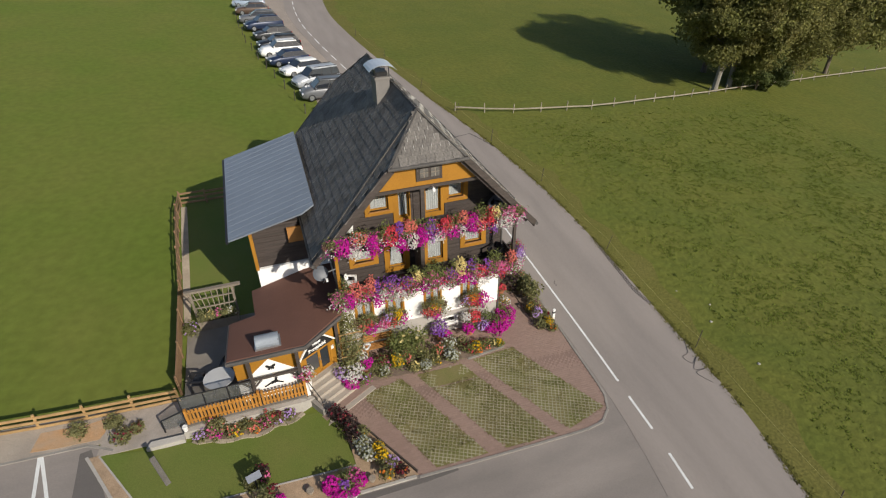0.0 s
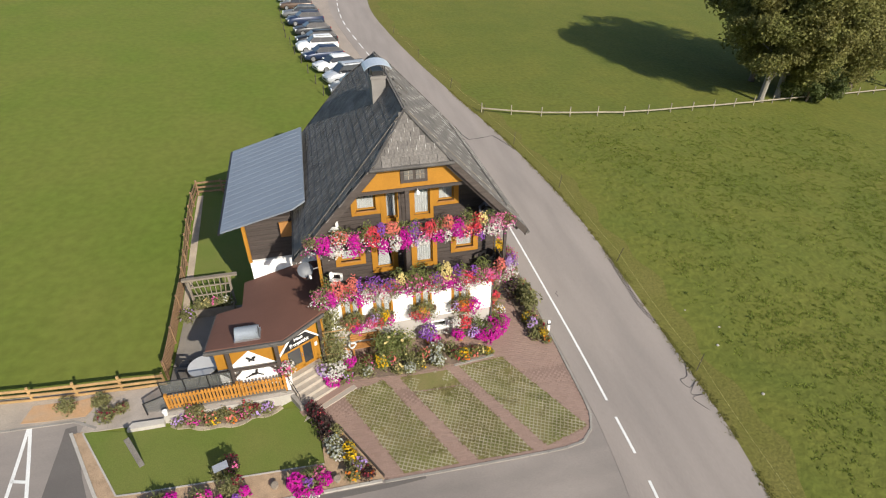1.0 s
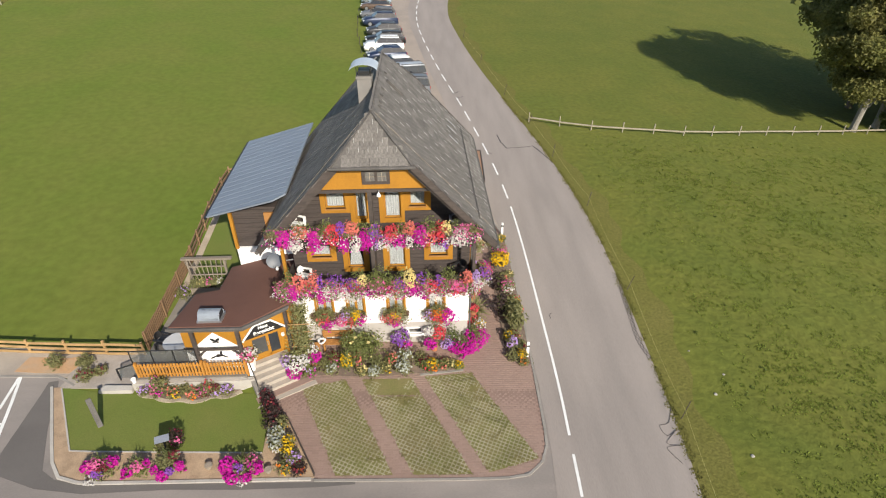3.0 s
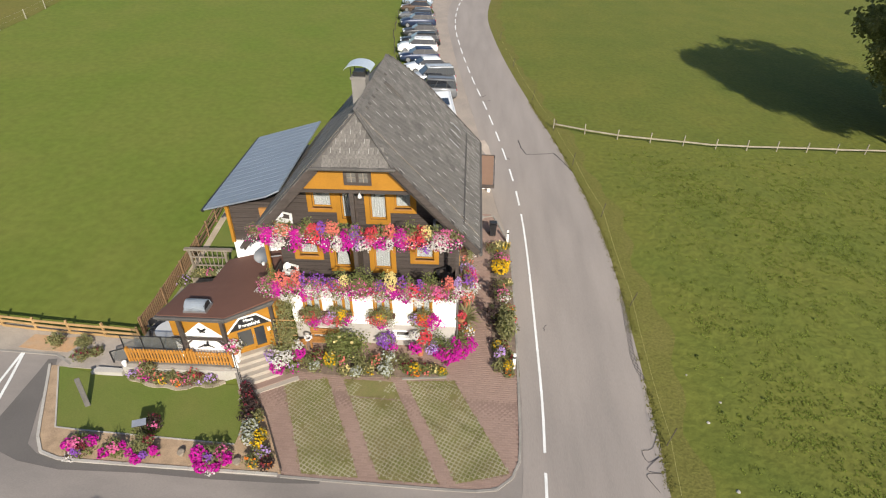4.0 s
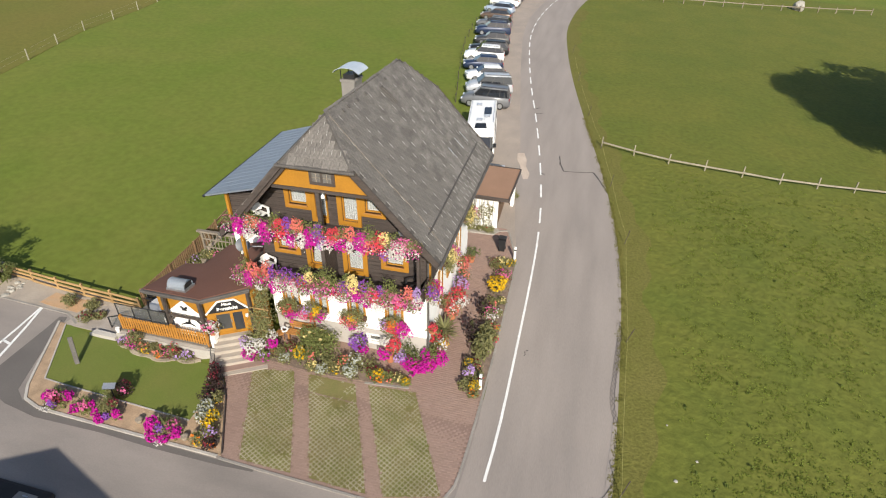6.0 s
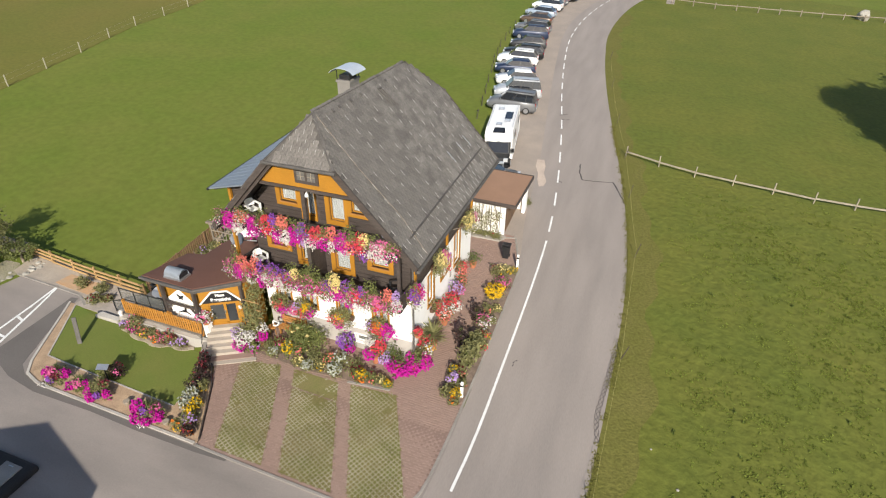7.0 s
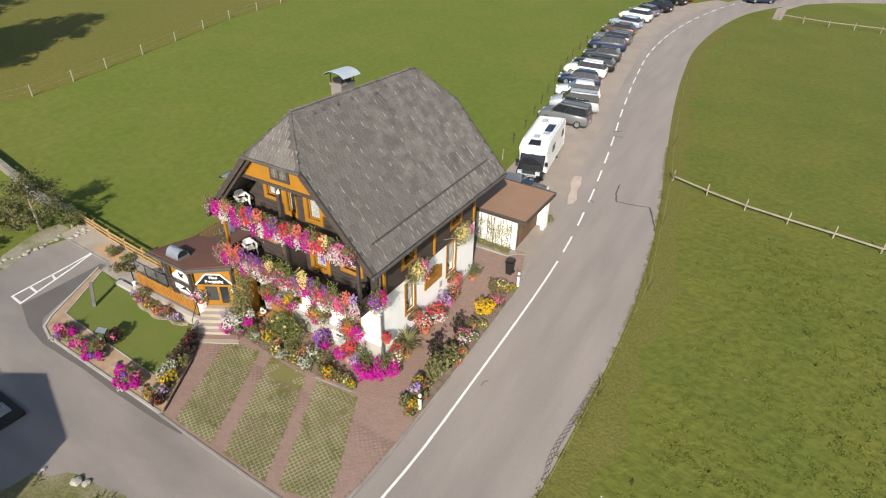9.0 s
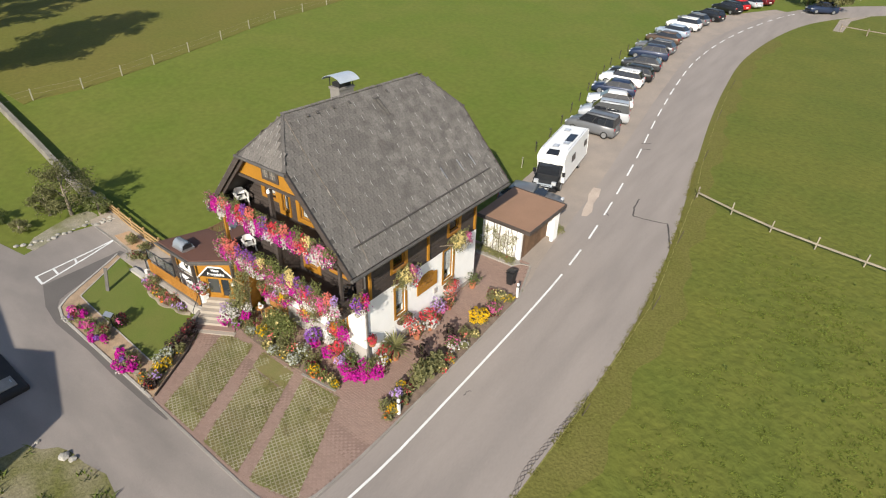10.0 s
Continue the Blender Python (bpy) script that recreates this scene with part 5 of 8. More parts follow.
for h in (0.5, 0.95):
    bm = bmesh.new()
    tube(bm, [(x, y, terrain(x, y) + h) for x, y in wl_pts], 0.006, 4)
    part("wire", bm, PALEPOST, meadow_left)
# dark thin lines in loose loops along the road edge
LOOP_LINE = material("dark_loop_line", (0.085, 0.075, 0.070), 0.7, 0.2, 3, 30, 0)
for run in ([(18.0, 22.3), (17.85, 20.8), (17.75, 19.5), (17.65, 18.45), (17.68, 17.7), (17.84, 16.9)], [(17.75, 14.2), (17.3, 13.35), (16.86, 13.2), (17.0, 12.7), (17.5, 13.0), (16.85, 12.36), (17.4, 12.24), (16.78, 12.14), (17.1, 11.43)]):
    bm = bmesh.new()
    for j in range(3 if len(run) < 8 else 1):
        pts = [(p.x + 0.11 * math.sin(3.1 * i * 0.35 + 2 * j) * (len(run) < 8), p.y) for i, p in enumerate(spline(run, 0.15))]
        tube(bm, [(x, y, terrain(x, y) + 0.035) for x, y in pts], 0.009, 4)
    solo("cable", bm, LOOP_LINE, "dark thin lines in loose loops on the road edge", "cable", "cables")

# ---- the shed ----
shed = thing("shed", (9.78, 31.26, terrain(9.78, 31.26)), "small white shed with a flat tan roof beside the house", "shed")
sz = terrain(9.78, 29.3)
TOP = 3.03
bm = bmesh.new()
box(bm, 7.85, 10.5, 29.6, 29.8, sz - 0.3, TOP)
box(bm, 7.85, 8.05, 29.8, 33.2, sz - 0.3, TOP)
box(bm, 8.05, 11.1, 33.0, 33.2, sz - 0.3, TOP)
box(bm, 10.9, 11.1, 32.6, 33.0, sz - 0.3, TOP)
part("wall", bm, WHITE, shed)
bm = bmesh.new()
for k in range(8):
    box(bm, 10.43, 10.48, 29.8 + k * 0.4, 29.8 + k * 0.4 + 0.385, sz - 0.1, TOP - 0.04)
part("plank_wall", bm, material("brown_shed_boards", (0.16, 0.095, 0.055), 0.8, 0.3, 2, 30, 0.2, island=0.2), shed)
bm = bmesh.new()
slab(bm, [(7.62, 29.25, 3.25), (11.12, 29.25, 3.17), (11.28, 33.4, 3.35), (7.62, 33.4, 3.43)], 0.12)
sroof = part("roof", bm, SHEDROOF, shed, "flat tan felt roof")
bm = bmesh.new()
beam(bm, (7.58, 29.21, 3.17), (11.17, 29.21, 3.10), 0.06, 0.22)
beam(bm, (11.18, 29.21, 3.10), (11.33, 33.45, 3.28), 0.06, 0.22)
beam(bm, (7.58, 33.45, 3.35), (11.33, 33.45, 3.28), 0.06, 0.22)
part("fascia", bm, DARKWOOD, sroof)
bm = bmesh.new()
for x in (8.2, 8.65, 9.05, 9.65, 10.2):
    beam(bm, (x, 29.56, sz), (x, 29.56, 2.75), 0.03, 0.03)
part("wall_trellis", bm, DARKWOOD, shed)
bm = bmesh.new()
prism(bm, [(7.75, 28.68), (10.43, 28.87), (10.72, 29.37), (10.58, 29.55), (7.75, 29.55)], lambda x, y: terrain(x, y) - 0.1, lambda x, y: terrain(x, y) + 0.12)
solo("shed_bed_kerb", bm, KERB, "low concrete-edged bed along the shed", "kerb", kind="structure")

# ---- neighbouring house south of the street, whose shadow falls on it ----
neighbour = thing("neighbouring_house", (-1, -8, 0.6), "plain neighbouring house across the side street", "house")
N_OUT = [(6.29, -4.98), (5.84, -3.01), (1.64, -1.28), (-0.01, -2.25), (-5.31, -0.83), (-5.66, -1.03), (-11.8, -2.6), (-11.8, -12.6), (6.5, -12.6)]
bm = bmesh.new()
prism(bm, N_OUT, lambda x, y: terrain(x, y) - 0.3, 6.8)
part("wall", bm, WHITE, neighbour)
bm = bmesh.new()
prism(bm, N_OUT, 6.8, 7.0)
part("roof", bm, BROWNROOF, neighbour)
# electric fence stakes in the grass behind the parked cars
stake_fence = thing("electric_fence", (3.6, 46.6, terrain(3.6, 46.6)), "thin dark stakes of an electric fence behind the parked cars", "fence")
for i, (x, y) in enumerate(resample([(5.1, 36.8), (4.1, 43.3), (3.1, 49.8), (1.95, 55.7), (0.9, 61.5), (0.0, 67.5), (-0.45, 74.0), (-0.5, 80.0), (-0.2, 86.0)], 17)):
    z = terrain(x, y)
    bm = bmesh.new()
    tube(bm, [(x, y, z - 0.1), (x + random.uniform(-0.12, 0.12), y + random.uniform(-0.1, 0.1), z + random.uniform(0.85, 1.05))], [0.04, 0.03], 6)
    part("stake", bm, PALEPOST if i == 1 else DARKWOOD, stake_fence)
    bm = bmesh.new()
    tube(bm, [(x + 0.03, y - 0.05, z + 0.7), (x + 0.03, y - 0.05, z + 0.82)], 0.045, 6)
    part("insulator", bm, BLACK, stake_fence)

# ---- flowers and foliage ----
def petal(name, colour, glow=0.3):
    return material(name, colour, 0.6, 0.12, 5, 40, 0, island=0.22, through_light=glow, spec=0.2)


PETALS = {
    "magenta": petal("magenta_petals", (0.49, 0.014, 0.30)), "pink": petal("pink_petals", (0.62, 0.14, 0.31)),
    "red": petal("red_petals", (0.60, 0.062, 0.085)), "salmon": petal("salmon_petals", (0.66, 0.19, 0.15)),
    "white": petal("white_petals", (0.60, 0.575, 0.545)), "purple": petal("purple_petals", (0.25, 0.085, 0.40)),
    "lavender": petal("lavender_petals", (0.45, 0.30, 0.58)), "yellow": petal("yellow_petals", (0.66, 0.42, 0.016)),
    "cream": petal("cream_petals", (0.68, 0.56, 0.24)), "orange": petal("orange_petals", (0.66, 0.20, 0.03)),
    "burgundy": petal("burgundy_leaves", (0.16, 0.022, 0.035)), "silver": petal("silver_leaves", (0.42, 0.44, 0.38)),
}
LEAF_A = material("fresh_leaves", (0.235, 0.265, 0.094), 0.6, 0.2, 3, 30, 0, island=0.3, through_light=0.5, spec=0.25)
LEAF_B = material("olive_leaves", (0.285, 0.28, 0.126), 0.6, 0.2, 3, 30, 0, island=0.3, through_light=0.5, spec=0.25)
LEAF_C = material("deep_leaves", (0.140, 0.170, 0.058), 0.6, 0.2, 3, 30, 0, island=0.35, through_light=0.4, spec=0.25)
LEAF_D = material("bronze_leaves", (0.058, 0.038, 0.034), 0.6, 0.2, 3, 30, 0, island=0.35, through_light=0.25, spec=0.25)
rng = np.random.default_rng(11)


def ball_points(n, centre, radii, shell=0.65, lumps=0.25):
    """Points in the outer part of an uneven ball, with their outward ways."""
    d = rng.normal(size=(n, 3))
    d /= np.linalg.norm(d, axis=1)[:, None]
    ph = rng.uniform(0, 6.28, 6)
    wob = 1 + lumps * (np.sin(3 * d[:, 0] + ph[0]) * np.sin(4 * d[:, 2] + ph[1]) + 0.6 * np.sin(7 * d[:, 1] + ph[2] + 5 * d[:, 0]))
    r = (shell + (1 - shell) * rng.random(n) ** 0.6) * wob
    return np.array(centre) + d * r[:, None] * np.array(radii), d


def frames_for(way, tilt):
    w = way + rng.normal(size=way.shape) * tilt
    w /= np.linalg.norm(w, axis=1)[:, None] + 1e-9
    a = rng.normal(size=way.shape)
    s = np.cross(w, a)
    s /= np.linalg.norm(s, axis=1)[:, None] + 1e-9
    return w, s, np.cross(w, s)


def soup(name, verts, faces, mat):
    """A mesh from arrays of points and of equal-sided faces."""
    me = bpy.data.meshes.new(name)
    k = faces.shape[1]
    me.vertices.add(len(verts))
    me.vertices.foreach_set("co", verts.astype(np.float32).ravel())
    me.loops.add(faces.size)
    me.loops.foreach_set("vertex_index", faces.astype(np.int32).ravel())
    me.polygons.add(len(faces))
    me.polygons.foreach_set("loop_start", np.arange(0, faces.size, k, dtype=np.int32))
    me.polygons.foreach_set("loop_total", np.full(len(faces), k, dtype=np.int32))
    me.materials.append(mat)
    me.polygons.foreach_set("use_smooth", np.zeros(len(faces), dtype=bool))
    me.update(calc_edges=True)
    me.validate()
    return me


def blossoms(name, pts, way, size, mat, tilt=0.5):
    """Small five-cornered open cups."""
    w, s, t = frames_for(way, tilt)
    n = len(pts)
    r = size * rng.uniform(0.7, 1.25, n)
    cols = [pts - w * (r * 0.35)[:, None]]
    for k in range(5):
        a = k * math.tau / 5
        cols.append(pts + s * (r * math.cos(a))[:, None] + t * (r * math.sin(a))[:, None])
    v = np.stack(cols, 1).reshape(-1, 3)
    base = (np.arange(n) * 6)[:, None, None]
    tri = np.array([[0, 1 + k, 1 + (k + 1) % 5] for k in range(5)])[None]
    return soup(name, v, (base + tri).reshape(-1, 3), mat)


def leaves(name, pts, way, size, mat, tilt=0.8, long=1.9):
    """Folded pointed leaves."""
    w, s, t = frames_for(way, tilt)
    n = len(pts)
    r = size * rng.uniform(0.6, 1.3, n)
    a = pts - s * (r * long / 2)[:, None]
    b = pts + s * (r * long / 2)[:, None] - w * (r * 0.3)[:, None]
    c = pts + t * (r * 0.5)[:, None] + w * (r * 0.12)[:, None]
    d = pts - t * (r * 0.5)[:, None] + w * (r * 0.12)[:, None]
    v = np.stack([a, c, b, d], 1).reshape(-1, 3)
    base = (np.arange(n) * 4)[:, None, None]
    return soup(name, v, (base + np.array([[0, 1, 2], [0, 2, 3]])[None]).reshape(-1, 3), mat)


def blades(name, roots, height, spread, mat, width=0.02):
    """Upright grass-like blades."""
    n = len(roots)
    lean = rng.normal(size=(n, 3)) * spread
    lean[:, 2] = 0
    h = height * rng.uniform(0.5, 1.2, n)
    side = rng.normal(size=(n, 3))
    side[:, 2] = 0
    side /= np.linalg.norm(side, axis=1)[:, None] + 1e-9
    up = np.array([0, 0, 1.0])
    a, b = roots - side * width, roots + side * width
    m = roots + lean * 0.4 + up * (h * 0.6)[:, None]
    c, d = m - side * width * 0.8, m + side * width * 0.8
    tip = roots + lean + up * h[:, None]
    v = np.stack([a, b, d, c, tip], 1).reshape(-1, 3)
    base = (np.arange(n) * 5)[:, None, None]
    return soup(name, v, (base + np.array([[0, 1, 2], [0, 2, 3], [3, 2, 4]])[None]).reshape(-1, 3), mat)


def clump(owner, centre, radii, colour, n, size=0.042, out=(0, -0.5, 0.5), tilt=0.45):
    """A cushion of blossoms of one colour under a plant; the side away from the light is left bare."""
    p, d = ball_points(n, centre, radii, 0.75, 0.22)
    o = np.array(out) / np.linalg.norm(out)
    keep = d @ o > -0.35
    part("blossoms", blossoms("blossoms", p[keep], d[keep] + o * 0.6, size, PETALS[colour], tilt), None, owner, colour + " blossoms")


def greenery(owner, centre, radii, n, mat=None, size=0.055, lumps=0.3, name="foliage"):
    p, d = ball_points(n, centre, radii, 0.3, lumps)
    part(name, leaves(name, p, d, size, mat or LEAF_A), None, owner)


TROUGH = material("brown_trough", (0.10, 0.055, 0.035), 0.6, 0.15, 3, 30, 0.05)
TERRACOTTA = material("terracotta", (0.42, 0.16, 0.08), 0.85, 0.15, 3, 30, 0.1)


def flower_box(x, y, z, w, patches, label, group, along=(1, 0), out=(0, -0.6, 0.45), leaf=None, rise=0.0, name="flower_box", bloom=1.5, lush=1.0):
    """A trough w long with hanging flowers. patches: colour, place along the trough -1..1, drop, width, height, count."""
    f = thing(name, (x, y, z), label, "flower box", group)
    ax = Vector((*along, 0))
    o = Vector(out)
    m = Matrix(((ax.x, -ax.y, 0, x), (ax.y, ax.x, 0, y), (0, 0, 1, z), (0, 0, 0, 1)))
    bm = bmesh.new()
    box(bm, -w / 2, w / 2, -0.10, 0.10, -0.10, 0.08, m)
    bevel(bm, 0.012)
    part("trough", bm, TROUGH, f)
    flat = Vector((o.x, o.y, 0)).normalized() * 0.10
    c = Vector((x, y, z)) + flat
    rx = abs(ax.x) * w * 0.5 + abs(ax.y) * 0.26
    ry = abs(ax.y) * w * 0.5 + abs(ax.x) * 0.26
    greenery(f, (c.x, c.y, c.z + 0.10 + rise), (rx, ry, 0.30 * (0.5 + 0.5 * lush)), int(480 * w * lush), leaf or LEAF_B, 0.05)
    if lush > 1:
        greenery(f, (c.x + flat.x, c.y + flat.y, c.z - 0.18), (rx * 1.05, ry * 1.1, 0.34), int(260 * w * lush), LEAF_B, 0.05)
    for colour, u, drop, pw, ph, n in patches:
        q = c + ax * (u * w * 0.5) + flat * 0.9 + Vector((0, 0, 0.12 - drop))
        sx = abs(ax.x) * pw + abs(ax.y) * 0.20
        sy = abs(ax.y) * pw + abs(ax.x) * 0.20
        clump(f, q, (sx * 1.22, sy * 1.1, ph * 1.15), colour, int(n * bloom * 0.78), 0.037, out)
        clump(f, q - Vector((0, 0, 0.04)), (sx * 2.1, sy * 1.2, ph * 1.3), colour, int(n * bloom * 0.3), 0.035, out)
    return f


B2 = 7.18
B1 = 4.72
# drifts of blossom along the balconies: colour, x, z, half width, half height, fullness
upper_bloom_a = [("magenta", 2.04, 7.07, 0.27, 0.42, 1.2), ("white", 2.43, 6.77, 0.24, 0.23, 1.2), ("white", 2.66, 7.29, 0.31, 0.28, 0.35), ("salmon", 2.67, 7.34, 0.31, 0.30, 0.5), ("magenta", 3.17, 6.96, 0.24, 0.52, 1.2), ("red", 3.88, 7.23, 0.27, 0.48, 1), ("purple", 4.21, 7.53, 0.16, 0.25, 1.1), ("salmon", 4.61, 7.52, 0.27, 0.26, 1.1), ("magenta", 4.29, 6.78, 0.19, 0.32, 1.1), ("white", 4.74, 6.84, 0.19, 0.33, 1), ("magenta", 5.16, 6.97, 0.29, 0.44, 1.2), ("purple", 5.47, 7.23, 0.18, 0.41, 0.7), ("white", 5.78, 6.77, 0.25, 0.19, 1), ("lavender", 5.51, 6.79, 0.12, 0.23, 0.6)]
upper_bloom_b = [("red", 6.11, 7.30, 0.26, 0.30, 1), ("magenta", 6.40, 6.89, 0.26, 0.27, 1.1), ("pink", 5.97, 6.99, 0.20, 0.25, 0.7), ("salmon", 6.77, 7.45, 0.21, 0.28, 1), ("white", 6.78, 6.92, 0.12, 0.29, 1), ("magenta", 7.20, 7.10, 0.25, 0.46, 1.2), ("salmon", 7.55, 7.04, 0.22, 0.35, 0.5), ("red", 7.59, 6.99, 0.22, 0.35, 0.3), ("red", 7.98, 7.20, 0.20, 0.44, 1), ("purple", 8.14, 6.73, 0.15, 0.18, 1), ("cream", 8.17, 7.47, 0.17, 0.25, 0.9), ("white", 8.66, 6.99, 0.34, 0.41, 1), ("pink", 8.77, 7.18, 0.34, 0.38, 0.35)]
lower_bloom_a = [("magenta", 2.04, 4.71, 0.21, 0.38, 1.1), ("salmon", 2.30, 5.14, 0.30, 0.37, 0.8), ("red", 2.61, 4.89, 0.33, 0.27, 0.6), ("salmon", 2.95, 5.31, 0.17, 0.29, 1.1), ("purple", 3.17, 5.18, 0.12, 0.29, 1.2), ("magenta", 3.15, 4.47, 0.20, 0.28, 1.1), ("white", 3.39, 4.71, 0.24, 0.25, 1), ("purple", 3.81, 5.18, 0.30, 0.27, 0.8), ("white", 3.90, 4.59, 0.31, 0.32, 1.1), ("white", 4.35, 4.48, 0.24, 0.26, 0.9), ("purple", 4.43, 5.01, 0.25, 0.29, 0.5), ("red", 4.43, 4.91, 0.29, 0.27, 0.5), ("cream", 4.84, 5.26, 0.17, 0.23, 0.9), ("magenta", 5.20, 4.55, 0.29, 0.24, 0.5)]
lower_bloom_b = [("red", 5.92, 4.71, 0.30, 0.19, 0.3), ("white", 6.05, 4.46, 0.39, 0.20, 0.6), ("purple", 6.33, 5.03, 0.22, 0.27, 0.6), ("cream", 6.72, 5.25, 0.21, 0.36, 1.2), ("magenta", 6.80, 4.70, 0.28, 0.24, 1), ("purple", 7.16, 5.23, 0.19, 0.25, 1.2), ("magenta", 7.25, 4.55, 0.21, 0.33, 1.1), ("red", 7.66, 4.81, 0.32, 0.26, 0.7), ("white", 7.69, 4.33, 0.30, 0.20, 1), ("purple", 7.90, 5.13, 0.14, 0.23, 0.8), ("pink", 8.62, 4.78, 0.32, 0.28, 0.8), ("red", 8.58, 4.62, 0.32, 0.26, 0.5), ("salmon", 9.05, 5.20, 0.20, 0.30, 1), ("lavender", 9.40, 5.29, 0.12, 0.21, 1)]
lower_bloom_c = [("white", 9.38, 4.87, 0.18, 0.26, 0.9)]
upper_tufts = [(3.69, 7.7, 0.28, 0.18), (2.7, 7.64, 0.39, 0.13), (4.88, 7.66, 0.24, 0.11), (5.35, 7.59, 0.32, 0.13), (6.57, 7.61, 0.25, 0.13), (7.59, 7.61, 0.28, 0.24), (8.46, 7.61, 0.25, 0.11)]
lower_tufts = [(1.98, 5.22, 0.21, 0.35), (5.43, 5.22, 0.43, 0.38), (5.9, 5.12, 0.29, 0.25), (4.72, 5.46, 0.22, 0.14), (8.3, 5.25, 0.35, 0.3), (7.46, 5.28, 0.17, 0.17), (6.42, 5.39, 0.17, 0.15)]


def balcony_flowers(xs, z, width, drifts, tufts_at, label, group, lush):
    """A row of troughs whose hanging flowers run in drifts of one colour; each drift belongs to the trough behind it."""
    row = [(x, flower_box(x, 16.46, z, width, [], label, group, leaf=LEAF_B, lush=lush)) for x in xs]
    nearest = lambda x: min(row, key=lambda q: abs(q[0] - x))[1]
    for colour, x, zc, hw, hh, full in drifts:
        clump(nearest(x), (x, 16.28, zc), (hw * 1.05, 0.17, hh), colour, int(3300 * hw * hh * full), 0.034)
        clump(nearest(x), (x, 16.30, zc - 0.05), (hw * 1.7, 0.20, hh * 1.25), colour, int(1000 * hw * hh * full), 0.032)
    for x, box_thing in row:
        clump(box_thing, (x, 16.28, z - 0.02), (0.52, 0.18, 0.42), "pink", int((150 if z < 6 else 60) * lush), 0.033)
        clump(box_thing, (x, 16.28, z - 0.22), (0.5, 0.18, 0.4), "magenta", int((90 if z < 6 else 30) * lush), 0.033)
        clump(box_thing, (x, 16.28, z - 0.25), (0.52, 0.18, 0.3), "white", int((120 if z < 6 else 80) * lush), 0.033)
    for x, zc, hw, hh in tufts_at:
        greenery(nearest(x), (x, 16.34, zc - 0.05), (hw * 1.2, 0.2, hh * 1.5), int(2600 * hw * hh), LEAF_A, 0.05, 0.4)


balcony_flowers([1.75 + 0.92 * k for k in range(9)], B2, 0.9, upper_bloom_a + upper_bloom_b, upper_tufts, "long trough of hanging petunias on the upper balcony", "upper balcony boxes", 0.9)
balcony_flowers([1.75 + 0.92 * k for k in range(9)], B1, 0.9, [(c, x, z - 0.12, w, h * 1.15, n * (0.55 if c == "purple" else 0.75 if c in ("salmon", "red") else 1.0)) for c, x, z, w, h, n in lower_bloom_a + lower_bloom_b + lower_bloom_c], lower_tufts, "long trough of hanging mixed flowers on the lower balcony", "lower balcony boxes", 1.1)
flower_box(9.62, 17.35, B1 - 0.05, 0.85, [("purple", -0.5, 0.05, 0.2, 0.26, 90), ("magenta", 0.5, 0.1, 0.2, 0.34, 130), ("white", -0.2, 0.45, 0.2, 0.22, 110), ("red", 0.3, 0.05, 0.18, 0.26, 70), ("pink", 0.0, 0.2, 0.3, 0.3, 70)], "trough of purple and magenta petunias at the balcony end", "lower balcony boxes", along=(0, 1), out=(0.6, -0.25, 0.45), lush=1.3)
for x, p in ((2.8, [("red", 0.1, 0.1, 0.2, 0.2, 60), ("magenta", 0.2, 0.45, 0.22, 0.22, 150), ("salmon", -0.3, 0.3, 0.18, 0.2, 60)]),
             (4.05, [("red", -0.3, 0.28, 0.26, 0.22, 170), ("pink", -0.85, 0.3, 0.22, 0.26, 150), ("yellow", 0.3, 0.0, 0.16, 0.24, 80), ("lavender", -0.5, 0.0, 0.2, 0.2, 60), ("magenta", 0.7, 0.25, 0.18, 0.18, 60)]),
             (6.0, [("salmon", -0.2, 0.2, 0.26, 0.24, 120), ("magenta", 0.0, 0.42, 0.22, 0.2, 150), ("yellow", -0.1, 0.0, 0.18, 0.14, 40), ("white", 0.55, 0.42, 0.18, 0.22, 70), ("red", -0.6, 0.25, 0.18, 0.18, 70)]),
             (7.85, [("red", 0.0, 0.22, 0.3, 0.26, 190), ("orange", 0.0, -0.02, 0.24, 0.16, 70), ("magenta", 0.75, 0.25, 0.24, 0.36, 220), ("lavender", -0.6, 0.05, 0.18, 0.18, 40)])):
    flower_box(x, 17.7, 2.2, 1.15, p, "window box of red and pink flowers on the plaster wall", "window boxes", leaf=LEAF_B, bloom=1.7, lush=1.7)
for y, z, p in ((20.4, 4.55, [("cream", -0.1, 0.05, 0.26, 0.32, 120), ("pink", 0.4, 0.0, 0.24, 0.3, 110), ("red", 0.45, 0.4, 0.2, 0.2, 60), ("white", -0.2, 0.45, 0.2, 0.2, 60), ("lavender", 0.7, 0.05, 0.2, 0.24, 60)]),
                (24.5, 4.55, [("cream", -0.3, 0.05, 0.3, 0.34, 140), ("white", 0.1, 0.4, 0.26, 0.2, 90), ("pink", 0.7, 0.1, 0.24, 0.24, 100)])):
    flower_box(9.66, y - 0.1, z - 0.1, 1.5, p + [("cream", 0.0, -0.05, 0.4, 0.3, 60), ("white", 0.3, 0.3, 0.4, 0.3, 60)], "bracketed trough of pale mixed flowers on the road side", "side boxes", along=(0, 1), out=(0.6, -0.25, 0.45), leaf=LEAF_B, bloom=2.4, lush=2.0)
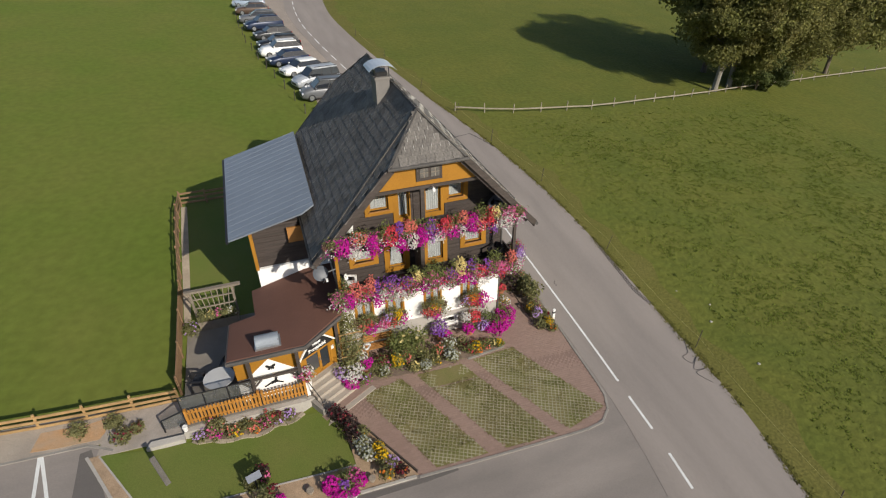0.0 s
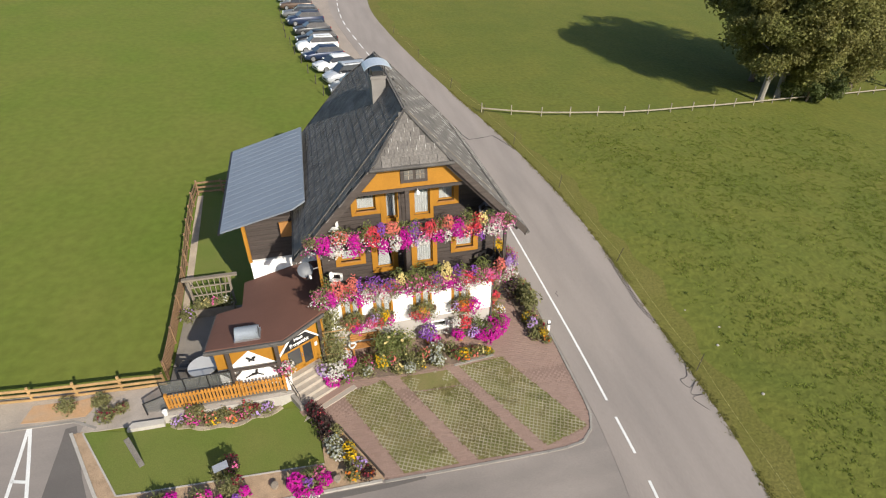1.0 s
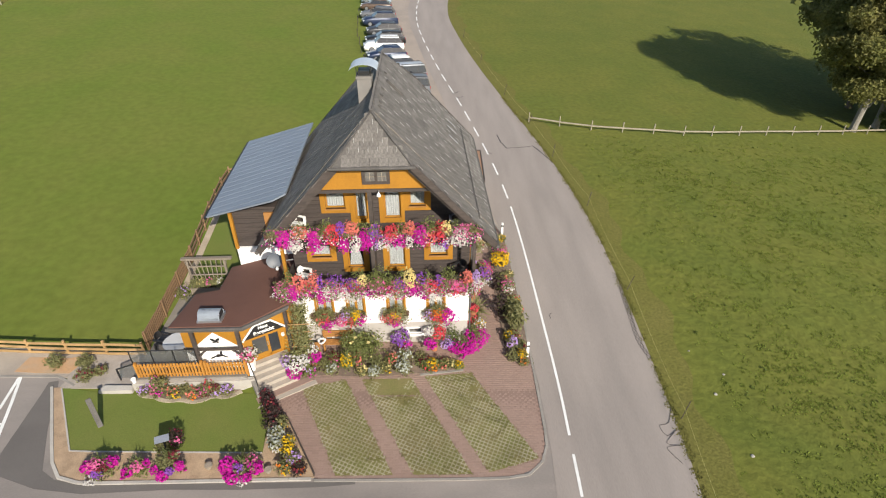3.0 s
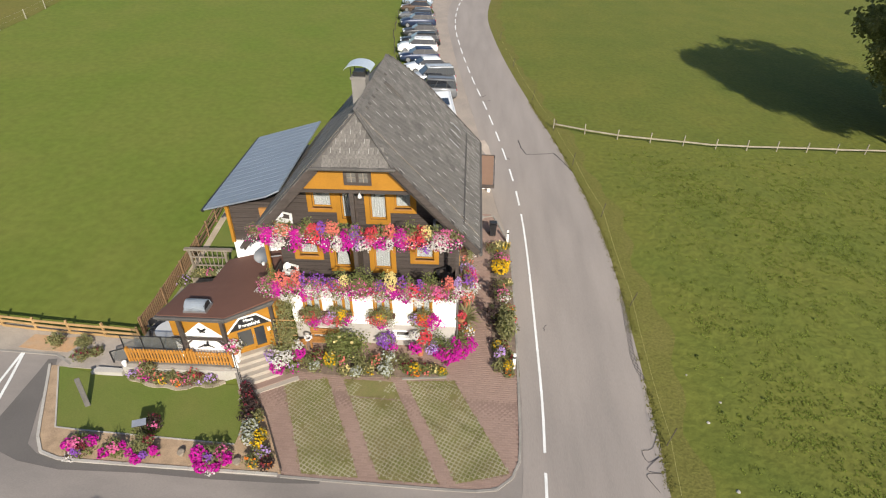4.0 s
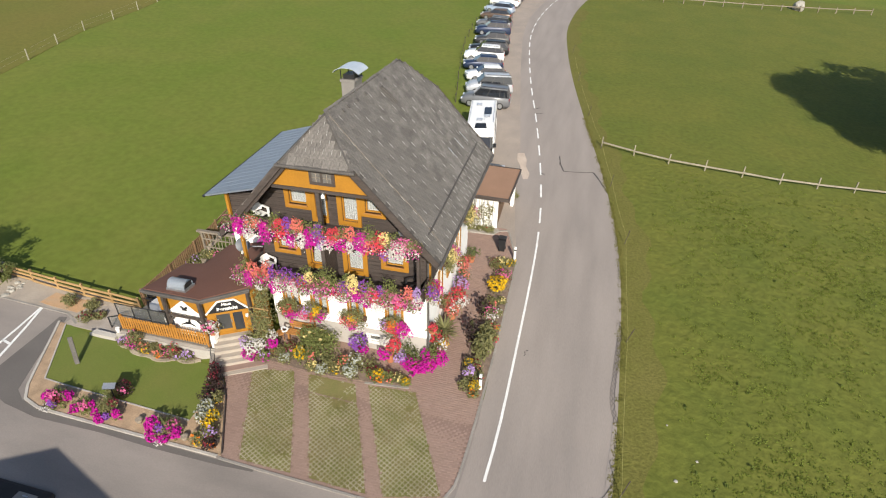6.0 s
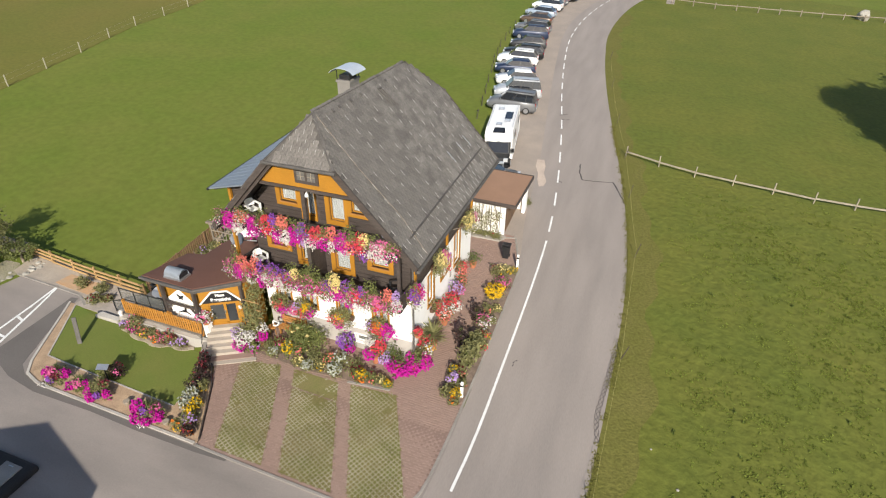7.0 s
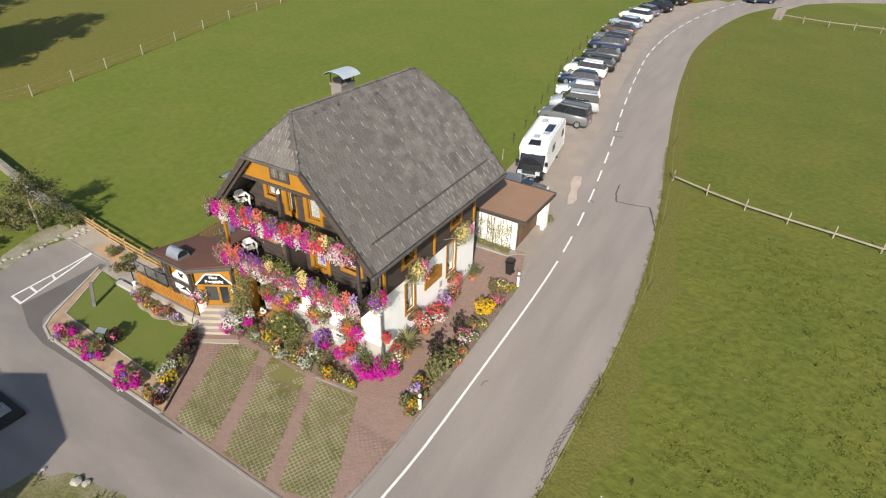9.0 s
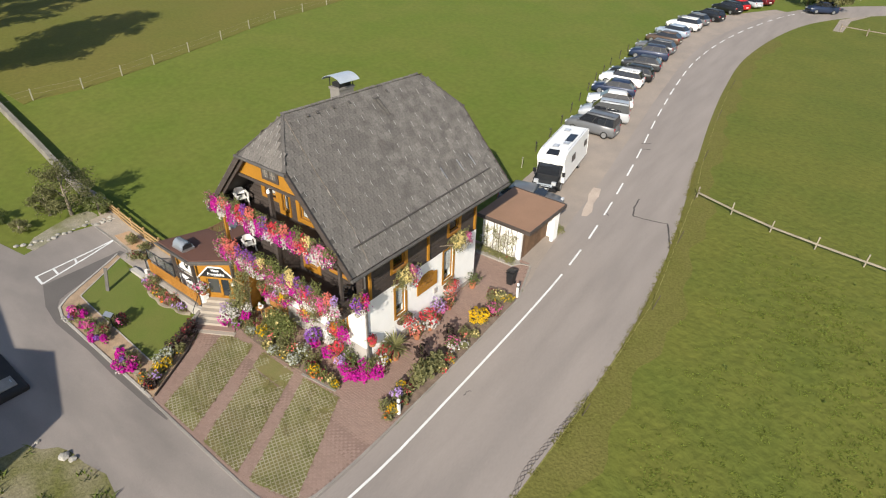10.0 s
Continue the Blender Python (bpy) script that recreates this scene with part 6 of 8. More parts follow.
for y, p in ((20.45, [("red", 0.1, 0.15, 0.26, 0.26, 150), ("white", 0.4, 0.2, 0.2, 0.2, 50)]), (24.1, [("salmon", -0.2, 0.2, 0.3, 0.3, 190), ("red", 0.4, 0.1, 0.24, 0.24, 120)])):
    flower_box(9.45, y, 1.75, 0.95, p, "window box of red flowers on the road side", "side boxes", along=(0, 1), out=(0.6, -0.25, 0.45), leaf=LEAF_B)


def potted(x, y, r, h, patches, label, group="", leaf=None, pot=TERRACOTTA, name="potted_flowers", category="potted plant", base=None, n=260, pot_h=0.34):
    """A round pot with a mound of flowers. patches: colour, dx, dy, dz, radius, count."""
    z = terrain(x, y) + 0.03 if base is None else base
    f = thing(name, (x, y, z), label, category, group)
    bm = bmesh.new()
    tube(bm, [(x, y, z), (x, y, z + pot_h * 0.85), (x, y, z + pot_h)], [0.14, 0.19, 0.21], 12)
    part("pot", bm, pot, f)
    greenery(f, (x, y, z + pot_h + h * 0.4), (r, r, h * 0.55), n, leaf or LEAF_A, 0.055)
    for colour, dx, dy, dz, pr, k in patches:
        clump(f, (x + dx * r, y + dy * r, z + pot_h + h * 0.4 + dz * h), (pr, pr, pr * 0.8), colour, k, 0.043, (0.25, -0.5, 0.7))
    return f


# pots round the house corner, by the wall and on the road side
potted(6.15, 17.6, 0.42, 0.75, [("purple", 0, -0.2, 0.1, 0.42, 300), ("magenta", 0.6, -0.6, -0.25, 0.24, 150), ("lavender", -0.3, -0.2, 0.2, 0.26, 90)], "pot of purple and magenta petunias by the wall", "house corner pots")
potted(7.68, 17.5, 0.45, 0.95, [("white", -0.5, -0.1, 0.32, 0.26, 190), ("lavender", -0.4, 0.0, 0.25, 0.2, 60), ("red", 0.45, 0.0, 0.2, 0.36, 260), ("magenta", -0.4, -0.6, -0.25, 0.30, 260)], "pot of red and magenta flowers at the house corner", "house corner pots", pot_h=0.5)
potted(8.45, 17.55, 0.48, 0.95, [("lavender", -0.4, -0.5, -0.3, 0.3, 150), ("purple", -0.1, -0.6, -0.35, 0.24, 60)], "pot of green and red flowers at the house corner", "house corner pots", pot_h=0.5, leaf=LEAF_C)
potted(8.85, 17.35, 0.46, 0.5, [("magenta", 0.1, -0.5, -0.6, 0.40, 380), ("magenta", -0.6, -0.3, -0.4, 0.3, 170), ("magenta", 0.9, -0.4, -0.7, 0.3, 200)], "pot of bright magenta petunias at the house corner", "house corner pots", pot_h=0.5, leaf=LEAF_C)
potted(9.55, 17.75, 0.46, 0.6, [("magenta", 0.0, -0.6, -0.6, 0.40, 400), ("magenta", 0.8, 0.3, -0.5, 0.36, 300), ("pink", 0.7, 0.9, -0.3, 0.26, 110), ("magenta", -0.5, -0.2, 0.0, 0.26, 150)], "tall pot of magenta petunias at the house corner", "house corner pots", pot_h=0.5)
potted(9.75, 18.4, 0.48, 0.9, [("white", 0.3, 0.0, 0.1, 0.32, 60), ("yellow", 0.4, 0.3, 0.0, 0.25, 40)], "leafy pot plant with small white flowers", "road side pots", leaf=LEAF_B)
potted(9.5, 18.95, 0.36, 1.1, [("red", 0.1, -0.3, -0.05, 0.32, 260), ("burgundy", 0.3, 0.2, -0.2, 0.26, 80)], "tall pot plant with crimson leaves below", "road side pots", leaf=LEAF_B)
potted(9.75, 21.0, 0.5, 0.85, [("salmon", -0.1, -0.2, 0.1, 0.42, 190), ("white", 0.2, -0.1, 0.2, 0.34, 90)], "pot of coral begonias on the road side", "road side pots", leaf=LEAF_B)
potted(9.85, 21.9, 0.5, 0.95, [("red", -0.1, 0.0, 0.15, 0.46, 260), ("white", 0.4, -0.3, -0.1, 0.34, 130)], "pot of scarlet and white begonias on the road side", "road side pots", leaf=LEAF_B)
potted(9.75, 22.7, 0.46, 1.05, [("lavender", 0.0, -0.1, 0.2, 0.42, 220), ("pink", 0.2, 0.2, 0.0, 0.34, 150)], "pot of dusky pink hydrangeas on the road side", "road side pots", leaf=LEAF_B)
potted(9.7, 23.7, 0.42, 0.8, [("salmon", 0.1, 0, 0.1, 0.3, 60)], "leafy dark pot plant on the road side", "road side pots", leaf=LEAF_C)
potted(9.7, 25.9, 0.42, 0.7, [], "dark leafy pot plant by the wall end", "road side pots", leaf=LEAF_C)
basket = potted(9.52, 18.12, 0.24, 0.35, [("red", 0.1, -0.1, 0.1, 0.22, 150), ("burgundy", -0.2, 0.2, 0.2, 0.2, 60)], "crimson-flowered basket hanging at the house corner", "", leaf=LEAF_B, name="hanging_basket", category="hanging basket", base=1.72, n=160, pot_h=0.18)
bm = bmesh.new()
tube(bm, [(WR - 0.02, 18.12, 2.3), (9.5, 18.12, 2.34), (9.52, 18.12, 2.28), (9.52, 18.12, 1.8)], 0.012, 5)
part("bracket", bm, BLACK, basket)
# flowers beside the entrance steps and on the pedestal
potted(1.6, 16.12, 0.48, 0.75, [("white", 0.1, -0.3, 0.05, 0.42, 260), ("magenta", 0.0, -0.7, -0.35, 0.36, 240), ("lavender", -0.7, 0.0, 0.1, 0.34, 170), ("white", 0.7, 0.0, 0.1, 0.3, 130)], "pot of white and magenta petunias beside the steps", "entrance flowers")
potted(2.3, 16.5, 0.34, 0.7, [("magenta", 0.2, -0.2, 0.0, 0.30, 230), ("white", -0.1, 0.5, 0.4, 0.26, 120)], "pot of magenta petunias beside the bench", "entrance flowers")
pedestal = thing("pedestal", (-0.18, 15.86, 0.6), "white plastered pedestal beside the steps", "pedestal")
bm = boxes((-0.33, -0.03, 15.71, 16.01, 0.4, 1.31), (-0.36, 0.0, 15.68, 16.04, 1.31, 1.36))
part("block", bm, WHITE, pedestal)
potted(-0.18, 15.86, 0.46, 0.65, [("white", 0.1, -0.1, 0.12, 0.36, 130), ("pink", -0.2, -0.2, 0.1, 0.34, 90)], "pot of pink and white geraniums on the pedestal", "entrance flowers", base=1.36, leaf=LEAF_B, pot_h=0.16)
# climbing shrub between porch and house, on its own lath frame
LEAF_F = material("pale_olive_leaves", (0.29, 0.29, 0.13), 0.6, 0.2, 3, 30, 0, island=0.35, through_light=0.45, spec=0.25)
shrub = thing("climbing_shrub", (1.55, 17.2, terrain(1.55, 17.2)), "tall olive-green shrub climbing beside the porch", "shrub")
for c, r, n in (((1.85, 16.7, 0.9), (0.62, 0.5, 0.8), 900), ((1.9, 16.75, 2.0), (0.58, 0.46, 0.8), 800), ((1.85, 17.15, 2.9), (0.46, 0.4, 0.6), 420), ((1.95, 17.2, 3.5), (0.36, 0.28, 0.4), 200)):
    greenery(shrub, (c[0], c[1] - 0.12, c[2]), r, int(n * 1.3), LEAF_F, 0.055, 0.45)
bm = bmesh.new()
for k in range(5):
    tube(bm, [(1.55 + 0.05 * k, 17.2, 0.1), (1.45 + 0.1 * k, 17.2, 1.5), (1.4 + 0.14 * k, 17.25, 3.1)], [0.03, 0.02, 0.01], 5)
part("stems", bm, GREYWOOD, shrub)
for k in range(5):
    part("lath", boxes((1.42, 2.35, 16.66, 16.69, 0.9 + 0.42 * k, 0.945 + 0.42 * k)), PALELARCH, shrub)
clump(shrub, (2.05, 16.95, 3.75), (0.3, 0.22, 0.25), "white", 150)
# palm-like pot plant on the road side corner
yucca = thing("yucca", (9.75, 19.35, terrain(9.75, 19.35)), "spiky green yucca in a pot", "potted plant")
bm = bmesh.new()
z = terrain(9.75, 19.35)
tube(bm, [(9.75, 19.35, z), (9.75, 19.35, z + 0.35)], [0.18, 0.24], 12)
part("pot", bm, TERRACOTTA, yucca)
verts, faces = [], []
for k in range(90):
    a, e = rng.uniform(0, math.tau), rng.uniform(-0.1, 1.25)
    base = Vector((9.75, 19.35, z + 0.45 + rng.uniform(0, 0.5)))
    d = Vector((math.cos(a) * math.cos(e), math.sin(a) * math.cos(e), math.sin(e)))
    s = d.cross(Vector((0, 0, 1))).normalized() * 0.035
    L = rng.uniform(0.6, 1.05)
    mid = base + d * L * 0.55
    tip = base + d * L - Vector((0, 0, 0.12 * L))
    i = len(verts)
    verts += [base - s * 0.6, base + s * 0.6, mid + s, mid - s, tip]
    faces += [(i, i + 1, i + 2), (i, i + 2, i + 3), (i + 3, i + 2, i + 4)]
part("spiky_leaves", soup("spiky_leaves", np.array([tuple(v) for v in verts]), np.array(faces), LEAF_B), None, yucca)


def bed_plant(x, y, r, h, colour=None, n=170, leaf=None, label="", leaf_n=230, name="bed_plant", lift=0.05, size=0.045, second=None, group="bed plants"):
    z = terrain(x, y) + lift
    f = thing(name, (x, y, z), label, "plant", group)
    greenery(f, (x, y, z + h * 0.45), (r, r, h * 0.55), int(leaf_n * 1.35), leaf or LEAF_A, 0.06)
    n = int(n * (0.75 if colour in ("silver", "yellow", "magenta") else 0.32 if colour in ("red", "orange") else 0.5))
    if colour:
        clump(f, (x, y, z + h * 0.62), (r * 0.85, r * 0.85, h * 0.42), colour, n, size, (0.2, -0.4, 0.8))
    if second:
        clump(f, (x + r * 0.3, y - r * 0.4, z + h * 0.4), (r * 0.7, r * 0.6, h * 0.35), second, max(14, n // 2), size, (0.2, -0.5, 0.7))
    return f


names = {None: "green leafy plant", "magenta": "magenta-flowered plant", "yellow": "yellow-flowered plant", "white": "white-flowered plant", "purple": "purple-flowered plant", "pink": "pink-flowered plant",
         "red": "red-flowered plant", "lavender": "lavender-coloured bushy plant", "orange": "orange-flowered plant", "silver": "silvery grey-leaved plant", "burgundy": "dark burgundy-leaved plant", "cream": "pale yellow-flowered plant", "salmon": "coral-flowered plant"}
front_plants = [
    (1.75, 16.25, 0.42, 0.7, "burgundy", 90, "purple"), (2.15, 16.05, 0.36, 0.6, "lavender", 70, "magenta"), (2.7, 16.35, 0.34, 0.6, None, 0, None), (3.1, 16.1, 0.3, 0.45, "silver", 150, None),
    (3.15, 16.6, 0.36, 0.65, "burgundy", 80, "pink"), (3.75, 16.35, 0.34, 0.75, "yellow", 190, None), (4.2, 16.5, 0.3, 0.6, "salmon", 60, "pink"), (4.45, 16.05, 0.3, 0.4, "cream", 110, None),
    (5.0, 16.0, 0.34, 0.42, "silver", 190, None), (5.05, 16.5, 0.34, 0.6, None, 0, None), (5.5, 16.2, 0.3, 0.45, "cream", 60, "yellow"), (5.75, 16.6, 0.32, 0.6, "salmon", 60, "burgundy"),
    (6.25, 16.15, 0.42, 0.55, "silver", 240, None), (6.35, 16.7, 0.42, 0.8, "silver", 110, None), (7.0, 16.75, 0.36, 0.6, None, 0, "burgundy"), (7.25, 16.35, 0.36, 0.6, "burgundy", 70, "red"),
    (7.55, 16.3, 0.3, 0.6, "yellow", 110, "orange"), (8.0, 16.4, 0.3, 0.5, "burgundy", 60, "salmon"), (8.4, 16.5, 0.28, 0.4, "cream", 50, None), (8.75, 16.4, 0.24, 0.3, "yellow", 90, None)]
for x, y, r, h, c, n, s in front_plants:
    bed_plant(x, y, r, h, c, n, LEAF_B if c in (None, "silver", "cream") else LEAF_A, names[c] + " in the front flower bed", second=s)
side_plants = [
    (11.75, 16.62, 0.26, 0.3, "orange", 60, None), (11.3, 16.95, 0.34, 0.45, None, 0, None), (11.72, 17.0, 0.3, 0.4, "yellow", 130, None), (11.36, 17.65, 0.32, 0.55, "lavender", 260, None), (11.75, 17.6, 0.3, 0.5, None, 0, "red"),
    (11.2, 18.1, 0.24, 0.55, "yellow", 70, None), (11.55, 18.15, 0.3, 0.5, "burgundy", 60, "salmon"), (12.0, 20.1, 0.26, 0.4, "cream", 40, "red"), (11.93, 20.8, 0.3, 0.45, "red", 110, "yellow"), (11.55, 21.5, 0.42, 0.8, "pink", 170, "white"),
    (11.92, 22.0, 0.26, 0.3, "white", 60, None), (11.5, 22.6, 0.34, 0.5, None, 0, "salmon"), (11.95, 22.9, 0.26, 0.35, "cream", 40, None), (11.55, 23.8, 0.62, 0.8, "yellow", 820, None), (11.7, 24.9, 0.52, 0.5, "pink", 190, "burgundy"),
    (11.5, 25.85, 0.42, 0.7, "cream", 90, "yellow"), (11.05, 25.8, 0.36, 0.6, "burgundy", 50, None), (11.95, 26.2, 0.3, 0.4, "yellow", 50, None)]
for x, y, r, h, c, n, s in side_plants:
    bed_plant(x, y, r, h, c, n, LEAF_B, names[c] + " in the roadside flower bed", second=s)
# tall dark dahlia and sunflower-like leaves in the roadside bed
for x, y, h, leaf, label in ((11.65, 18.8, 1.2, LEAF_B, "tall bushy sunflower plant with broad leaves"), (11.7, 19.4, 1.1, LEAF_B, "tall bushy plant with broad green leaves"), (10.98, 19.85, 1.4, LEAF_D, "tall dark-leaved dahlia"), (11.2, 21.75, 1.1, LEAF_D, "dark-leaved perennial"), (11.6, 20.1, 0.9, LEAF_B, "leafy perennial")):
    z = terrain(x, y)
    f = thing("tall_plant", (x, y, z), label + " in the roadside bed", "plant", "tall bed plants")
    bm = bmesh.new()
    for k in range(4):
        tube(bm, [(x, y, z), (x + 0.1 * math.cos(k * 1.6), y + 0.1 * math.sin(k * 1.6), z + h * 0.9)], [0.02, 0.01], 5)
    part("stem", bm, LEAF_C, f)
    p, d = ball_points(95 if leaf is LEAF_D else 230, (x, y, z + h * 0.55), (0.32, 0.4, h * 0.5) if leaf is LEAF_D else (0.45, 0.5, h * 0.5), 0.4, 0.35)
    part("foliage", leaves("foliage", p, d, 0.13, leaf), None, f)
# the big rounded shrub by the bench
f = thing("shrub", (4.35, 17.15, terrain(4.35, 17.15)), "round green shrub with a few pale roses", "shrub")
for c, r, n in (((4.35, 16.95, 0.85), (1.0, 0.62, 0.75), 1300), ((4.05, 16.95, 1.3), (0.62, 0.45, 0.55), 520), ((4.85, 17.0, 1.25), (0.6, 0.45, 0.55), 520)):
    greenery(f, c, r, n, LEAF_A, 0.065)
p, d = ball_points(26, (4.4, 16.85, 1.1), (0.9, 0.6, 0.7), 0.95, 0.1)
part("blossoms", blossoms("blossoms", p, d, 0.07, PETALS["cream"]), None, f, "pale yellow roses")
# bench, ring wreath
bench = thing("garden_bench", (3.2, 17.6, terrain(3.2, 17.6)), "honey-coloured wooden bench before the house wall", "bench")
bz = terrain(3.2, 17.6) + 0.02
for k in range(4):
    part("seat_slat", boxes((2.55, 3.95, 17.36 + k * 0.1, 17.44 + k * 0.1, bz + 0.42, bz + 0.45)), LARCH, bench)
for k in range(3):
    part("back_slat", boxes((2.55, 3.95, 17.80, 17.83, bz + 0.52 + k * 0.13, bz + 0.62 + k * 0.13)), LARCH, bench)
for x in (2.65, 3.85):
    part("leg", boxes((x - 0.04, x + 0.04, 17.38, 17.46, bz, bz + 0.42)), LARCH, bench)
    part("back_leg", boxes((x - 0.04, x + 0.04, 17.83, 17.89, bz, bz + 0.92)), LARCH, bench)
bm = bmesh.new()
tube(bm, [(2.62 + 0.15 * math.cos(a * 0.449), 17.2 + 0.05 * math.cos(a), bz + 0.85 + 0.15 * math.sin(a * 0.449)) for a in range(15)], 0.045, 6)
solo("wreath", bm, CURTAIN, "pale straw wreath hanging by the bench", "wreath")
side_table = thing("stool", (2.3, 17.3, bz), "small wooden stool beside the bench", "stool")
bm = bmesh.new()
tube(bm, [(2.3, 17.3, bz + 0.45), (2.3, 17.3, bz + 0.49)], 0.2, 14)
part("seat", bm, LARCH, side_table)
for k in range(3):
    a = k * 2.09
    bm = bmesh.new()
    tube(bm, [(2.3 + 0.1 * math.cos(a), 17.3 + 0.1 * math.sin(a), bz + 0.45), (2.3 + 0.17 * math.cos(a), 17.3 + 0.17 * math.sin(a), bz)], 0.018, 6)
    part("leg", bm, LARCH, side_table)
# porch bed
for x, y, r, h, c, n, s in [(-4.55, 14.75, 0.34, 0.45, "lavender", 110, None), (-4.05, 14.55, 0.36, 0.6, "pink", 70, "magenta"), (-3.75, 14.95, 0.36, 0.9, None, 0, "salmon"), (-3.3, 14.45, 0.36, 0.5, "salmon", 80, "yellow"), (-2.9, 14.8, 0.36, 0.6, None, 0, None),
                            (-2.55, 14.4, 0.34, 0.5, "salmon", 80, "orange"), (-2.1, 14.6, 0.36, 0.55, "pink", 90, "burgundy"), (-1.6, 14.6, 0.34, 0.6, "burgundy", 90, "lavender"), (-1.15, 14.75, 0.36, 0.55, "lavender", 170, None), (-1.9, 14.95, 0.3, 0.7, "red", 60, None), (-4.1, 15.0, 0.3, 1.0, "pink", 60, None)]:
    bed_plant(x * 0.97, 14.97 + (y - 14.7) * 0.4, r * 0.85, h * 0.9, c, n, LEAF_B, names[c] + " in the bed before the terrace", second=s)
# mounds of petunias spilling over the street kerb, with spiky leaves on top
def kerb_mound(x, y, r, h, clumps, label, spikes=26, lean=0.0):
    """clumps: colour, dx, dy, height, half width, half height, count."""
    z = terrain(x, y) + 0.05
    f = thing("kerb_plant", (x, y, z), label, "plant", "kerb plants")
    greenery(f, (x, y + 0.05, z + h * 0.5), (r * 0.8, r * 0.6, h * 0.55), int(900 * r), LEAF_B, 0.06, 0.35)
    greenery(f, (x, y - 0.1, z + h * 0.15), (r, r * 0.62, h * 0.3), int(450 * r), LEAF_A, 0.05, 0.3)
    for colour, dx, dy, up, w, t, n in clumps:
        clump(f, (x + dx, y + dy, z + up), (w, w * 0.85, t), colour, n, 0.042, (0.1, -0.5, 0.7))
    roots = np.stack([rng.normal(x + lean, 0.09, spikes), rng.normal(y + 0.12, 0.07, spikes), np.full(spikes, z + h * 0.7)], 1)
    part("spiky_leaves", blades("spiky_leaves", roots, 0.38, 0.16, LEAF_C, 0.016), None, f)


kerb_mound(-4.6, 11.42, 0.62, 0.5, [("magenta", -0.38, -0.05, 0.25, 0.26, 0.24, 210), ("pink", -0.05, -0.05, 0.4, 0.30, 0.2, 130), ("magenta", 0.42, 0.12, 0.3, 0.24, 0.22, 190), ("purple", 0.02, -0.3, 0.16, 0.18, 0.18, 110), ("white", -0.2, -0.46, 0.02, 0.22, 0.14, 90), ("burgundy", 0.2, -0.15, 0.35, 0.2, 0.14, 50)],
           "magenta and white petunia mound spilling over the kerb")
kerb_mound(-3.3, 11.42, 0.48, 0.45, [("magenta", -0.3, -0.22, 0.12, 0.22, 0.2, 150), ("pink", 0.05, -0.1, 0.3, 0.24, 0.16, 70), ("magenta", 0.3, 0.05, 0.25, 0.16, 0.16, 80)],
           "green plant with magenta petunias at the kerb", 10)
kerb_mound(-2.25, 11.5, 0.56, 0.75, [("magenta", -0.05, -0.48, 0.1, 0.2, 0.26, 190), ("magenta", -0.34, -0.3, 0.25, 0.16, 0.16, 80), ("magenta", 0.48, -0.12, 0.2, 0.2, 0.28, 170), ("purple", 0.18, -0.32, 0.2, 0.16, 0.16, 60), ("burgundy", 0.3, 0.1, 0.6, 0.2, 0.16, 40)],
           "tall green plant with trailing magenta petunias at the kerb", 14)
kerb_mound(0.5, 11.36, 0.78, 0.55, [("magenta", -0.5, -0.02, 0.3, 0.34, 0.3, 430), ("magenta", -0.3, -0.36, 0.1, 0.3, 0.24, 280), ("magenta", 0.48, -0.1, 0.25, 0.28, 0.26, 260), ("purple", -0.1, -0.18, 0.36, 0.2, 0.18, 110), ("pink", 0.3, 0.1, 0.45, 0.3, 0.14, 60), ("white", 0.08, -0.5, 0.0, 0.2, 0.12, 90), ("magenta", 0.18, -0.42, 0.1, 0.22, 0.18, 150)],
           "wide magenta petunia mound spilling over the kerb", 30, 0.1)
for x, y, r, h, c, n, s in [(0.62, 14.45, 0.3, 0.8, "burgundy", 60, None), (0.85, 14.1, 0.32, 0.8, "burgundy", 50, "salmon"), (1.05, 13.7, 0.34, 0.8, "burgundy", 50, None), (1.0, 13.2, 0.34, 0.6, "burgundy", 40, "cream"), (1.35, 13.3, 0.28, 0.5, None, 0, "yellow"),
                            (1.25, 12.75, 0.36, 0.5, "silver", 190, "white"), (1.2, 12.3, 0.34, 0.45, "silver", 170, "white"), (1.65, 12.4, 0.28, 0.5, "yellow", 120, None), (1.75, 11.95, 0.28, 0.5, "yellow", 130, None), (2.0, 11.6, 0.34, 0.5, "lavender", 130, None), (1.7, 11.3, 0.3, 0.5, "orange", 50, "yellow"), (2.25, 11.25, 0.3, 0.45, "burgundy", 70, "orange")]:
    bed_plant(x + (0.28 if y < 12.6 else 0.16 if y < 13.6 else 0.06), y, r, h, c, n, LEAF_B if c != "burgundy" else LEAF_D, names[c] + " in the bed beside the forecourt", second=s, group="forecourt bed plants")
for x, y, r, h, c in [(-8.8, 16.5, 0.36, 0.6, None), (-7.2, 15.85, 0.4, 0.45, "burgundy"), (-7.6, 16.6, 0.36, 0.45, None), (-6.75, 16.1, 0.3, 0.35, "burgundy")]:
    bed_plant(x, y, r, h, c, 60, LEAF_B, names[c] + " in the gravel bed by the fence", leaf_n=330, group="gravel bed plants")
# small lamp and rose bush on the lawn
bed_plant(-2.3, 12.5, 0.32, 0.8, "burgundy", 70, LEAF_D, "dark red-leaved bush on the lawn", second="pink", group="lawn bushes")
bed_plant(-2.72, 12.3, 0.28, 0.5, None, 0, LEAF_B, "small green bush on the lawn edge", group="lawn bushes")
z = terrain(-2.52, 12.14)
lamp = thing("solar_lamp", (-2.52, 12.14, z), "silver solar lamp panel on a dark stake", "garden lamp")
bm = bmesh.new()
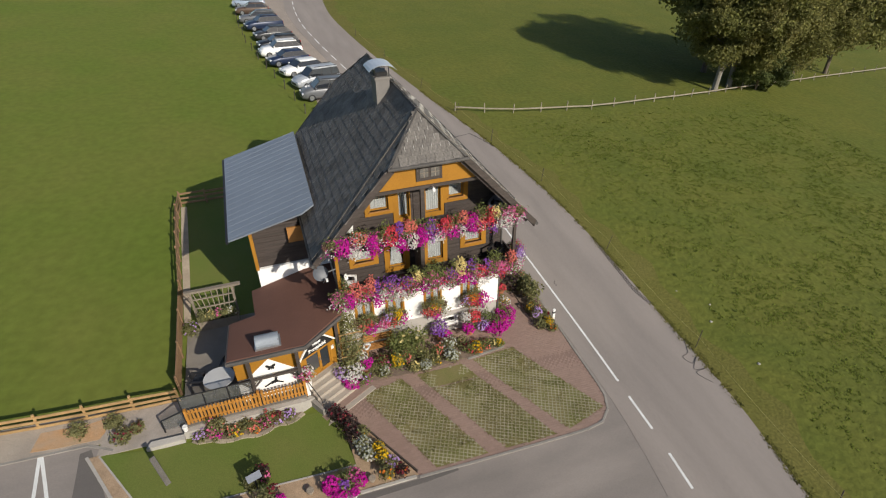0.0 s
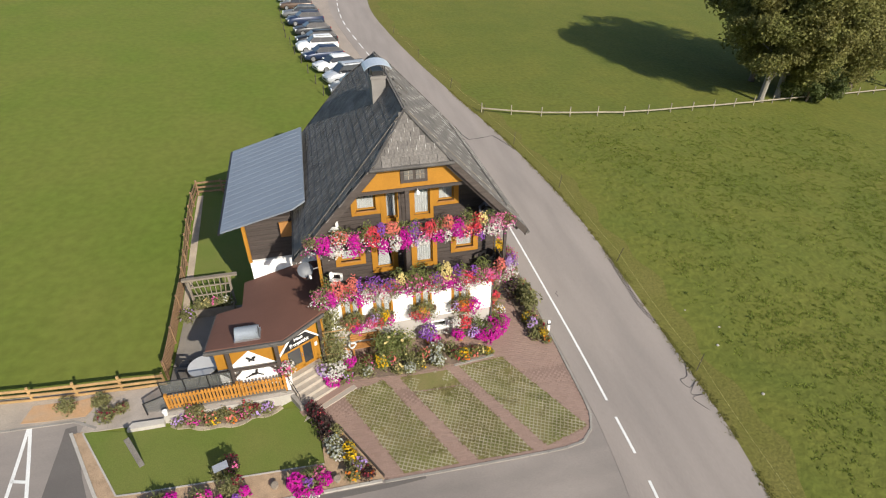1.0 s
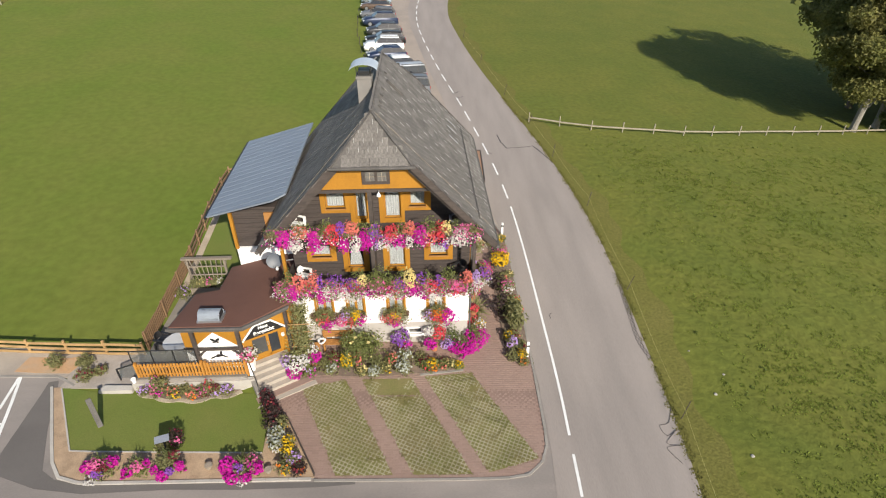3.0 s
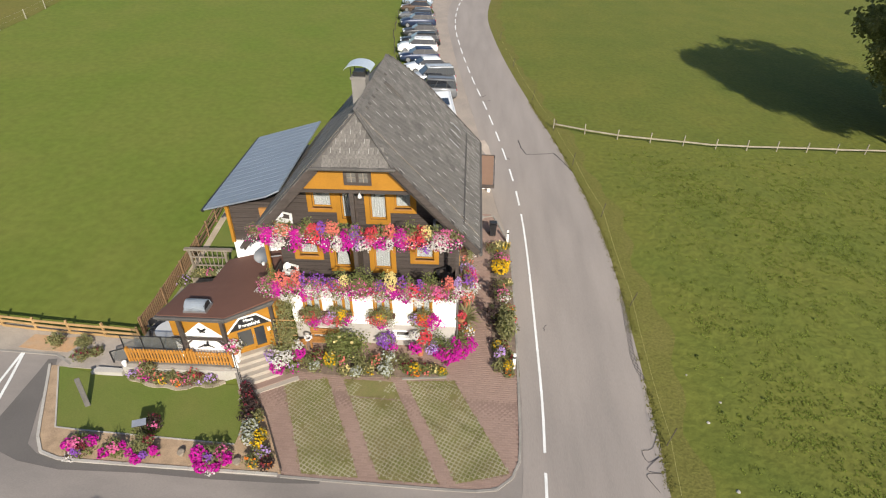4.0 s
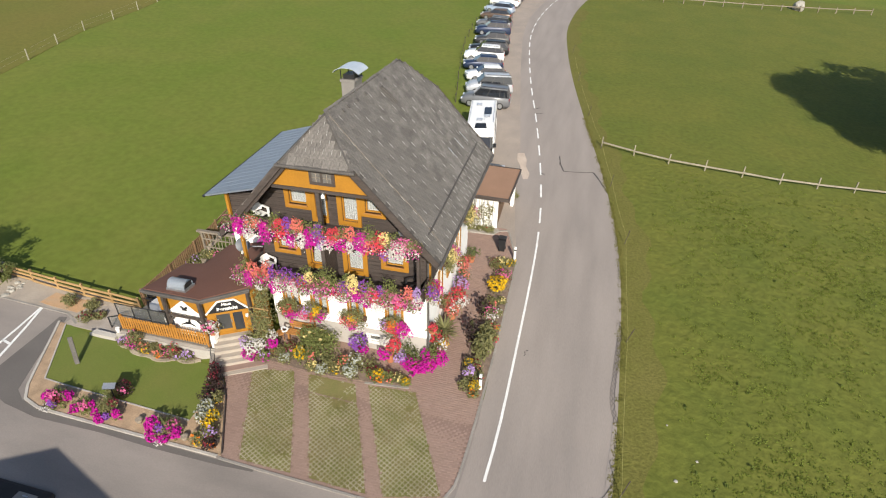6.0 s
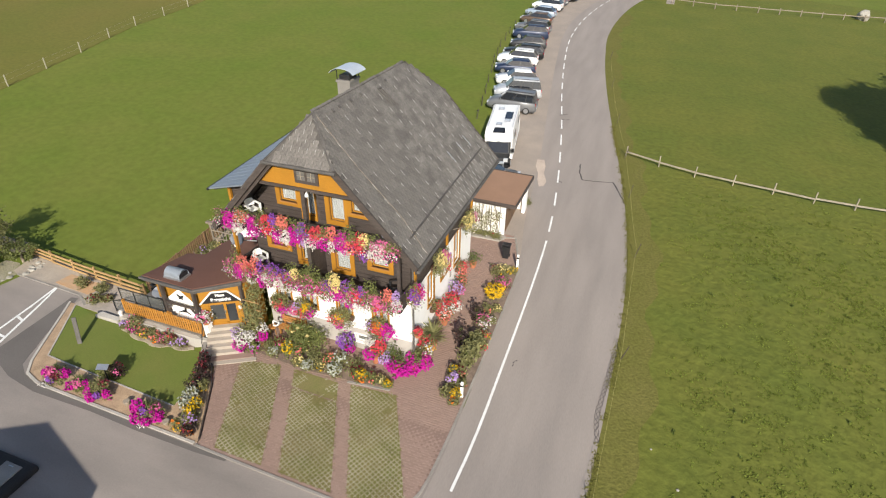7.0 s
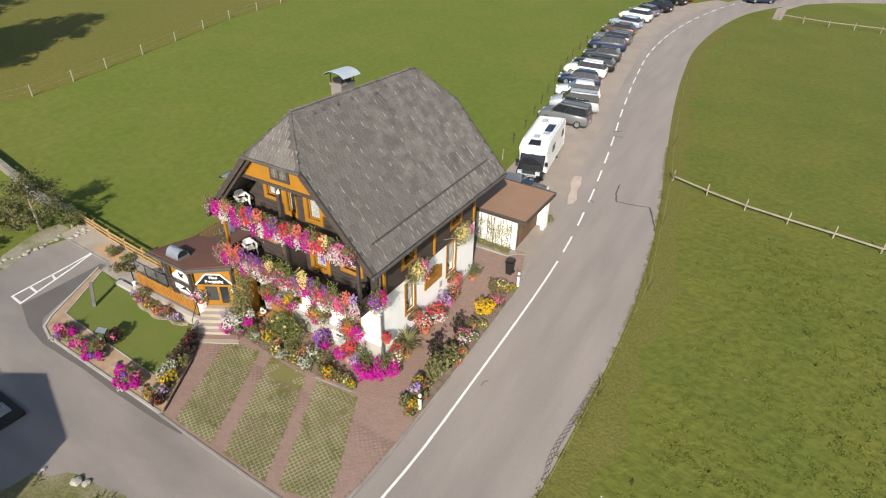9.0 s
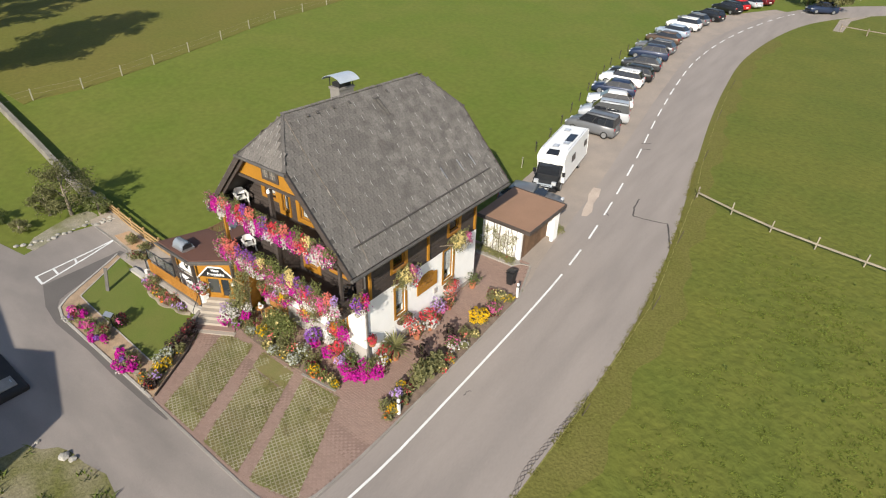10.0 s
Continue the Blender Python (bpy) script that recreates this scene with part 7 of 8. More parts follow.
tube(bm, [(-2.52, 12.14, z), (-2.52, 12.14, z + 0.82)], 0.025, 6)
part("stake", bm, BLACK, lamp)
bm = bmesh.new()
box(bm, -0.25, 0.25, -0.13, 0.13, 0, 0.03, Matrix.Translation((-2.52, 12.12, z + 0.84)) @ pose(0, 0, 0, 28, 0, 18))
part("panel", bm, ZINC, lamp)
bm = bmesh.new()
box(bm, -0.24, 0.24, -0.12, 0.12, -0.07, -0.002, Matrix.Translation((-2.52, 12.12, z + 0.84)) @ pose(0, 0, 0, 28, 0, 18))
part("housing", bm, BLACK, lamp)
# board standing in the lawn
plank_post = thing("garden_post", (-5.72, 13.35, terrain(-5.72, 13.35)), "flat grey wooden post standing in the lawn", "post")
z = terrain(-5.72, 13.35)
bm = bmesh.new()
box(bm, -0.095, 0.095, -0.025, 0.025, -0.1, 1.30, Matrix.Translation((-5.52, 13.35, z)) @ pose(0, 0, 0, -15, -12, 0) @ pose(0, 0, 0, 0, 0, 35))
bevel(bm, 0.01)
part("board", bm, material("dark_weathered_board", (0.13, 0.12, 0.11), 0.85, 0.3, 2, 25, 0.3), plank_post)
# pale clay pots
for x, y in ((-0.77, 11.44), (1.42, 11.25)):
    z = terrain(x, y) + 0.05
    bm = bmesh.new()
    tube(bm, [(x, y, z), (x, y, z + 0.12), (x, y, z + 0.2), (x, y, z + 0.21), (x, y, z + 0.1)], [0.08, 0.13, 0.14, 0.11, 0.09], 14)
    solo("clay_pot", bm, GREYWOOD, "small weathered empty clay pot in the mulch", "pot", "clay pots")
z = 0.88
bm = bmesh.new()
tube(bm, [(-4.93, 15.3, z), (-4.93, 15.3, z + 0.22), (-4.93, 15.3, z + 0.24), (-4.93, 15.3, z + 0.12)], [0.07, 0.105, 0.09, 0.08], 14)
solo("white_pot", bm, WHITEPL, "small empty white pot on the terrace kerb", "pot")
# climbing rose and flowers at the shed
f = thing("climbing_rose", (9.65, 29.4, terrain(9.65, 29.4)), "thin climbing rose with white blossoms on the shed wall", "climbing plant")
bm = bmesh.new()
zs = terrain(9.65, 29.4)
for k in range(9):
    x = 8.75 + k * 0.17
    pts = [(x, 29.42, zs)]
    for j in range(5):
        pts.append((pts[-1][0] + rng.uniform(-0.16, 0.16), 29.44 + rng.uniform(-0.03, 0.03), pts[-1][2] + rng.uniform(0.3, 0.5)))
    tube(bm, pts, 0.014, 4)
part("stems", bm, GREYWOOD, f)
for x, z in ((8.15, 1.6), (8.3, 2.3), (8.5, 1.1), (8.85, 1.9), (9.1, 1.3), (9.9, 1.7), (10.0, 1.0), (9.6, 2.2), (9.35, 1.8), (8.8, 2.4), (10.1, 2.3)):
    greenery(f, (x, 29.4, z), (0.36, 0.08, 0.44), 110, LEAF_B, 0.05)
    clump(f, (x, 29.38, z), (0.34, 0.08, 0.4), "white", 26, 0.035)
for x, c in ((7.95, None), (8.25, "white"), (8.6, "cream"), (9.1, None), (9.5, "white"), (9.95, "red"), (10.2, None)):
    bed_plant(x, 29.1, 0.28, 0.32, c, 14, LEAF_B, names[c] + " in the shed bed", leaf_n=160, lift=0.1, group="shed bed plants")
bed_plant(10.75, 33.8, 0.6, 0.3, None, 0, LEAF_B, "weedy grass tuft behind the shed", leaf_n=420, group="weeds")
# planter with flowers before the trellis
planter = thing("planter", (-3.6, 21.3, TERRACE), "weathered wooden planter before the trellis", "planter")
part("box", boxes((-4.45, -2.75, 21.12, 21.16, TERRACE - 0.02, 1.4), (-4.45, -2.75, 21.44, 21.48, TERRACE - 0.02, 1.4), (-4.49, -4.45, 21.12, 21.48, TERRACE - 0.02, 1.4), (-2.75, -2.71, 21.12, 21.48, TERRACE - 0.02, 1.4)), GREYWOOD, planter)
part("soil", boxes((-4.45, -2.75, 21.16, 21.44, 1.2, 1.34)), SOIL, planter)
for x, c in ((-4.3, None), (-3.95, "cream"), (-3.6, "pink"), (-3.25, None), (-2.95, "white")):
    bed_plant(x, 21.3, 0.26, 0.5, c, 60, LEAF_B, names[c] + " in the planter", lift=1.34 - terrain(x, 21.3), group="trellis plants")
bed_plant(-4.85, 20.95, 0.4, 0.7, "lavender", 60, LEAF_B, "greyish bush by the terrace fence", group="trellis plants")

# ---- vehicles ----
TYRE = material("tyre_rubber", (0.018, 0.018, 0.018), 0.85, 0.1, 6, 40, 0.1)
RIM = material("alloy_rim", (0.45, 0.46, 0.48), 0.35, 0.1, 4, 30, 0.02, metal=0.8)
LAMP_RED = material("red_lamp", (0.35, 0.01, 0.012), 0.2, 0.1, 6, 30, 0)
LAMP_CLEAR = material("clear_lamp", (0.70, 0.72, 0.75), 0.15, 0.05, 6, 30, 0, metal=0.3)
CARGLASS = glass_material("car_glass", (0.018, 0.02, 0.024), 0.04)


def car_paint(name, colour, metal=0.3):
    m = material(name, colour, 0.34, 0.03, 2, 60, 0, metal=metal * 0.5, spec=0.45)
    m.node_tree.nodes["Principled BSDF"].inputs["Coat Weight"].default_value = 0.15
    return m


PAINTS = {k: car_paint(k + "_car_paint", c, m) for k, (c, m) in {
    "white": ((0.80, 0.80, 0.79), 0.0), "silver": ((0.48, 0.50, 0.53), 0.5), "grey": ((0.15, 0.155, 0.165), 0.4), "dark grey": ((0.045, 0.047, 0.052), 0.3), "black": ((0.013, 0.014, 0.016), 0.1), "navy": ((0.020, 0.032, 0.070), 0.3),
    "red": ((0.42, 0.012, 0.012), 0.1), "brown": ((0.11, 0.075, 0.055), 0.4), "pale blue": ((0.35, 0.42, 0.52), 0.5), "maroon": ((0.10, 0.012, 0.016), 0.2)}.items()}


def loft(bm, rings, close=True):
    vs = [[bm.verts.new(p) for p in r] for r in rings]
    for r0, r1 in zip(vs, vs[1:]):
        for i in range(len(r0)):
            j = (i + 1) % len(r0)
            bm.faces.new((r0[i], r0[j], r1[j], r1[i]))
    if close:
        bm.faces.new(vs[0][::-1])
        bm.faces.new(vs[-1])


def wheel(owner, x, y, r=0.32, w=0.2):
    bm = bmesh.new()
    tube(bm, [(x, y - w / 2, r), (x, y - w / 2 + 0.03, r), (x, y + w / 2 - 0.03, r), (x, y + w / 2, r)], [r - 0.03, r, r, r - 0.03], 18)
    t = part("wheel", bm, TYRE, owner, here=True)
    s = 1 if y > 0 else -1
    bm = bmesh.new()
    tube(bm, [(x, y + s * (w / 2 - 0.01), r), (x, y + s * (w / 2 + 0.012), r)], r * 0.66, 14)
    part("rim", bm, RIM, t)


def car(kind, colour, label, group="parked cars"):
    """A car about its own middle on the ground, its nose towards -x."""
    c = thing("car", (0, 0, 0), label, "car", group)
    paint = PAINTS[colour]
    L, W, belt, top, hood, ws, wst, rst, rs = {
        "hatch": (4.25, 1.76, 0.94, 1.48, 0.86, -1.0, -0.25, 1.35, 1.98), "wagon": (4.6, 1.80, 0.95, 1.50, 0.88, -1.05, -0.25, 1.75, 2.20),
        "suv": (4.45, 1.84, 1.06, 1.66, 1.0, -1.0, -0.3, 1.60, 2.12), "van": (4.45, 1.82, 1.08, 1.84, 1.0, -1.15, -0.45, 1.95, 2.16)}[kind]
    h = L / 2
    hw = W / 2

    def ring(x, k, z0, z1):
        return [(x, -hw * k * 0.9, z0), (x, -hw * k, z0 + 0.22), (x, -hw * k, z1 - 0.14), (x, -hw * k * 0.9, z1), (x, hw * k * 0.9, z1), (x, hw * k, z1 - 0.14), (x, hw * k, z0 + 0.22), (x, hw * k * 0.9, z0)]

    bm = bmesh.new()
    loft(bm, [ring(-h, 0.80, 0.34, 0.62), ring(-h + 0.10, 0.92, 0.24, 0.70), ring(-h + 0.45, 0.99, 0.20, hood - 0.04), ring(ws, 1.0, 0.20, belt), ring(0.6, 1.0, 0.20, belt + 0.02),
              ring(rs - 0.05, 0.99, 0.22, belt + 0.04), ring(h - 0.06, 0.95, 0.28, belt - 0.06), ring(h, 0.88, 0.36, belt - 0.2)])
    body = part("body", bm, paint, c, colour + " painted body", here=True, smooth=True)
    kb, kt = 0.93, 0.76
    lowr = [(ws, -hw * kb), (ws, hw * kb), (rs, hw * kb), (rs, -hw * kb)]
    topr = [(wst, -hw * kt), (wst, hw * kt), (rst, hw * kt), (rst, -hw * kt)]
    bm = bmesh.new()
    loft(bm, [[(x, y, belt - 0.02) for x, y in lowr], [(x, y, top - 0.05) for x, y in topr]])
    part("cabin", bm, BLACK, c, "black window pillars", here=True)
    bm = bmesh.new()
    lip = 0.13
    brim = [(x + (lx - x) * lip, y + (ly - y) * lip) for (x, y), (lx, ly) in zip(topr, lowr)]
    loft(bm, [[(x, y * 1.01, top - 0.05 - (top - belt) * lip * 0.8) for x, y in brim], [(x, y * 1.02, top - 0.045) for x, y in topr], [(x * 0.96 + 0.03, y * 0.90, top) for x, y in topr]])
    part("car_roof", bm, BLACK if "dark roof" in label else paint, c, here=True, smooth=True)

    def on_side(i, u, v):
        """A place on cabin face i: u along, v up."""
        a, b = Vector((*lowr[i], belt)), Vector((*lowr[(i + 1) % 4], belt))
        d, e = Vector((*topr[i], top - 0.05)), Vector((*topr[(i + 1) % 4], top - 0.05))
        return (a.lerp(b, u)).lerp(d.lerp(e, u), v)

    spans = [(0, 0.05, 0.95, "windscreen"), (2, 0.06, 0.94, "rear_window")]
    for i in (1, 3):
        cuts = (0.03, 0.38, 0.40, 0.72, 0.74, 0.96) if kind != "hatch" else (0.03, 0.47, 0.49, 0.94)
        if i == 3:
            cuts = tuple(1 - q for q in reversed(cuts))
        spans += [(i, cuts[k], cuts[k + 1], "side_window") for k in range(0, len(cuts), 2)]
    for i, u0, u1, what in spans:
        bm = bmesh.new()
        q = [on_side(i, u, v) for u, v in ((u0, 0.05), (u1, 0.05), (u1, 0.86), (u0, 0.86))]
        n = (q[1] - q[0]).cross(q[3] - q[0]).normalized()
        mid = sum(q, Vector()) / 4
        if n.dot(Vector((mid.x - 0.6, mid.y, 0.4))) < 0:
            n = -n
        loft(bm, [[p - n * 0.01 for p in q], [p + n * 0.012 for p in q]])
        part(what, bm, CARGLASS, c, here=True)
    for y in (-hw + 0.10, hw - 0.10):
        wheel(c, -h + 0.85, y)
        wheel(c, h - 0.82, y)
    for s in (-1, 1):
        part("headlight", boxes((-h + 0.03, -h + 0.26, s * hw * 0.68 - 0.17, s * hw * 0.68 + 0.17, 0.60, 0.74)), LAMP_CLEAR, c, here=True)
        part("tail_light", boxes((h - 0.12, h - 0.01, s * hw * 0.80 - 0.10, s * hw * 0.80 + 0.10, belt - 0.30, belt - 0.06)), LAMP_RED, c, here=True)
        part("mirror", boxes((ws + 0.12, ws + 0.24, s * (hw + 0.08) - 0.09, s * (hw + 0.08) + 0.09, belt, belt + 0.14)), paint, c, here=True)
        if kind in ("wagon", "van", "suv"):
            part("roof_rail", boxes((wst + 0.1, rst - 0.05, s * hw * 0.66 - 0.02, s * hw * 0.66 + 0.02, top, top + 0.04)), BLACK, c, here=True)
    part("bumper", boxes((h - 0.02, h + 0.04, -hw * 0.85, hw * 0.85, 0.34, 0.56)), BLACK if kind == "suv" else paint, c, here=True)
    part("grille", boxes((-h - 0.01, -h + 0.06, -0.42, 0.42, 0.42, 0.58)), BLACK, c, here=True)
    part("plate", boxes((h + 0.04, h + 0.05, -0.26, 0.26, 0.50, 0.61)), WHITEPL, c, here=True)
    return c


def park(c, x, y, yaw, nose=False):
    z = terrain(x, y) + 0.012
    gx = (terrain(x + 1, y) - terrain(x - 1, y)) / 2
    c.matrix_basis = pose(x, y, z, 0, -math.degrees(math.atan(gx)), yaw)


row = [
    ("van", "grey", 5.97, 49.32, 4, "grey compact people carrier with roof rails"), ("van", "silver", 5.64, 52.52, 18, "silver people carrier"), ("hatch", "white", 4.76, 55.92, 20, "white hatchback"),
    ("hatch", "navy", 3.77, 59.24, 14, "dark blue hatchback"), ("suv", "white", 3.34, 62.21, 8, "white crossover with black bumpers"), ("wagon", "black", 3.39, 64.76, 8, "black estate car"),
    ("hatch", "dark grey", 3.09, 68.53, 10, "dark grey hatchback"), ("suv", "navy", 2.4, 72.68, 12, "dark blue off-roader"), ("wagon", "grey", 2.03, 75.92, 0, "grey estate car"), ("hatch", "brown", 1.55, 80.19, 0, "brown hatchback"),
    ("hatch", "pale blue", 1.32, 84.21, -5, "pale blue hatchback"), ("suv", "white", 1.43, 88.5, -5, "white off-roader"), ("hatch", "grey", 1.6, 92.48, -14, "grey hatchback"), ("wagon", "black", 2.45, 96.43, -18, "black estate car"),
    ("suv", "black", 3.44, 102.83, -25, "black off-roader"), ("hatch", "red", 3.93, 105.94, -28, "red hatchback"), ("hatch", "silver", 5.06, 109.17, -30, "silver hatchback"), ("hatch", "maroon", 6.04, 112.39, -32, "dark red hatchback")]
for kind, colour, x, y, yaw, label in row:
    park(car(kind, colour, label + " parked on the gravel strip", "cars in a row"), x, y, yaw)
park(car("hatch", "grey", "dark grey car parked behind the shed", "single cars"), 7.95, 35.41, 190)
# made-up low block for a dark car-like shape in the neighbouring house's shade
shaft = thing("cellar_shaft", (-2.5, 7.3, terrain(-2.5, 7.3)), "low dark block with a grey plate, stand-in for a car-like shape in the shade", "cellar shaft")
zs = terrain(-2.5, 7.3)
BLOCK_DARK = material("plain_dark_block", (0.03, 0.027, 0.026), 0.8, 0.3, 2, 30, 0.2)
bm = boxes((-4.7, -1.35, 6.35, 8.0, zs - 0.1, zs + 0.22))
bevel(bm, 0.12, 3)
part("surround", bm, BLOCK_DARK, shaft)
bm = boxes((-2.55, -1.75, 6.85, 7.7, zs + 0.20, zs + 0.27))
bevel(bm, 0.015)
part("lid", bm, KERB, shaft)
part("handle", boxes((-2.25, -2.05, 7.56, 7.6, zs + 0.27, zs + 0.30)), ZINC, shaft)
park(car("suv", "navy", "dark car parked by the far bend", "single cars"), 14.96, 112.07, 40)

# motorhome: nose towards -x of its own, turned to face down the strip
mh = thing("motorhome", (0, 0, 0), "white semi-integrated motorhome with a black cab", "motorhome")
bm = bmesh.new()
prof = [(1.35, 0.48), (7.3, 0.55), (7.4, 1.2), (7.35, 2.72), (7.2, 2.86), (2.1, 2.86), (1.35, 2.66), (1.18, 2.36), (1.28, 2.08), (1.35, 1.6)]
loft(bm, [[(x, -1.10, z) for x, z in prof], [(x, -1.13, z) for x, z in prof], [(x, 1.13, z) for x, z in prof], [(x, 1.10, z) for x, z in prof]])
part("body", bm, PAINTS["white"], mh, "white living cabin", here=True)
bm = bmesh.new()
prof = [(0.05, 0.35), (0.0, 0.75), (0.22, 1.05), (0.78, 1.20), (1.36, 2.08), (1.55, 2.08), (1.55, 0.35)]
loft(bm, [[(x, -0.86, z) for x, z in prof], [(x, -1.0, z) for x, z in prof], [(x, 1.0, z) for x, z in prof], [(x, 0.86, z) for x, z in prof]])
part("cab", bm, PAINTS["black"], mh, "black van cab", here=True)
bm = bmesh.new()
q = [Vector(p) for p in ((0.81, -0.84, 1.25), (0.81, 0.84, 1.25), (1.30, 0.78, 2.0), (1.30, -0.78, 2.0))]
n = Vector((-0.83, 0, 0.55))
loft(bm, [[p + n * 0.005 for p in q], [p + n * 0.02 for p in q]])
part("windscreen", bm, CARGLASS, mh, here=True)
for s in (-1, 1):
    part("headlight", boxes((0.02, 0.25, s * 0.72 - 0.17, s * 0.72 + 0.17, 0.82, 1.06)), LAMP_CLEAR, mh, here=True)
    part("mirror", boxes((0.85, 1.0, s * 1.18 - 0.11, s * 1.18 + 0.11, 1.28, 1.58)), BLACK, mh, here=True)
    wheel(mh, 0.95, s * 0.92, 0.34, 0.22)
    wheel(mh, 5.4, s * 0.98, 0.34, 0.22)
    part("side_window", boxes((3.0, 3.9, s * 1.135 - 0.012, s * 1.135 + 0.012, 1.55, 2.1)), CARGLASS, mh, here=True)
    part("side_window", boxes((6.2, 6.9, s * 1.135 - 0.012, s * 1.135 + 0.012, 1.6, 2.1)), CARGLASS, mh, here=True)
part("grille", boxes((-0.03, 0.06, -0.62, 0.62, 0.66, 0.84)), PALEZINC, mh, here=True)
part("grille_bar", boxes((-0.045, -0.03, -0.5, 0.5, 0.73, 0.77)), BLACK, mh, here=True)
part("dashboard", boxes((0.99, 1.13, -0.6, 0.5, 1.47, 1.50)), WHITEPL, mh, here=True)
for s in (-1, 1):
    part("sun_visor", boxes((1.262, 1.30, s * 0.40 - 0.3, s * 0.40 + 0.3, 1.97, 2.03)), WHITEPL, mh, here=True)
part("bumper", boxes((-0.06, 0.1, -0.95, 0.95, 0.34, 0.55)), BLACK, mh, here=True)
part("plate", boxes((-0.075, -0.06, -0.26, 0.26, 0.42, 0.53)), WHITEPL, mh, here=True)
bm = bmesh.new()
q = [Vector(p) for p in ((1.42, -0.5, 2.69), (1.42, 0.5, 2.69), (2.05, 0.42, 2.855), (2.05, -0.42, 2.855))]
loft(bm, [q, [p + Vector((-0.004, 0, 0.03)) for p in q]])
part("skylight", bm, CARGLASS, mh, here=True)
part("solar_panel", boxes((3.95, 5.45, -0.78, -0.16, 2.87, 2.91)), CARGLASS, mh, here=True)
for x, y in ((2.75, 0.15), (6.1, 0.35), (3.55, -0.45)):
    bm = boxes((x - 0.26, x + 0.26, y - 0.24, y + 0.24, 2.86, 2.95))
    bevel(bm, 0.03)
    hatch = part("roof_hatch", bm, ZINC, mh, here=True)
    part("hatch_pane", boxes((x - 0.18, x + 0.18, y - 0.16, y + 0.16, 2.95, 2.958)), LAMP_CLEAR, hatch)
bm = bmesh.new()
tube(bm, [(2.8, -0.5, 2.86), (2.8, -0.5, 2.98), (2.8, -0.5, 3.02)], [0.22, 0.24, 0.10], 14)
part("aerial_dome", bm, PAINTS["white"], mh, here=True)
for s in (-1, 1):
    bm = bmesh.new()
    tube(bm, [(2.2, s * 1.0, 2.86), (2.3, s * 1.0, 2.93), (7.0, s * 1.0, 2.93), (7.1, s * 1.0, 2.86)], 0.018, 5)
    part("roof_rail", bm, ZINC, mh, here=True)
mh.matrix_basis = pose(7.84, 37.5, terrain(7.84, 37.5), -2.5, -4.0, 98) @ Matrix.Scale(0.91, 4)

# wheelie bin and roadside marker posts
BX, BY = 11.2, 27.5
z = terrain(BX, BY) + 0.02
bin_ = thing("wheelie_bin", (BX, BY, z), "black plastic wheelie bin on the drive", "bin")
bm = bmesh.new()
loft(bm, [[(BX + sx * w, BY + sy * d, z + h) for sx, sy in ((-1, -1), (1, -1), (1, 1), (-1, 1))] for w, d, h in ((0.16, 0.18, 0.05), (0.20, 0.23, 0.78), (0.225, 0.255, 0.79), (0.225, 0.255, 0.84))])
part("body", bm, BLACK, bin_)
bm = bmesh.new()
box(bm, -0.23, 0.23, -0.5, 0.0, -0.02, 0.03, Matrix.Translation((BX, BY + 0.25, z + 0.87)) @ pose(0, 0, 0, -9, 0, 0))
bevel(bm, 0.02)
part("lid", bm, BLACK, bin_)
part("handle", boxes((BX - 0.2, BX + 0.2, BY + 0.27, BY + 0.30, z + 0.80, z + 0.83)), BLACK, bin_)
for dx in (-0.17, 0.17):
    bm = bmesh.new()
    tube(bm, [(BX + dx - 0.025, BY + 0.2, z + 0.09), (BX + dx + 0.025, BY + 0.2, z + 0.09)], 0.09, 12)
    part("wheel", bm, TYRE, bin_)
for x, y in ((11.98, 17.05), (12.06, 26.77)):
    z = terrain(x, y)
    p = thing("marker_post", (x, y, z), "white roadside marker post with a dark band", "marker post", "marker posts")
    bm = boxes((x - 0.06, x + 0.06, y - 0.045, y + 0.045, z - 0.1, z + 0.92))
    part("shaft", bm, WHITEPL, p)
    part("dark_band", boxes((x - 0.063, x + 0.063, y - 0.048, y + 0.048, z + 0.68, z + 0.78)), BLACK, p)

# ---- trees, bushes, meadow ----
BARK = material("bark", (0.16, 0.13, 0.10), 0.9, 0.35, 2, 20, 0.6, stretch=(4, 4, 0.7))
PALEBARK = material("pale_bark", (0.25, 0.23, 0.20), 0.9, 0.3, 2, 20, 0.5, stretch=(4, 4, 0.7))
TREE_LEAF = material("tree_leaves", (0.178, 0.186, 0.056), 0.6, 0.2, 0.4, 10, 0, island=0.35, through_light=0.42, tint=(0.215, 0.200, 0.070), spec=0.2)


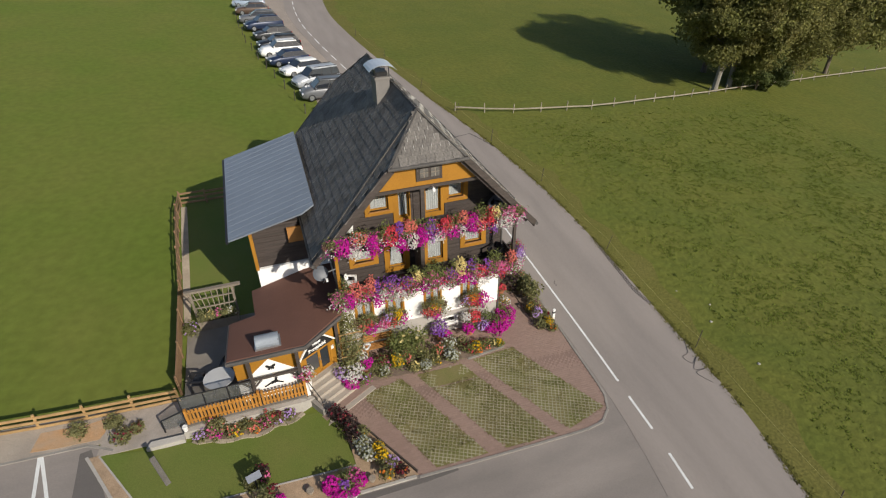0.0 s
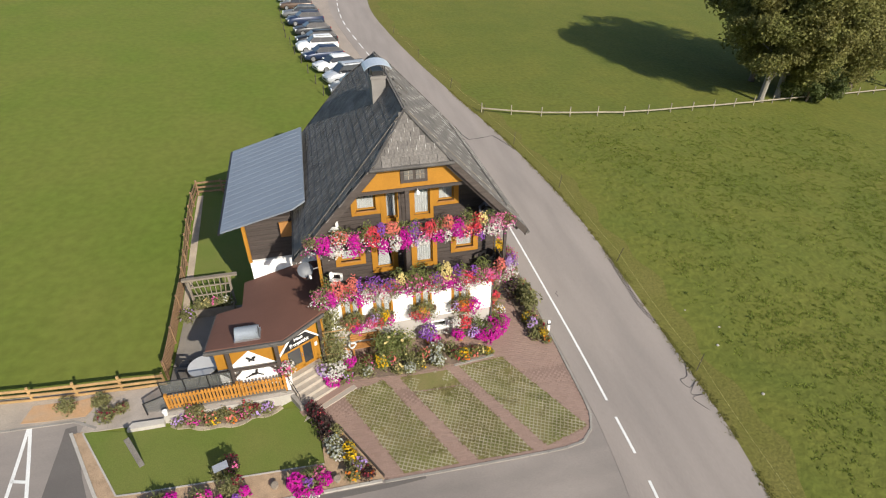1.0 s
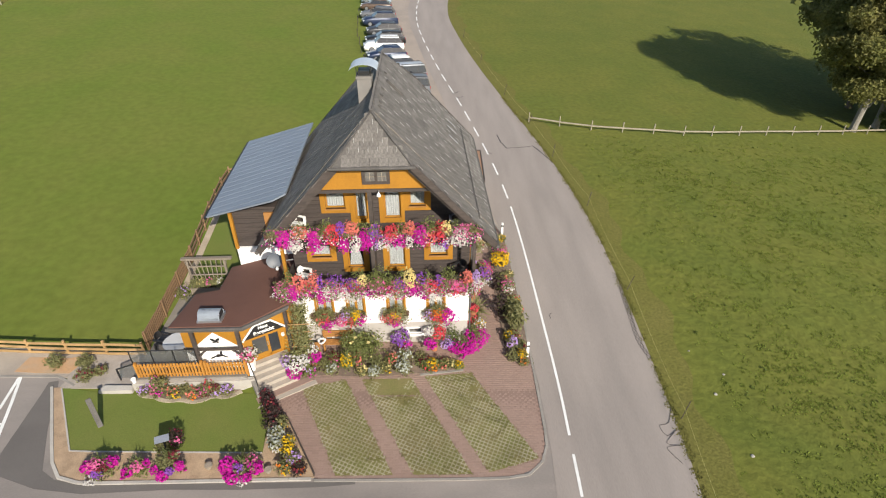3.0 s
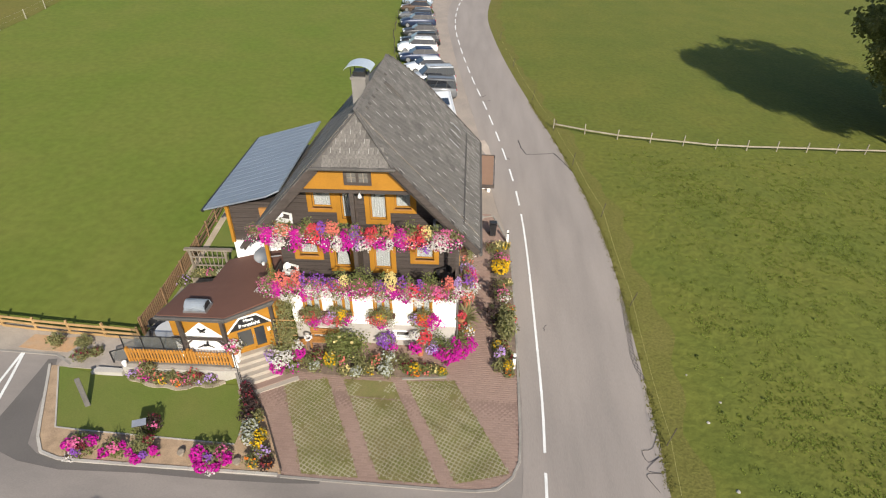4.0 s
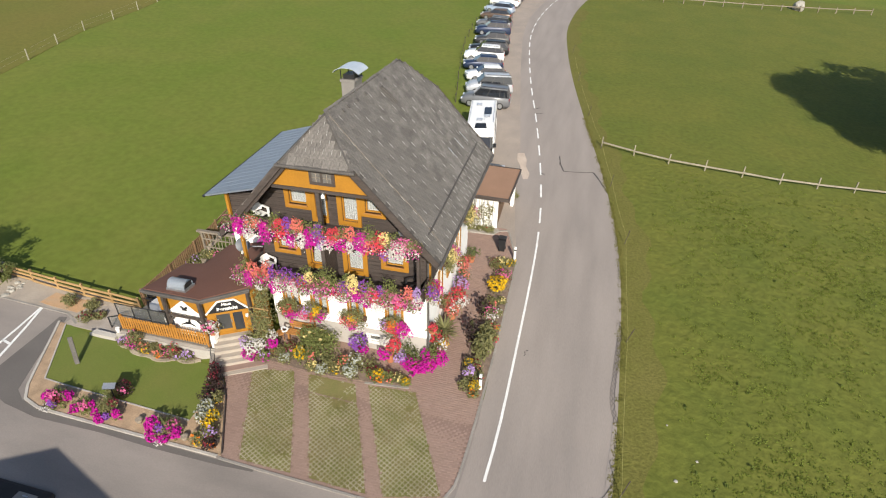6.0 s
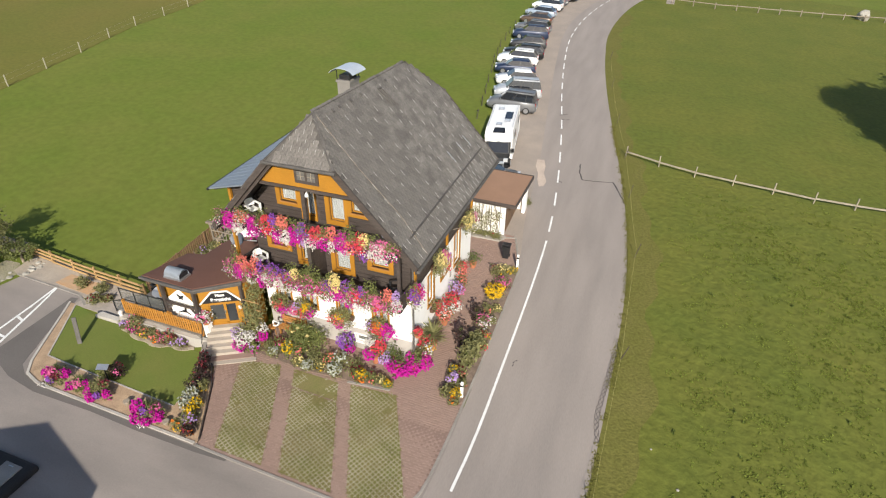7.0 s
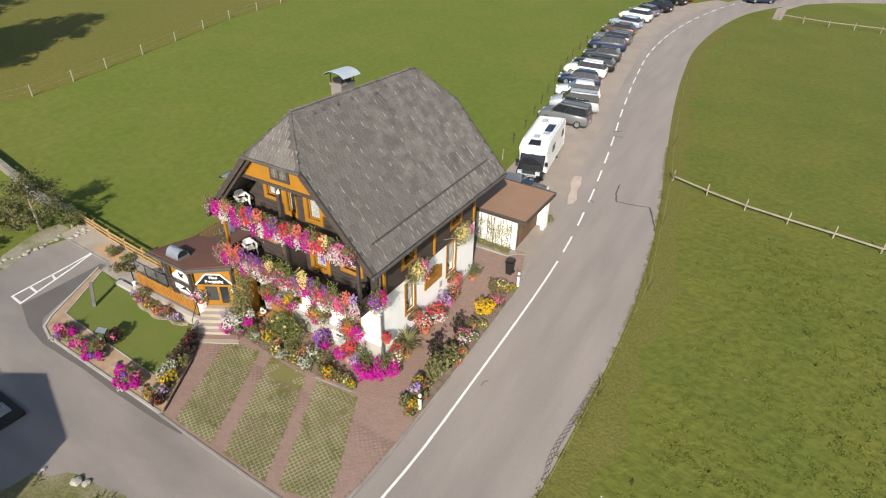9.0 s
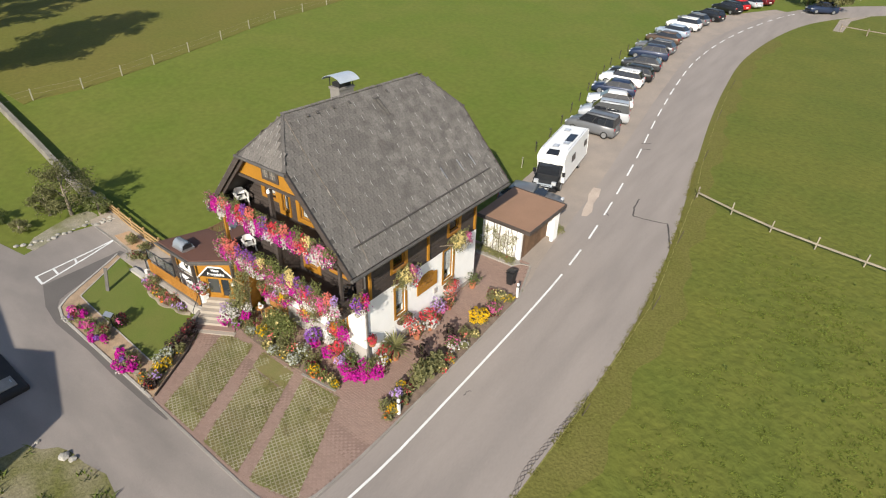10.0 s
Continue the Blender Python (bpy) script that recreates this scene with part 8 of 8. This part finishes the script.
def tree(x, y, height, radius, base, label, clumps=70, per=85, leaf=0.30, bark=None, mat=None, name="tree", lean=(0, 0)):
    """Trunk, limbs and a crown of many leaf clumps. base: where the crown begins above the ground."""
    z = terrain(x, y)
    t = thing(name, (x, y, z), label, "tree")
    bm = bmesh.new()
    r0 = height * 0.012 + 0.04
    tube(bm, [(x, y, z - 0.3), (x + 0.02, y, z + 0.5), (x + lean[0] * 0.4, y + lean[1] * 0.4, z + height * 0.35), (x + lean[0], y + lean[1], z + height * 0.85)], [r0 * 1.5, r0 * 1.1, r0 * 0.85, r0 * 0.2], 10)
    part("trunk", bm, bark or BARK, t)
    mid = (base + height) / 2
    half = (height - base) / 2
    centres, limbs = [], bmesh.new()
    for k in range(clumps):
        d = rng.normal(size=3)
        d /= np.linalg.norm(d)
        s = rng.uniform(0.45, 1.0)
        wide = 1.0 - 0.25 * max(0, d[2])
        c = np.array([x + lean[0] * 0.6 + d[0] * radius * s * wide, y + lean[1] * 0.6 + d[1] * radius * s * wide, z + mid + d[2] * half * s * 0.9])
        centres.append(c)
        if k % 5 == 0:
            root = Vector((x + lean[0] * 0.4, y + lean[1] * 0.4, z + max(base * 0.7, min(height * 0.6, (c[2] - z) * 0.65))))
            tip = Vector(c)
            tube(limbs, [root, root.lerp(tip, 0.5) + Vector((0, 0, 0.05 * radius)), tip], [r0 * 0.4, r0 * 0.22, r0 * 0.06], 5)
    part("limbs", limbs, bark or BARK, t)
    pts, ways = [], []
    for c in centres:
        cr = radius * rng.uniform(0.16, 0.30)
        p, d = ball_points(int(per * rng.uniform(0.6, 1.4)), c, (cr, cr, cr * 0.75), 0.35, 0.35)
        pts.append(p)
        ways.append(d + np.array([0, 0, 0.3]))
    part("crown", leaves("crown", np.concatenate(pts), np.concatenate(ways), leaf, mat or TREE_LEAF, 0.7, 1.5), None, t)
    return t


tree(46.9, 45.1, 19.4, 6.0, 1.6, "tall broad-leaved tree with a pale trunk at the pole fence", 260, 520, 0.19, PALEBARK, lean=(1.7, 0.3))
tree(49.9, 46.2, 18, 5.6, 1.2, "broad-leaved tree in the group at the pole fence", 200, 560, 0.19, PALEBARK)
tree(54.3, 46.2, 17, 6, 0.2, "bushy broad-leaved tree at the pole fence", 160, 380, 0.18)
tree(61.36, 48.17, 14, 5.4, 0.6, "low bushy tree at the pole fence", 130, 180, 0.22)
tree(67.88, 49.06, 15, 6.0, 0.6, "wide low tree at the end of the group", 90, 95, 0.34)
tree(55.93, 52.6, 19, 6.5, 2.0, "tall dark tree behind the group", 90, 95, 0.36)
tree(-44.4, 18.3, 20, 5.2, 1.5, "broad-leaved tree at the west meadow edge", 120, 90, 0.34)
tree(-60.0, 20.0, 17, 5.0, 2.0, "broad-leaved tree at the west meadow edge", 70, 80, 0.34)
tree(-70.0, 24.0, 17, 5.5, 2.0, "broad-leaved tree at the west meadow edge", 70, 80, 0.34)
tree(52.5, 44.9, 5.0, 3.2, 0.0, "dark bush hanging over the pole fence", 60, 150, 0.2, BARK, LEAF_C, "bush")
tree(50.5, 51.0, 18.5, 6.3, 1.5, "tall tree behind the group at the pole fence", 90, 110, 0.34)
# bushes beside the parking bay
LEAF_E = material("grey_green_leaves", (0.155, 0.155, 0.062), 0.6, 0.2, 3, 30, 0, island=0.35, through_light=0.3, spec=0.25)
tree(-14.9, 15.7, 4.0, 2.0, 0.2, "grey-green straggly bush beside the parking bay", 60, 60, 0.09, GREYWOOD, LEAF_E, "bush")
tree(-15.86, 14.81, 2.1, 1.1, 0.1, "grey-green low bush beside the parking bay", 45, 45, 0.09, GREYWOOD, LEAF_E, "bush")
tree(-13.53, 16.86, 1.6, 0.9, 0.1, "small leafy bush at the fence end", 40, 40, 0.08, GREYWOOD, LEAF_A, "bush")
tree(-15.05, 12.8, 0.9, 0.7, 0.0, "low juniper at the street edge", 30, 40, 0.07, GREYWOOD, LEAF_B, "bush")
tree(-17.07, 12.23, 1.0, 0.8, 0.0, "low juniper at the street edge", 30, 40, 0.07, GREYWOOD, LEAF_C, "bush")
tree(16.33, 113.15, 5.0, 2.6, 0.4, "round bush at the far bend of the road", 50, 60, 0.28, BARK, LEAF_B, "bush")
tree(12.47, 116.2, 6.0, 3.0, 0.4, "dark bush at the far bend of the road", 50, 60, 0.3, BARK, LEAF_C, "bush")
# stones along the bay and on the grass corner
STONE = material("pale_field_stone", (0.36, 0.34, 0.30), 0.9, 0.25, 4, 30, 0.4, rand=0.2)


def stone(x, y, r, label, group):
    bm = bmesh.new()
    bmesh.ops.create_icosphere(bm, subdivisions=2, radius=r)
    for v in bm.verts:
        v.co *= 1 + 0.28 * noise.noise(v.co * (2.2 / r) + Vector((x, y, 0)))
        v.co.z *= 0.5
    ob = solo("stone", bm, STONE, label, "stone", group, smooth=False)
    ob.matrix_basis = pose(x, y, terrain(x, y) + r * 0.3, 0, 0, random.uniform(0, 360))
    return ob


for k in range(26):
    t = k / 25
    x, y = (-12.3 - 0.9 * t + random.uniform(-0.25, 0.2), 16.2 + random.uniform(-0.1, 1.0)) if k < 12 else (-13.2 - 0.35 * math.sin(6 * t) + random.uniform(-0.3, 0.1), 12.0 + (k - 12) * 0.3)
    stone(x, y, random.uniform(0.06, 0.17), "pale rounded field stone edging the bay", "edging stones")
for x, y, r in ((3.25, 7.35, 0.22), (3.6, 7.5, 0.16), (1.75, 7.0, 0.10)):
    stone(x, y, r, "pale rock on the grass corner", "corner rocks")
for x, y, r in ((20.93, 15.99, 0.06), (20.04, 14.87, 0.08), (20.07, 11.73, 0.08), (19.89, 17.44, 0.05)):
    stone(x, y, r, "pale stone lying in the pasture", "pasture stones")
bm = bmesh.new()
bmesh.ops.create_icosphere(bm, subdivisions=3, radius=0.9)
for v in bm.verts:
    v.co *= 1 + 0.2 * noise.noise(v.co * 1.6)
ob = solo("boulder", bm, STONE, "pale boulder standing at the far meadow fence", "boulder")
ob.matrix_basis = pose(46.9, 108.5, terrain(46.9, 108.5) + 0.6)
# grey rubble behind the parking bay
solo("rubble_bed", draped([(-12.35, 12.5), (-13.1, 14.6), (-12.85, 16.2), (-13.6, 16.7), (-14.5, 16.6), (-14.75, 15.5), (-14.3, 14.2), (-13.8, 13.0), (-13.0, 12.3)], 0.02, 0.8), material("grassy_rubble", (0.30, 0.27, 0.215), 0.95, 0.35, 1.0, 14, 0.7, tint=(0.165, 0.165, 0.075), relief=0.05), "grey rubble with thin grass behind the parking bay", "gravel", kind="structure")
# low wall running west
bm = bmesh.new()
wall_line = resample([(-13.75, 17.5), (-17.33, 17.35), (-26.29, 18.38), (-35.51, 19.31), (-60, 21.5)], 40)
for (x0, y0), (x1, y1) in zip(wall_line, wall_line[1:]):
    beam(bm, (x0, y0, terrain(x0, y0) + 0.3), (x1, y1, terrain(x1, y1) + 0.3), 0.34, 0.75)
solo("low_wall", bm, material("mossy_concrete", (0.24, 0.22, 0.185), 0.95, 0.35, 1.2, 30, 0.4), "low mossy grey concrete wall running west from the fence", "wall", kind="structure")
solo("far_path", draped([(17.9, 101.78), (19.11, 101.82), (19.3, 109.71), (21.34, 115.21), (19.58, 113.28), (17.9, 109.66)], 0.014, 4), GRAVEL, "pale gravel field path at the far bend", "path", kind="structure")
# pasture east of the road and its dry verge
PASTURE = material("pasture_grass", (0.125, 0.131, 0.026), 0.9, 0.20, 0.22, 2.6, 0.8, tint=(0.099, 0.118, 0.022), spec=0.15, relief=0.09)
VERGE = material("dry_verge_grass", (0.138, 0.128, 0.037), 0.95, 0.25, 0.7, 8.0, 0.7, tint=(0.122, 0.120, 0.030), spec=0.1, relief=0.05)
er_s = [(p.x, p.y) for p in spline(EDGE_R, 0.8)]
near_side = [(x - 0.3, y) for x, y in er_s if x < 25 and y < 119]
bm = ribbon(near_side, [(26.0, y) for x, y in near_side], 0.012)
rest_mesh = bpy.data.meshes.new("rest")
east_part = ribbon([(26.0, y) for x, y in near_side], [(125.9, y) for x, y in near_side], 0.012)
east_part.to_mesh(rest_mesh)
bm.from_mesh(rest_mesh)
east_part.free()
bpy.data.meshes.remove(rest_mesh)
solo("pasture", bm, PASTURE, "olive green grazed pasture east of the road", "pasture", kind="structure")
solo("verge", ribbon([(x - 0.2, y) for x, y in er_s[:150]], [(x + 1.6 + 0.3 * math.sin(i * 0.45) + 0.25 * math.sin(i * 1.3), y) for i, (x, y) in enumerate(er_s[:150])], 0.016), VERGE, "dry yellowish grass verge along the road", "verge", kind="structure")
HAY = material("hay_meadow", (0.120, 0.124, 0.026), 0.9, 0.15, 0.12, 3.0, 0.4, tint=(0.140, 0.127, 0.031), spec=0.15)
hay_line = [(-35.2, 21.0)] + [q for q in wl_pts if q[1] > 21.5] + [(-47.5, 90.0), (-52.0, 120.0)]
solo("hay_meadow", ribbon([(-110.0, y) for x, y in hay_line], hay_line, 0.02), HAY, "yellowish hay meadow beyond the wire fence", "meadow", kind="structure")
south_patch = [(-6, 4.45), (0.4, 5.2), (1.25, 5.35), (1.5, 6.1), (1.55, 6.65), (2.2, 6.95), (2.6, 7.4), (3.2, 7.62), (4.1, 7.7), (5.2, 7.98), (6.2, 7.8), (7.6, 7.4), (8.6, 6.1), (9.4, 4.4), (7.5, 0), (-6, 0)]
solo("grass_corner", draped(south_patch, 0.016), material("dry_corner_grass", (0.235, 0.205, 0.135), 0.95, 0.3, 0.7, 10, 0.6, tint=(0.120, 0.122, 0.036), spec=0.1, relief=0.04), "dry weedy grass corner across the side street", "grass", kind="structure")


def tufts(n, xs, ys, mat, height, name, label, skip=None, size=0.16, gate=0.1, scale=0.25):
    """Scattered low leafy tufts, denser in patches."""
    x, y = rng.uniform(*xs, n), rng.uniform(*ys, n)
    keep = np.array([noise.noise(Vector((a * scale, b * scale, 0))) + 0.5 * noise.noise(Vector((a * scale * 4, b * scale * 4, 5))) > gate and not (skip and skip(a, b)) for a, b in zip(x, y)])
    x, y = x[keep], y[keep]
    m = 7
    px = np.repeat(x, m) + rng.normal(size=len(x) * m) * size * 0.5
    py = np.repeat(y, m) + rng.normal(size=len(x) * m) * size * 0.5
    pz = np.array([terrain(a, b) for a, b in zip(px, py)]) + 0.01
    ob = part(name, blades(name, np.stack([px, py, pz], 1), height, height * 0.7, mat, size * 0.16), None)
    return tagged(ob, label, "grass", kind="stuff")


WEED = material("weed_leaves", (0.120, 0.155, 0.032), 0.7, 0.2, 1, 20, 0, island=0.4, through_light=0.25, spec=0.2)
HERB = material("pasture_herbs", (0.205, 0.245, 0.050), 0.85, 0.2, 1, 20, 0, island=0.2, through_light=0.5, spec=0.1)


def road_edge(y):
    """Where the road's east edge lies at a given y."""
    for (x0, y0), (x1, y1) in zip(EDGE_R, EDGE_R[1:]):
        if y0 <= y <= y1:
            return x0 + (x1 - x0) * (y - y0) / (y1 - y0)
    return 12.0


def herbs(n, xs, ys, mat=None, size=0.075, spread=(0.06, 0.19), lift=0.008, label="uneven grazed tussocks of grass in the pasture"):
    """Low broad-leaved tussocks, dense in the open pasture and sparse along the road and the pole fence."""
    pts = []
    for x, y in zip(rng.uniform(*xs, n), rng.uniform(*ys, n)):
        open_field = min(1.0, max(0.0, (x - road_edge(y) - 1.8) / 5.0)) * min(1.0, max(0.08, (42.0 - y) / 7.0))
        patch = 0.5 + 0.9 * noise.noise(Vector((x * 0.22, y * 0.22, 2))) + 0.7 * noise.noise(Vector((x * 0.9, y * 0.9, 7)))
        if rng.random() < open_field * patch:
            k = int(rng.integers(5, 12))
            r = rng.uniform(*spread)
            q = rng.normal(size=(k, 3)) * (r, r, lift)
            q[:, 2] = np.abs(q[:, 2])
            pts.append(q + (x, y, terrain(x, y) + 0.022))
    p = np.concatenate(pts)
    way = rng.normal(size=p.shape) * 0.1 + (0, -0.1, 1)
    ob = part("pasture_grass", leaves("pasture_grass", p, way, size, mat or HERB, 0.16 if mat is None else 0.7, 1.8), None)
    return tagged(ob, label, "grass", kind="stuff")


herbs(15000, (18, 50), (3, 42))
herbs(500, (18, 50), (3, 42), WEED, 0.07, (0.04, 0.12), 0.05, "dark leafy weeds standing in the pasture")
# ragged grass creeping over the road's edge
edge_pts = []
for x, y in resample([q for q in er_s if 3 < q[1] < 50], 1800):
    if noise.noise(Vector((y * 0.6, 3, 0))) + 0.6 * noise.noise(Vector((y * 2.5, 9, 0))) > -0.1:
        q = rng.normal(size=(4, 3)) * (0.09, 0.05, 0.008)
        edge_pts.append(q + (x + rng.uniform(-0.08, 0.12), y, terrain(x, y) + 0.032))
edge_pts = np.concatenate(edge_pts)
ob = part("verge_grass", leaves("verge_grass", edge_pts, rng.normal(size=edge_pts.shape) * 0.12 + (0, 0, 1), 0.05, VERGE, 0.25, 2.0), None)
tagged(ob, "ragged dry grass along the asphalt edge", "grass", kind="stuff")
tufts(2600, (-8, 1), (12.2, 15.2), LAWN, 0.02, "lawn_grass", "short lawn blades", lambda a, b: not inside(a, b, [(-8.0, 15.35), (-6.15, 12.25), (1.0, 12.1), (0.75, 14.2), (-0.6, 14.0), (-2.5, 13.95), (-5, 14.7)]), 0.10, -2, 1)
tufts(150, (-2, 9), (3, 7.6), WEED, 0.2, "corner_weeds", "weeds on the grass corner", lambda a, b: not inside(a, b, south_patch), 0.2, 0.0, 0.5)
for i, q in enumerate(strips):
    tufts(2600, (min(p[0] for p in q), max(p[0] for p in q)), (11.1, 16.1), GRASSY, 0.055, "paver_grass", "thin grass grown through the pavers", lambda a, b, q=q: not inside(a, b, q), 0.11, -0.1, 0.6)

# ---- shingles and pavers, piece by piece ----
def shingle_mesh(w, l, t):
    bm = bmesh.new()
    v = [bm.verts.new(p) for p in ((-w / 2, 0, 0), (w / 2, 0, 0), (w / 2, l, 0), (-w / 2, l, 0), (-w / 2, 0, t), (w / 2, 0, t), (w / 2, l, 0.004), (-w / 2, l, 0.004))]
    for q in ((4, 5, 6, 7), (0, 1, 5, 4), (1, 2, 6, 5), (3, 0, 4, 7), (2, 3, 7, 6)):
        bm.faces.new([v[i] for i in q])
    return mesh_of("shingle", bm, SHINGLE_PIECE)


def box_soup(name, mats, mat, w, l, t):
    """Many alike shingles joined."""
    base = np.array([(-w / 2, 0, 0), (w / 2, 0, 0), (w / 2, l, 0), (-w / 2, l, 0), (-w / 2, 0, t), (w / 2, 0, t), (w / 2, l, 0.004), (-w / 2, l, 0.004)])
    vs, fs = [], []
    for i, m in enumerate(mats):
        a = np.array(m)
        vs.append(base @ a[:3, :3].T + a[:3, 3])
        fs.append(np.array([(4, 5, 6, 7), (0, 1, 5, 4), (1, 2, 6, 5), (3, 0, 4, 7)]) + 8 * i)
    return soup(name, np.concatenate(vs), np.concatenate(fs), mat)


def slope_frames(origin, down, along, length, inside_fn, w, expo, u_range, stagger=0.5):
    """Poses for rows of shingles on a slope; own y of a shingle points up the slope."""
    up = -down
    n = along.cross(up).normalized()
    if n.z < 0:
        n = -n
    x_axis = up.cross(n).normalized()
    out = []
    rows = int(length / expo) + 1
    for i in range(rows):
        s = length - i * expo
        u = u_range[0] + (stagger if i % 2 else 0.0) * w
        while u < u_range[1]:
            if inside_fn(u, s - expo * 0.45):
                p = origin + along * u + down * (s + random.uniform(-0.012, 0.012)) + n * 0.012
                m = Matrix((x_axis, up, n)).transposed().to_4x4()
                m.translation = p
                out.append(m @ pose(0, 0, 0, 1.6 + random.uniform(-0.5, 0.7), random.uniform(-0.5, 0.5), random.uniform(-0.8, 0.8)))
            u += w
    return out


SW, SL, ST, SE = 0.385, 0.50, 0.032, 0.34
single = shingle_mesh(SW - 0.028, SL, ST)
slope_len = EX * math.sqrt(1 + SLOPE * SLOPE)
for side in (1, -1):
    down = Vector((side, 0, -SLOPE)).normalized()
    along = Vector((0, 1, 0))
    org = Vector((HX, 0, RIDGE))
    hip_len = HIPX * math.sqrt(1 + SLOPE * SLOPE)

    def ok(u, s):
        k = min(1, max(0, s / hip_len))
        return HF + (RF - HF) * k + 0.12 < u < HB + (RB - HB) * k - 0.12 and s > 0.05

    fr = slope_frames(org, down, along, slope_len, ok, SW if side == 1 else 0.36, SE if side == 1 else 0.40, (RF + 0.12, RB), 0.5 if side == 1 else 0.06)
    near = [m for m in fr if side == 1 and m.translation.y < 20.9]
    rest = [m for m in fr if not (side == 1 and m.translation.y < 20.9)]
    near, more = near[:230], near[230:]
    for m in near:
        part("shingle", single, None, roof_parts[side]).matrix_basis = m
    tagged(part("shingles", box_soup("shingles", rest + more, SHINGLE, SW - 0.028 if side == 1 else 0.335, SL, ST if side == 1 else 0.036), None, roof_parts[side]), kind="stuff")
for key, y0, y1 in (("front", HF, RF), ("back", HB, RB)):
    run = abs(y1 - y0)
    drop = RIDGE - HIPZ
    ln = math.hypot(run, drop)
    down = Vector((0, (y1 - y0) / ln, -drop / ln))
    fr = slope_frames(Vector((HX, y0, RIDGE)), down, Vector((1, 0, 0)), ln, lambda u, s: abs(u) < HIPX * s / ln - 0.15, 0.34, 0.31, (-1.6, 1.6))
    mesh_h = shingle_mesh(0.33, 0.44, 0.024)
    for m in fr:
        part("shingle", mesh_h, None, roof_parts[key]).matrix_basis = m
# bright snow hooks in staggered rows on the road-side slope and the front hip
hooks, n = bmesh.new(), Vector((SLOPE, 0, 1)).normalized()
for i in range(19):
    s = slope_len - 0.25 - i * SE
    for j in range(30):
        y = 16.8 + j * SW * 1.0 + (0.5 * SW if i % 2 else 0)
        keep = (i < 3 and random.random() < 0.75) or (i >= 3 and (j + 2 * i) % 4 == 0 and random.random() < 0.85)
        off = s / math.sqrt(1 + SLOPE * SLOPE)
        k = min(1, off / HIPX)
        if not keep or not HF + (RF - HF) * k + 0.25 < y < HB + (RB - HB) * k - 0.2:
            continue
        p = on_roof(1, off, y, 0.065)
        d = Vector((1, 0, -SLOPE)).normalized() * random.uniform(0.18, 0.28)
        beam(hooks, p - d * 0.5, p + d * 0.5, 0.013, 0.014, up=n)
for i in range(4):
    for j in range(9):
        x = HX - 1.3 + j * 0.34 + (0.17 if i % 2 else 0)
        s = 0.42 + 0.31 * i
        if abs(x - HX) < HIPX * s / 1.85 - 0.1:
            y, z = HF + (RF - HF) * s / 1.85, RIDGE - (RIDGE - HIPZ) * s / 1.85
            beam(hooks, (x, y + 0.06, z + 0.14), (x, y - 0.05, z - 0.0), 0.012, 0.012)
HOOK = material("bright_snow_hook", (0.44, 0.43, 0.41), 0.5, 0.15, 5, 30, 0, metal=0.3)
tagged(part("hook_strip", hooks, HOOK, house), kind="stuff")

# pavers of the forecourt: laid in courses, those nearest the entrance as single pieces
def paver_ok(x, y):
    if not inside(x, y, COURT) or any(inside(x, y, q) for q in strips):
        return False
    return not (inside(x, y, FRONT_BED) or inside(x, y, SIDE_BED))


PW, PL = 0.235, 0.115
bm = bmesh.new()
box(bm, -PW / 2 + 0.002, PW / 2 - 0.002, -PL / 2 + 0.002, PL / 2 - 0.002, 0.0, 0.016)
paver = mesh_of("paver", bm, PAVER_PIECE)
singles, joined = 0, []
for i in range(0, 180):
    for j in range(0, 52):
        x = 0.4 + j * PW + (PW / 2 if i % 2 else 0)
        y = 10.9 + i * PL
        if not paver_ok(x, y):
            continue
        zz = terrain(x, y) + 0.006 + random.uniform(-0.002, 0.003)
        if 8.9 < x < 11.9 and 11.3 < y < 15.0 and singles < 290:
            ob = part("paver", paver, None, court)
            ob.matrix_basis = pose(x, y, zz + 0.004, 0, 0, random.uniform(-0.6, 0.6))
            singles += 1
        else:
            joined.append((x, y, zz))
a = np.array(joined)
hx, hy = PW / 2 - 0.002, PL / 2 - 0.002
corners = np.array([(-hx, -hy, 0.0), (hx, -hy, 0.0), (hx, hy, 0.0), (-hx, hy, 0.0), (-hx, -hy, 0.019), (hx, -hy, 0.019), (hx, hy, 0.019), (-hx, hy, 0.019)])
v = (a[:, None, :] + corners[None]).reshape(-1, 3)
fq = np.array([(4, 5, 6, 7), (0, 1, 5, 4), (1, 2, 6, 5), (2, 3, 7, 6), (3, 0, 4, 7)])
f = ((np.arange(len(a)) * 8)[:, None, None] + fq[None]).reshape(-1, 4)
tagged(part("pavers", soup("pavers", v, f, PAVER), None, court), kind="stuff")
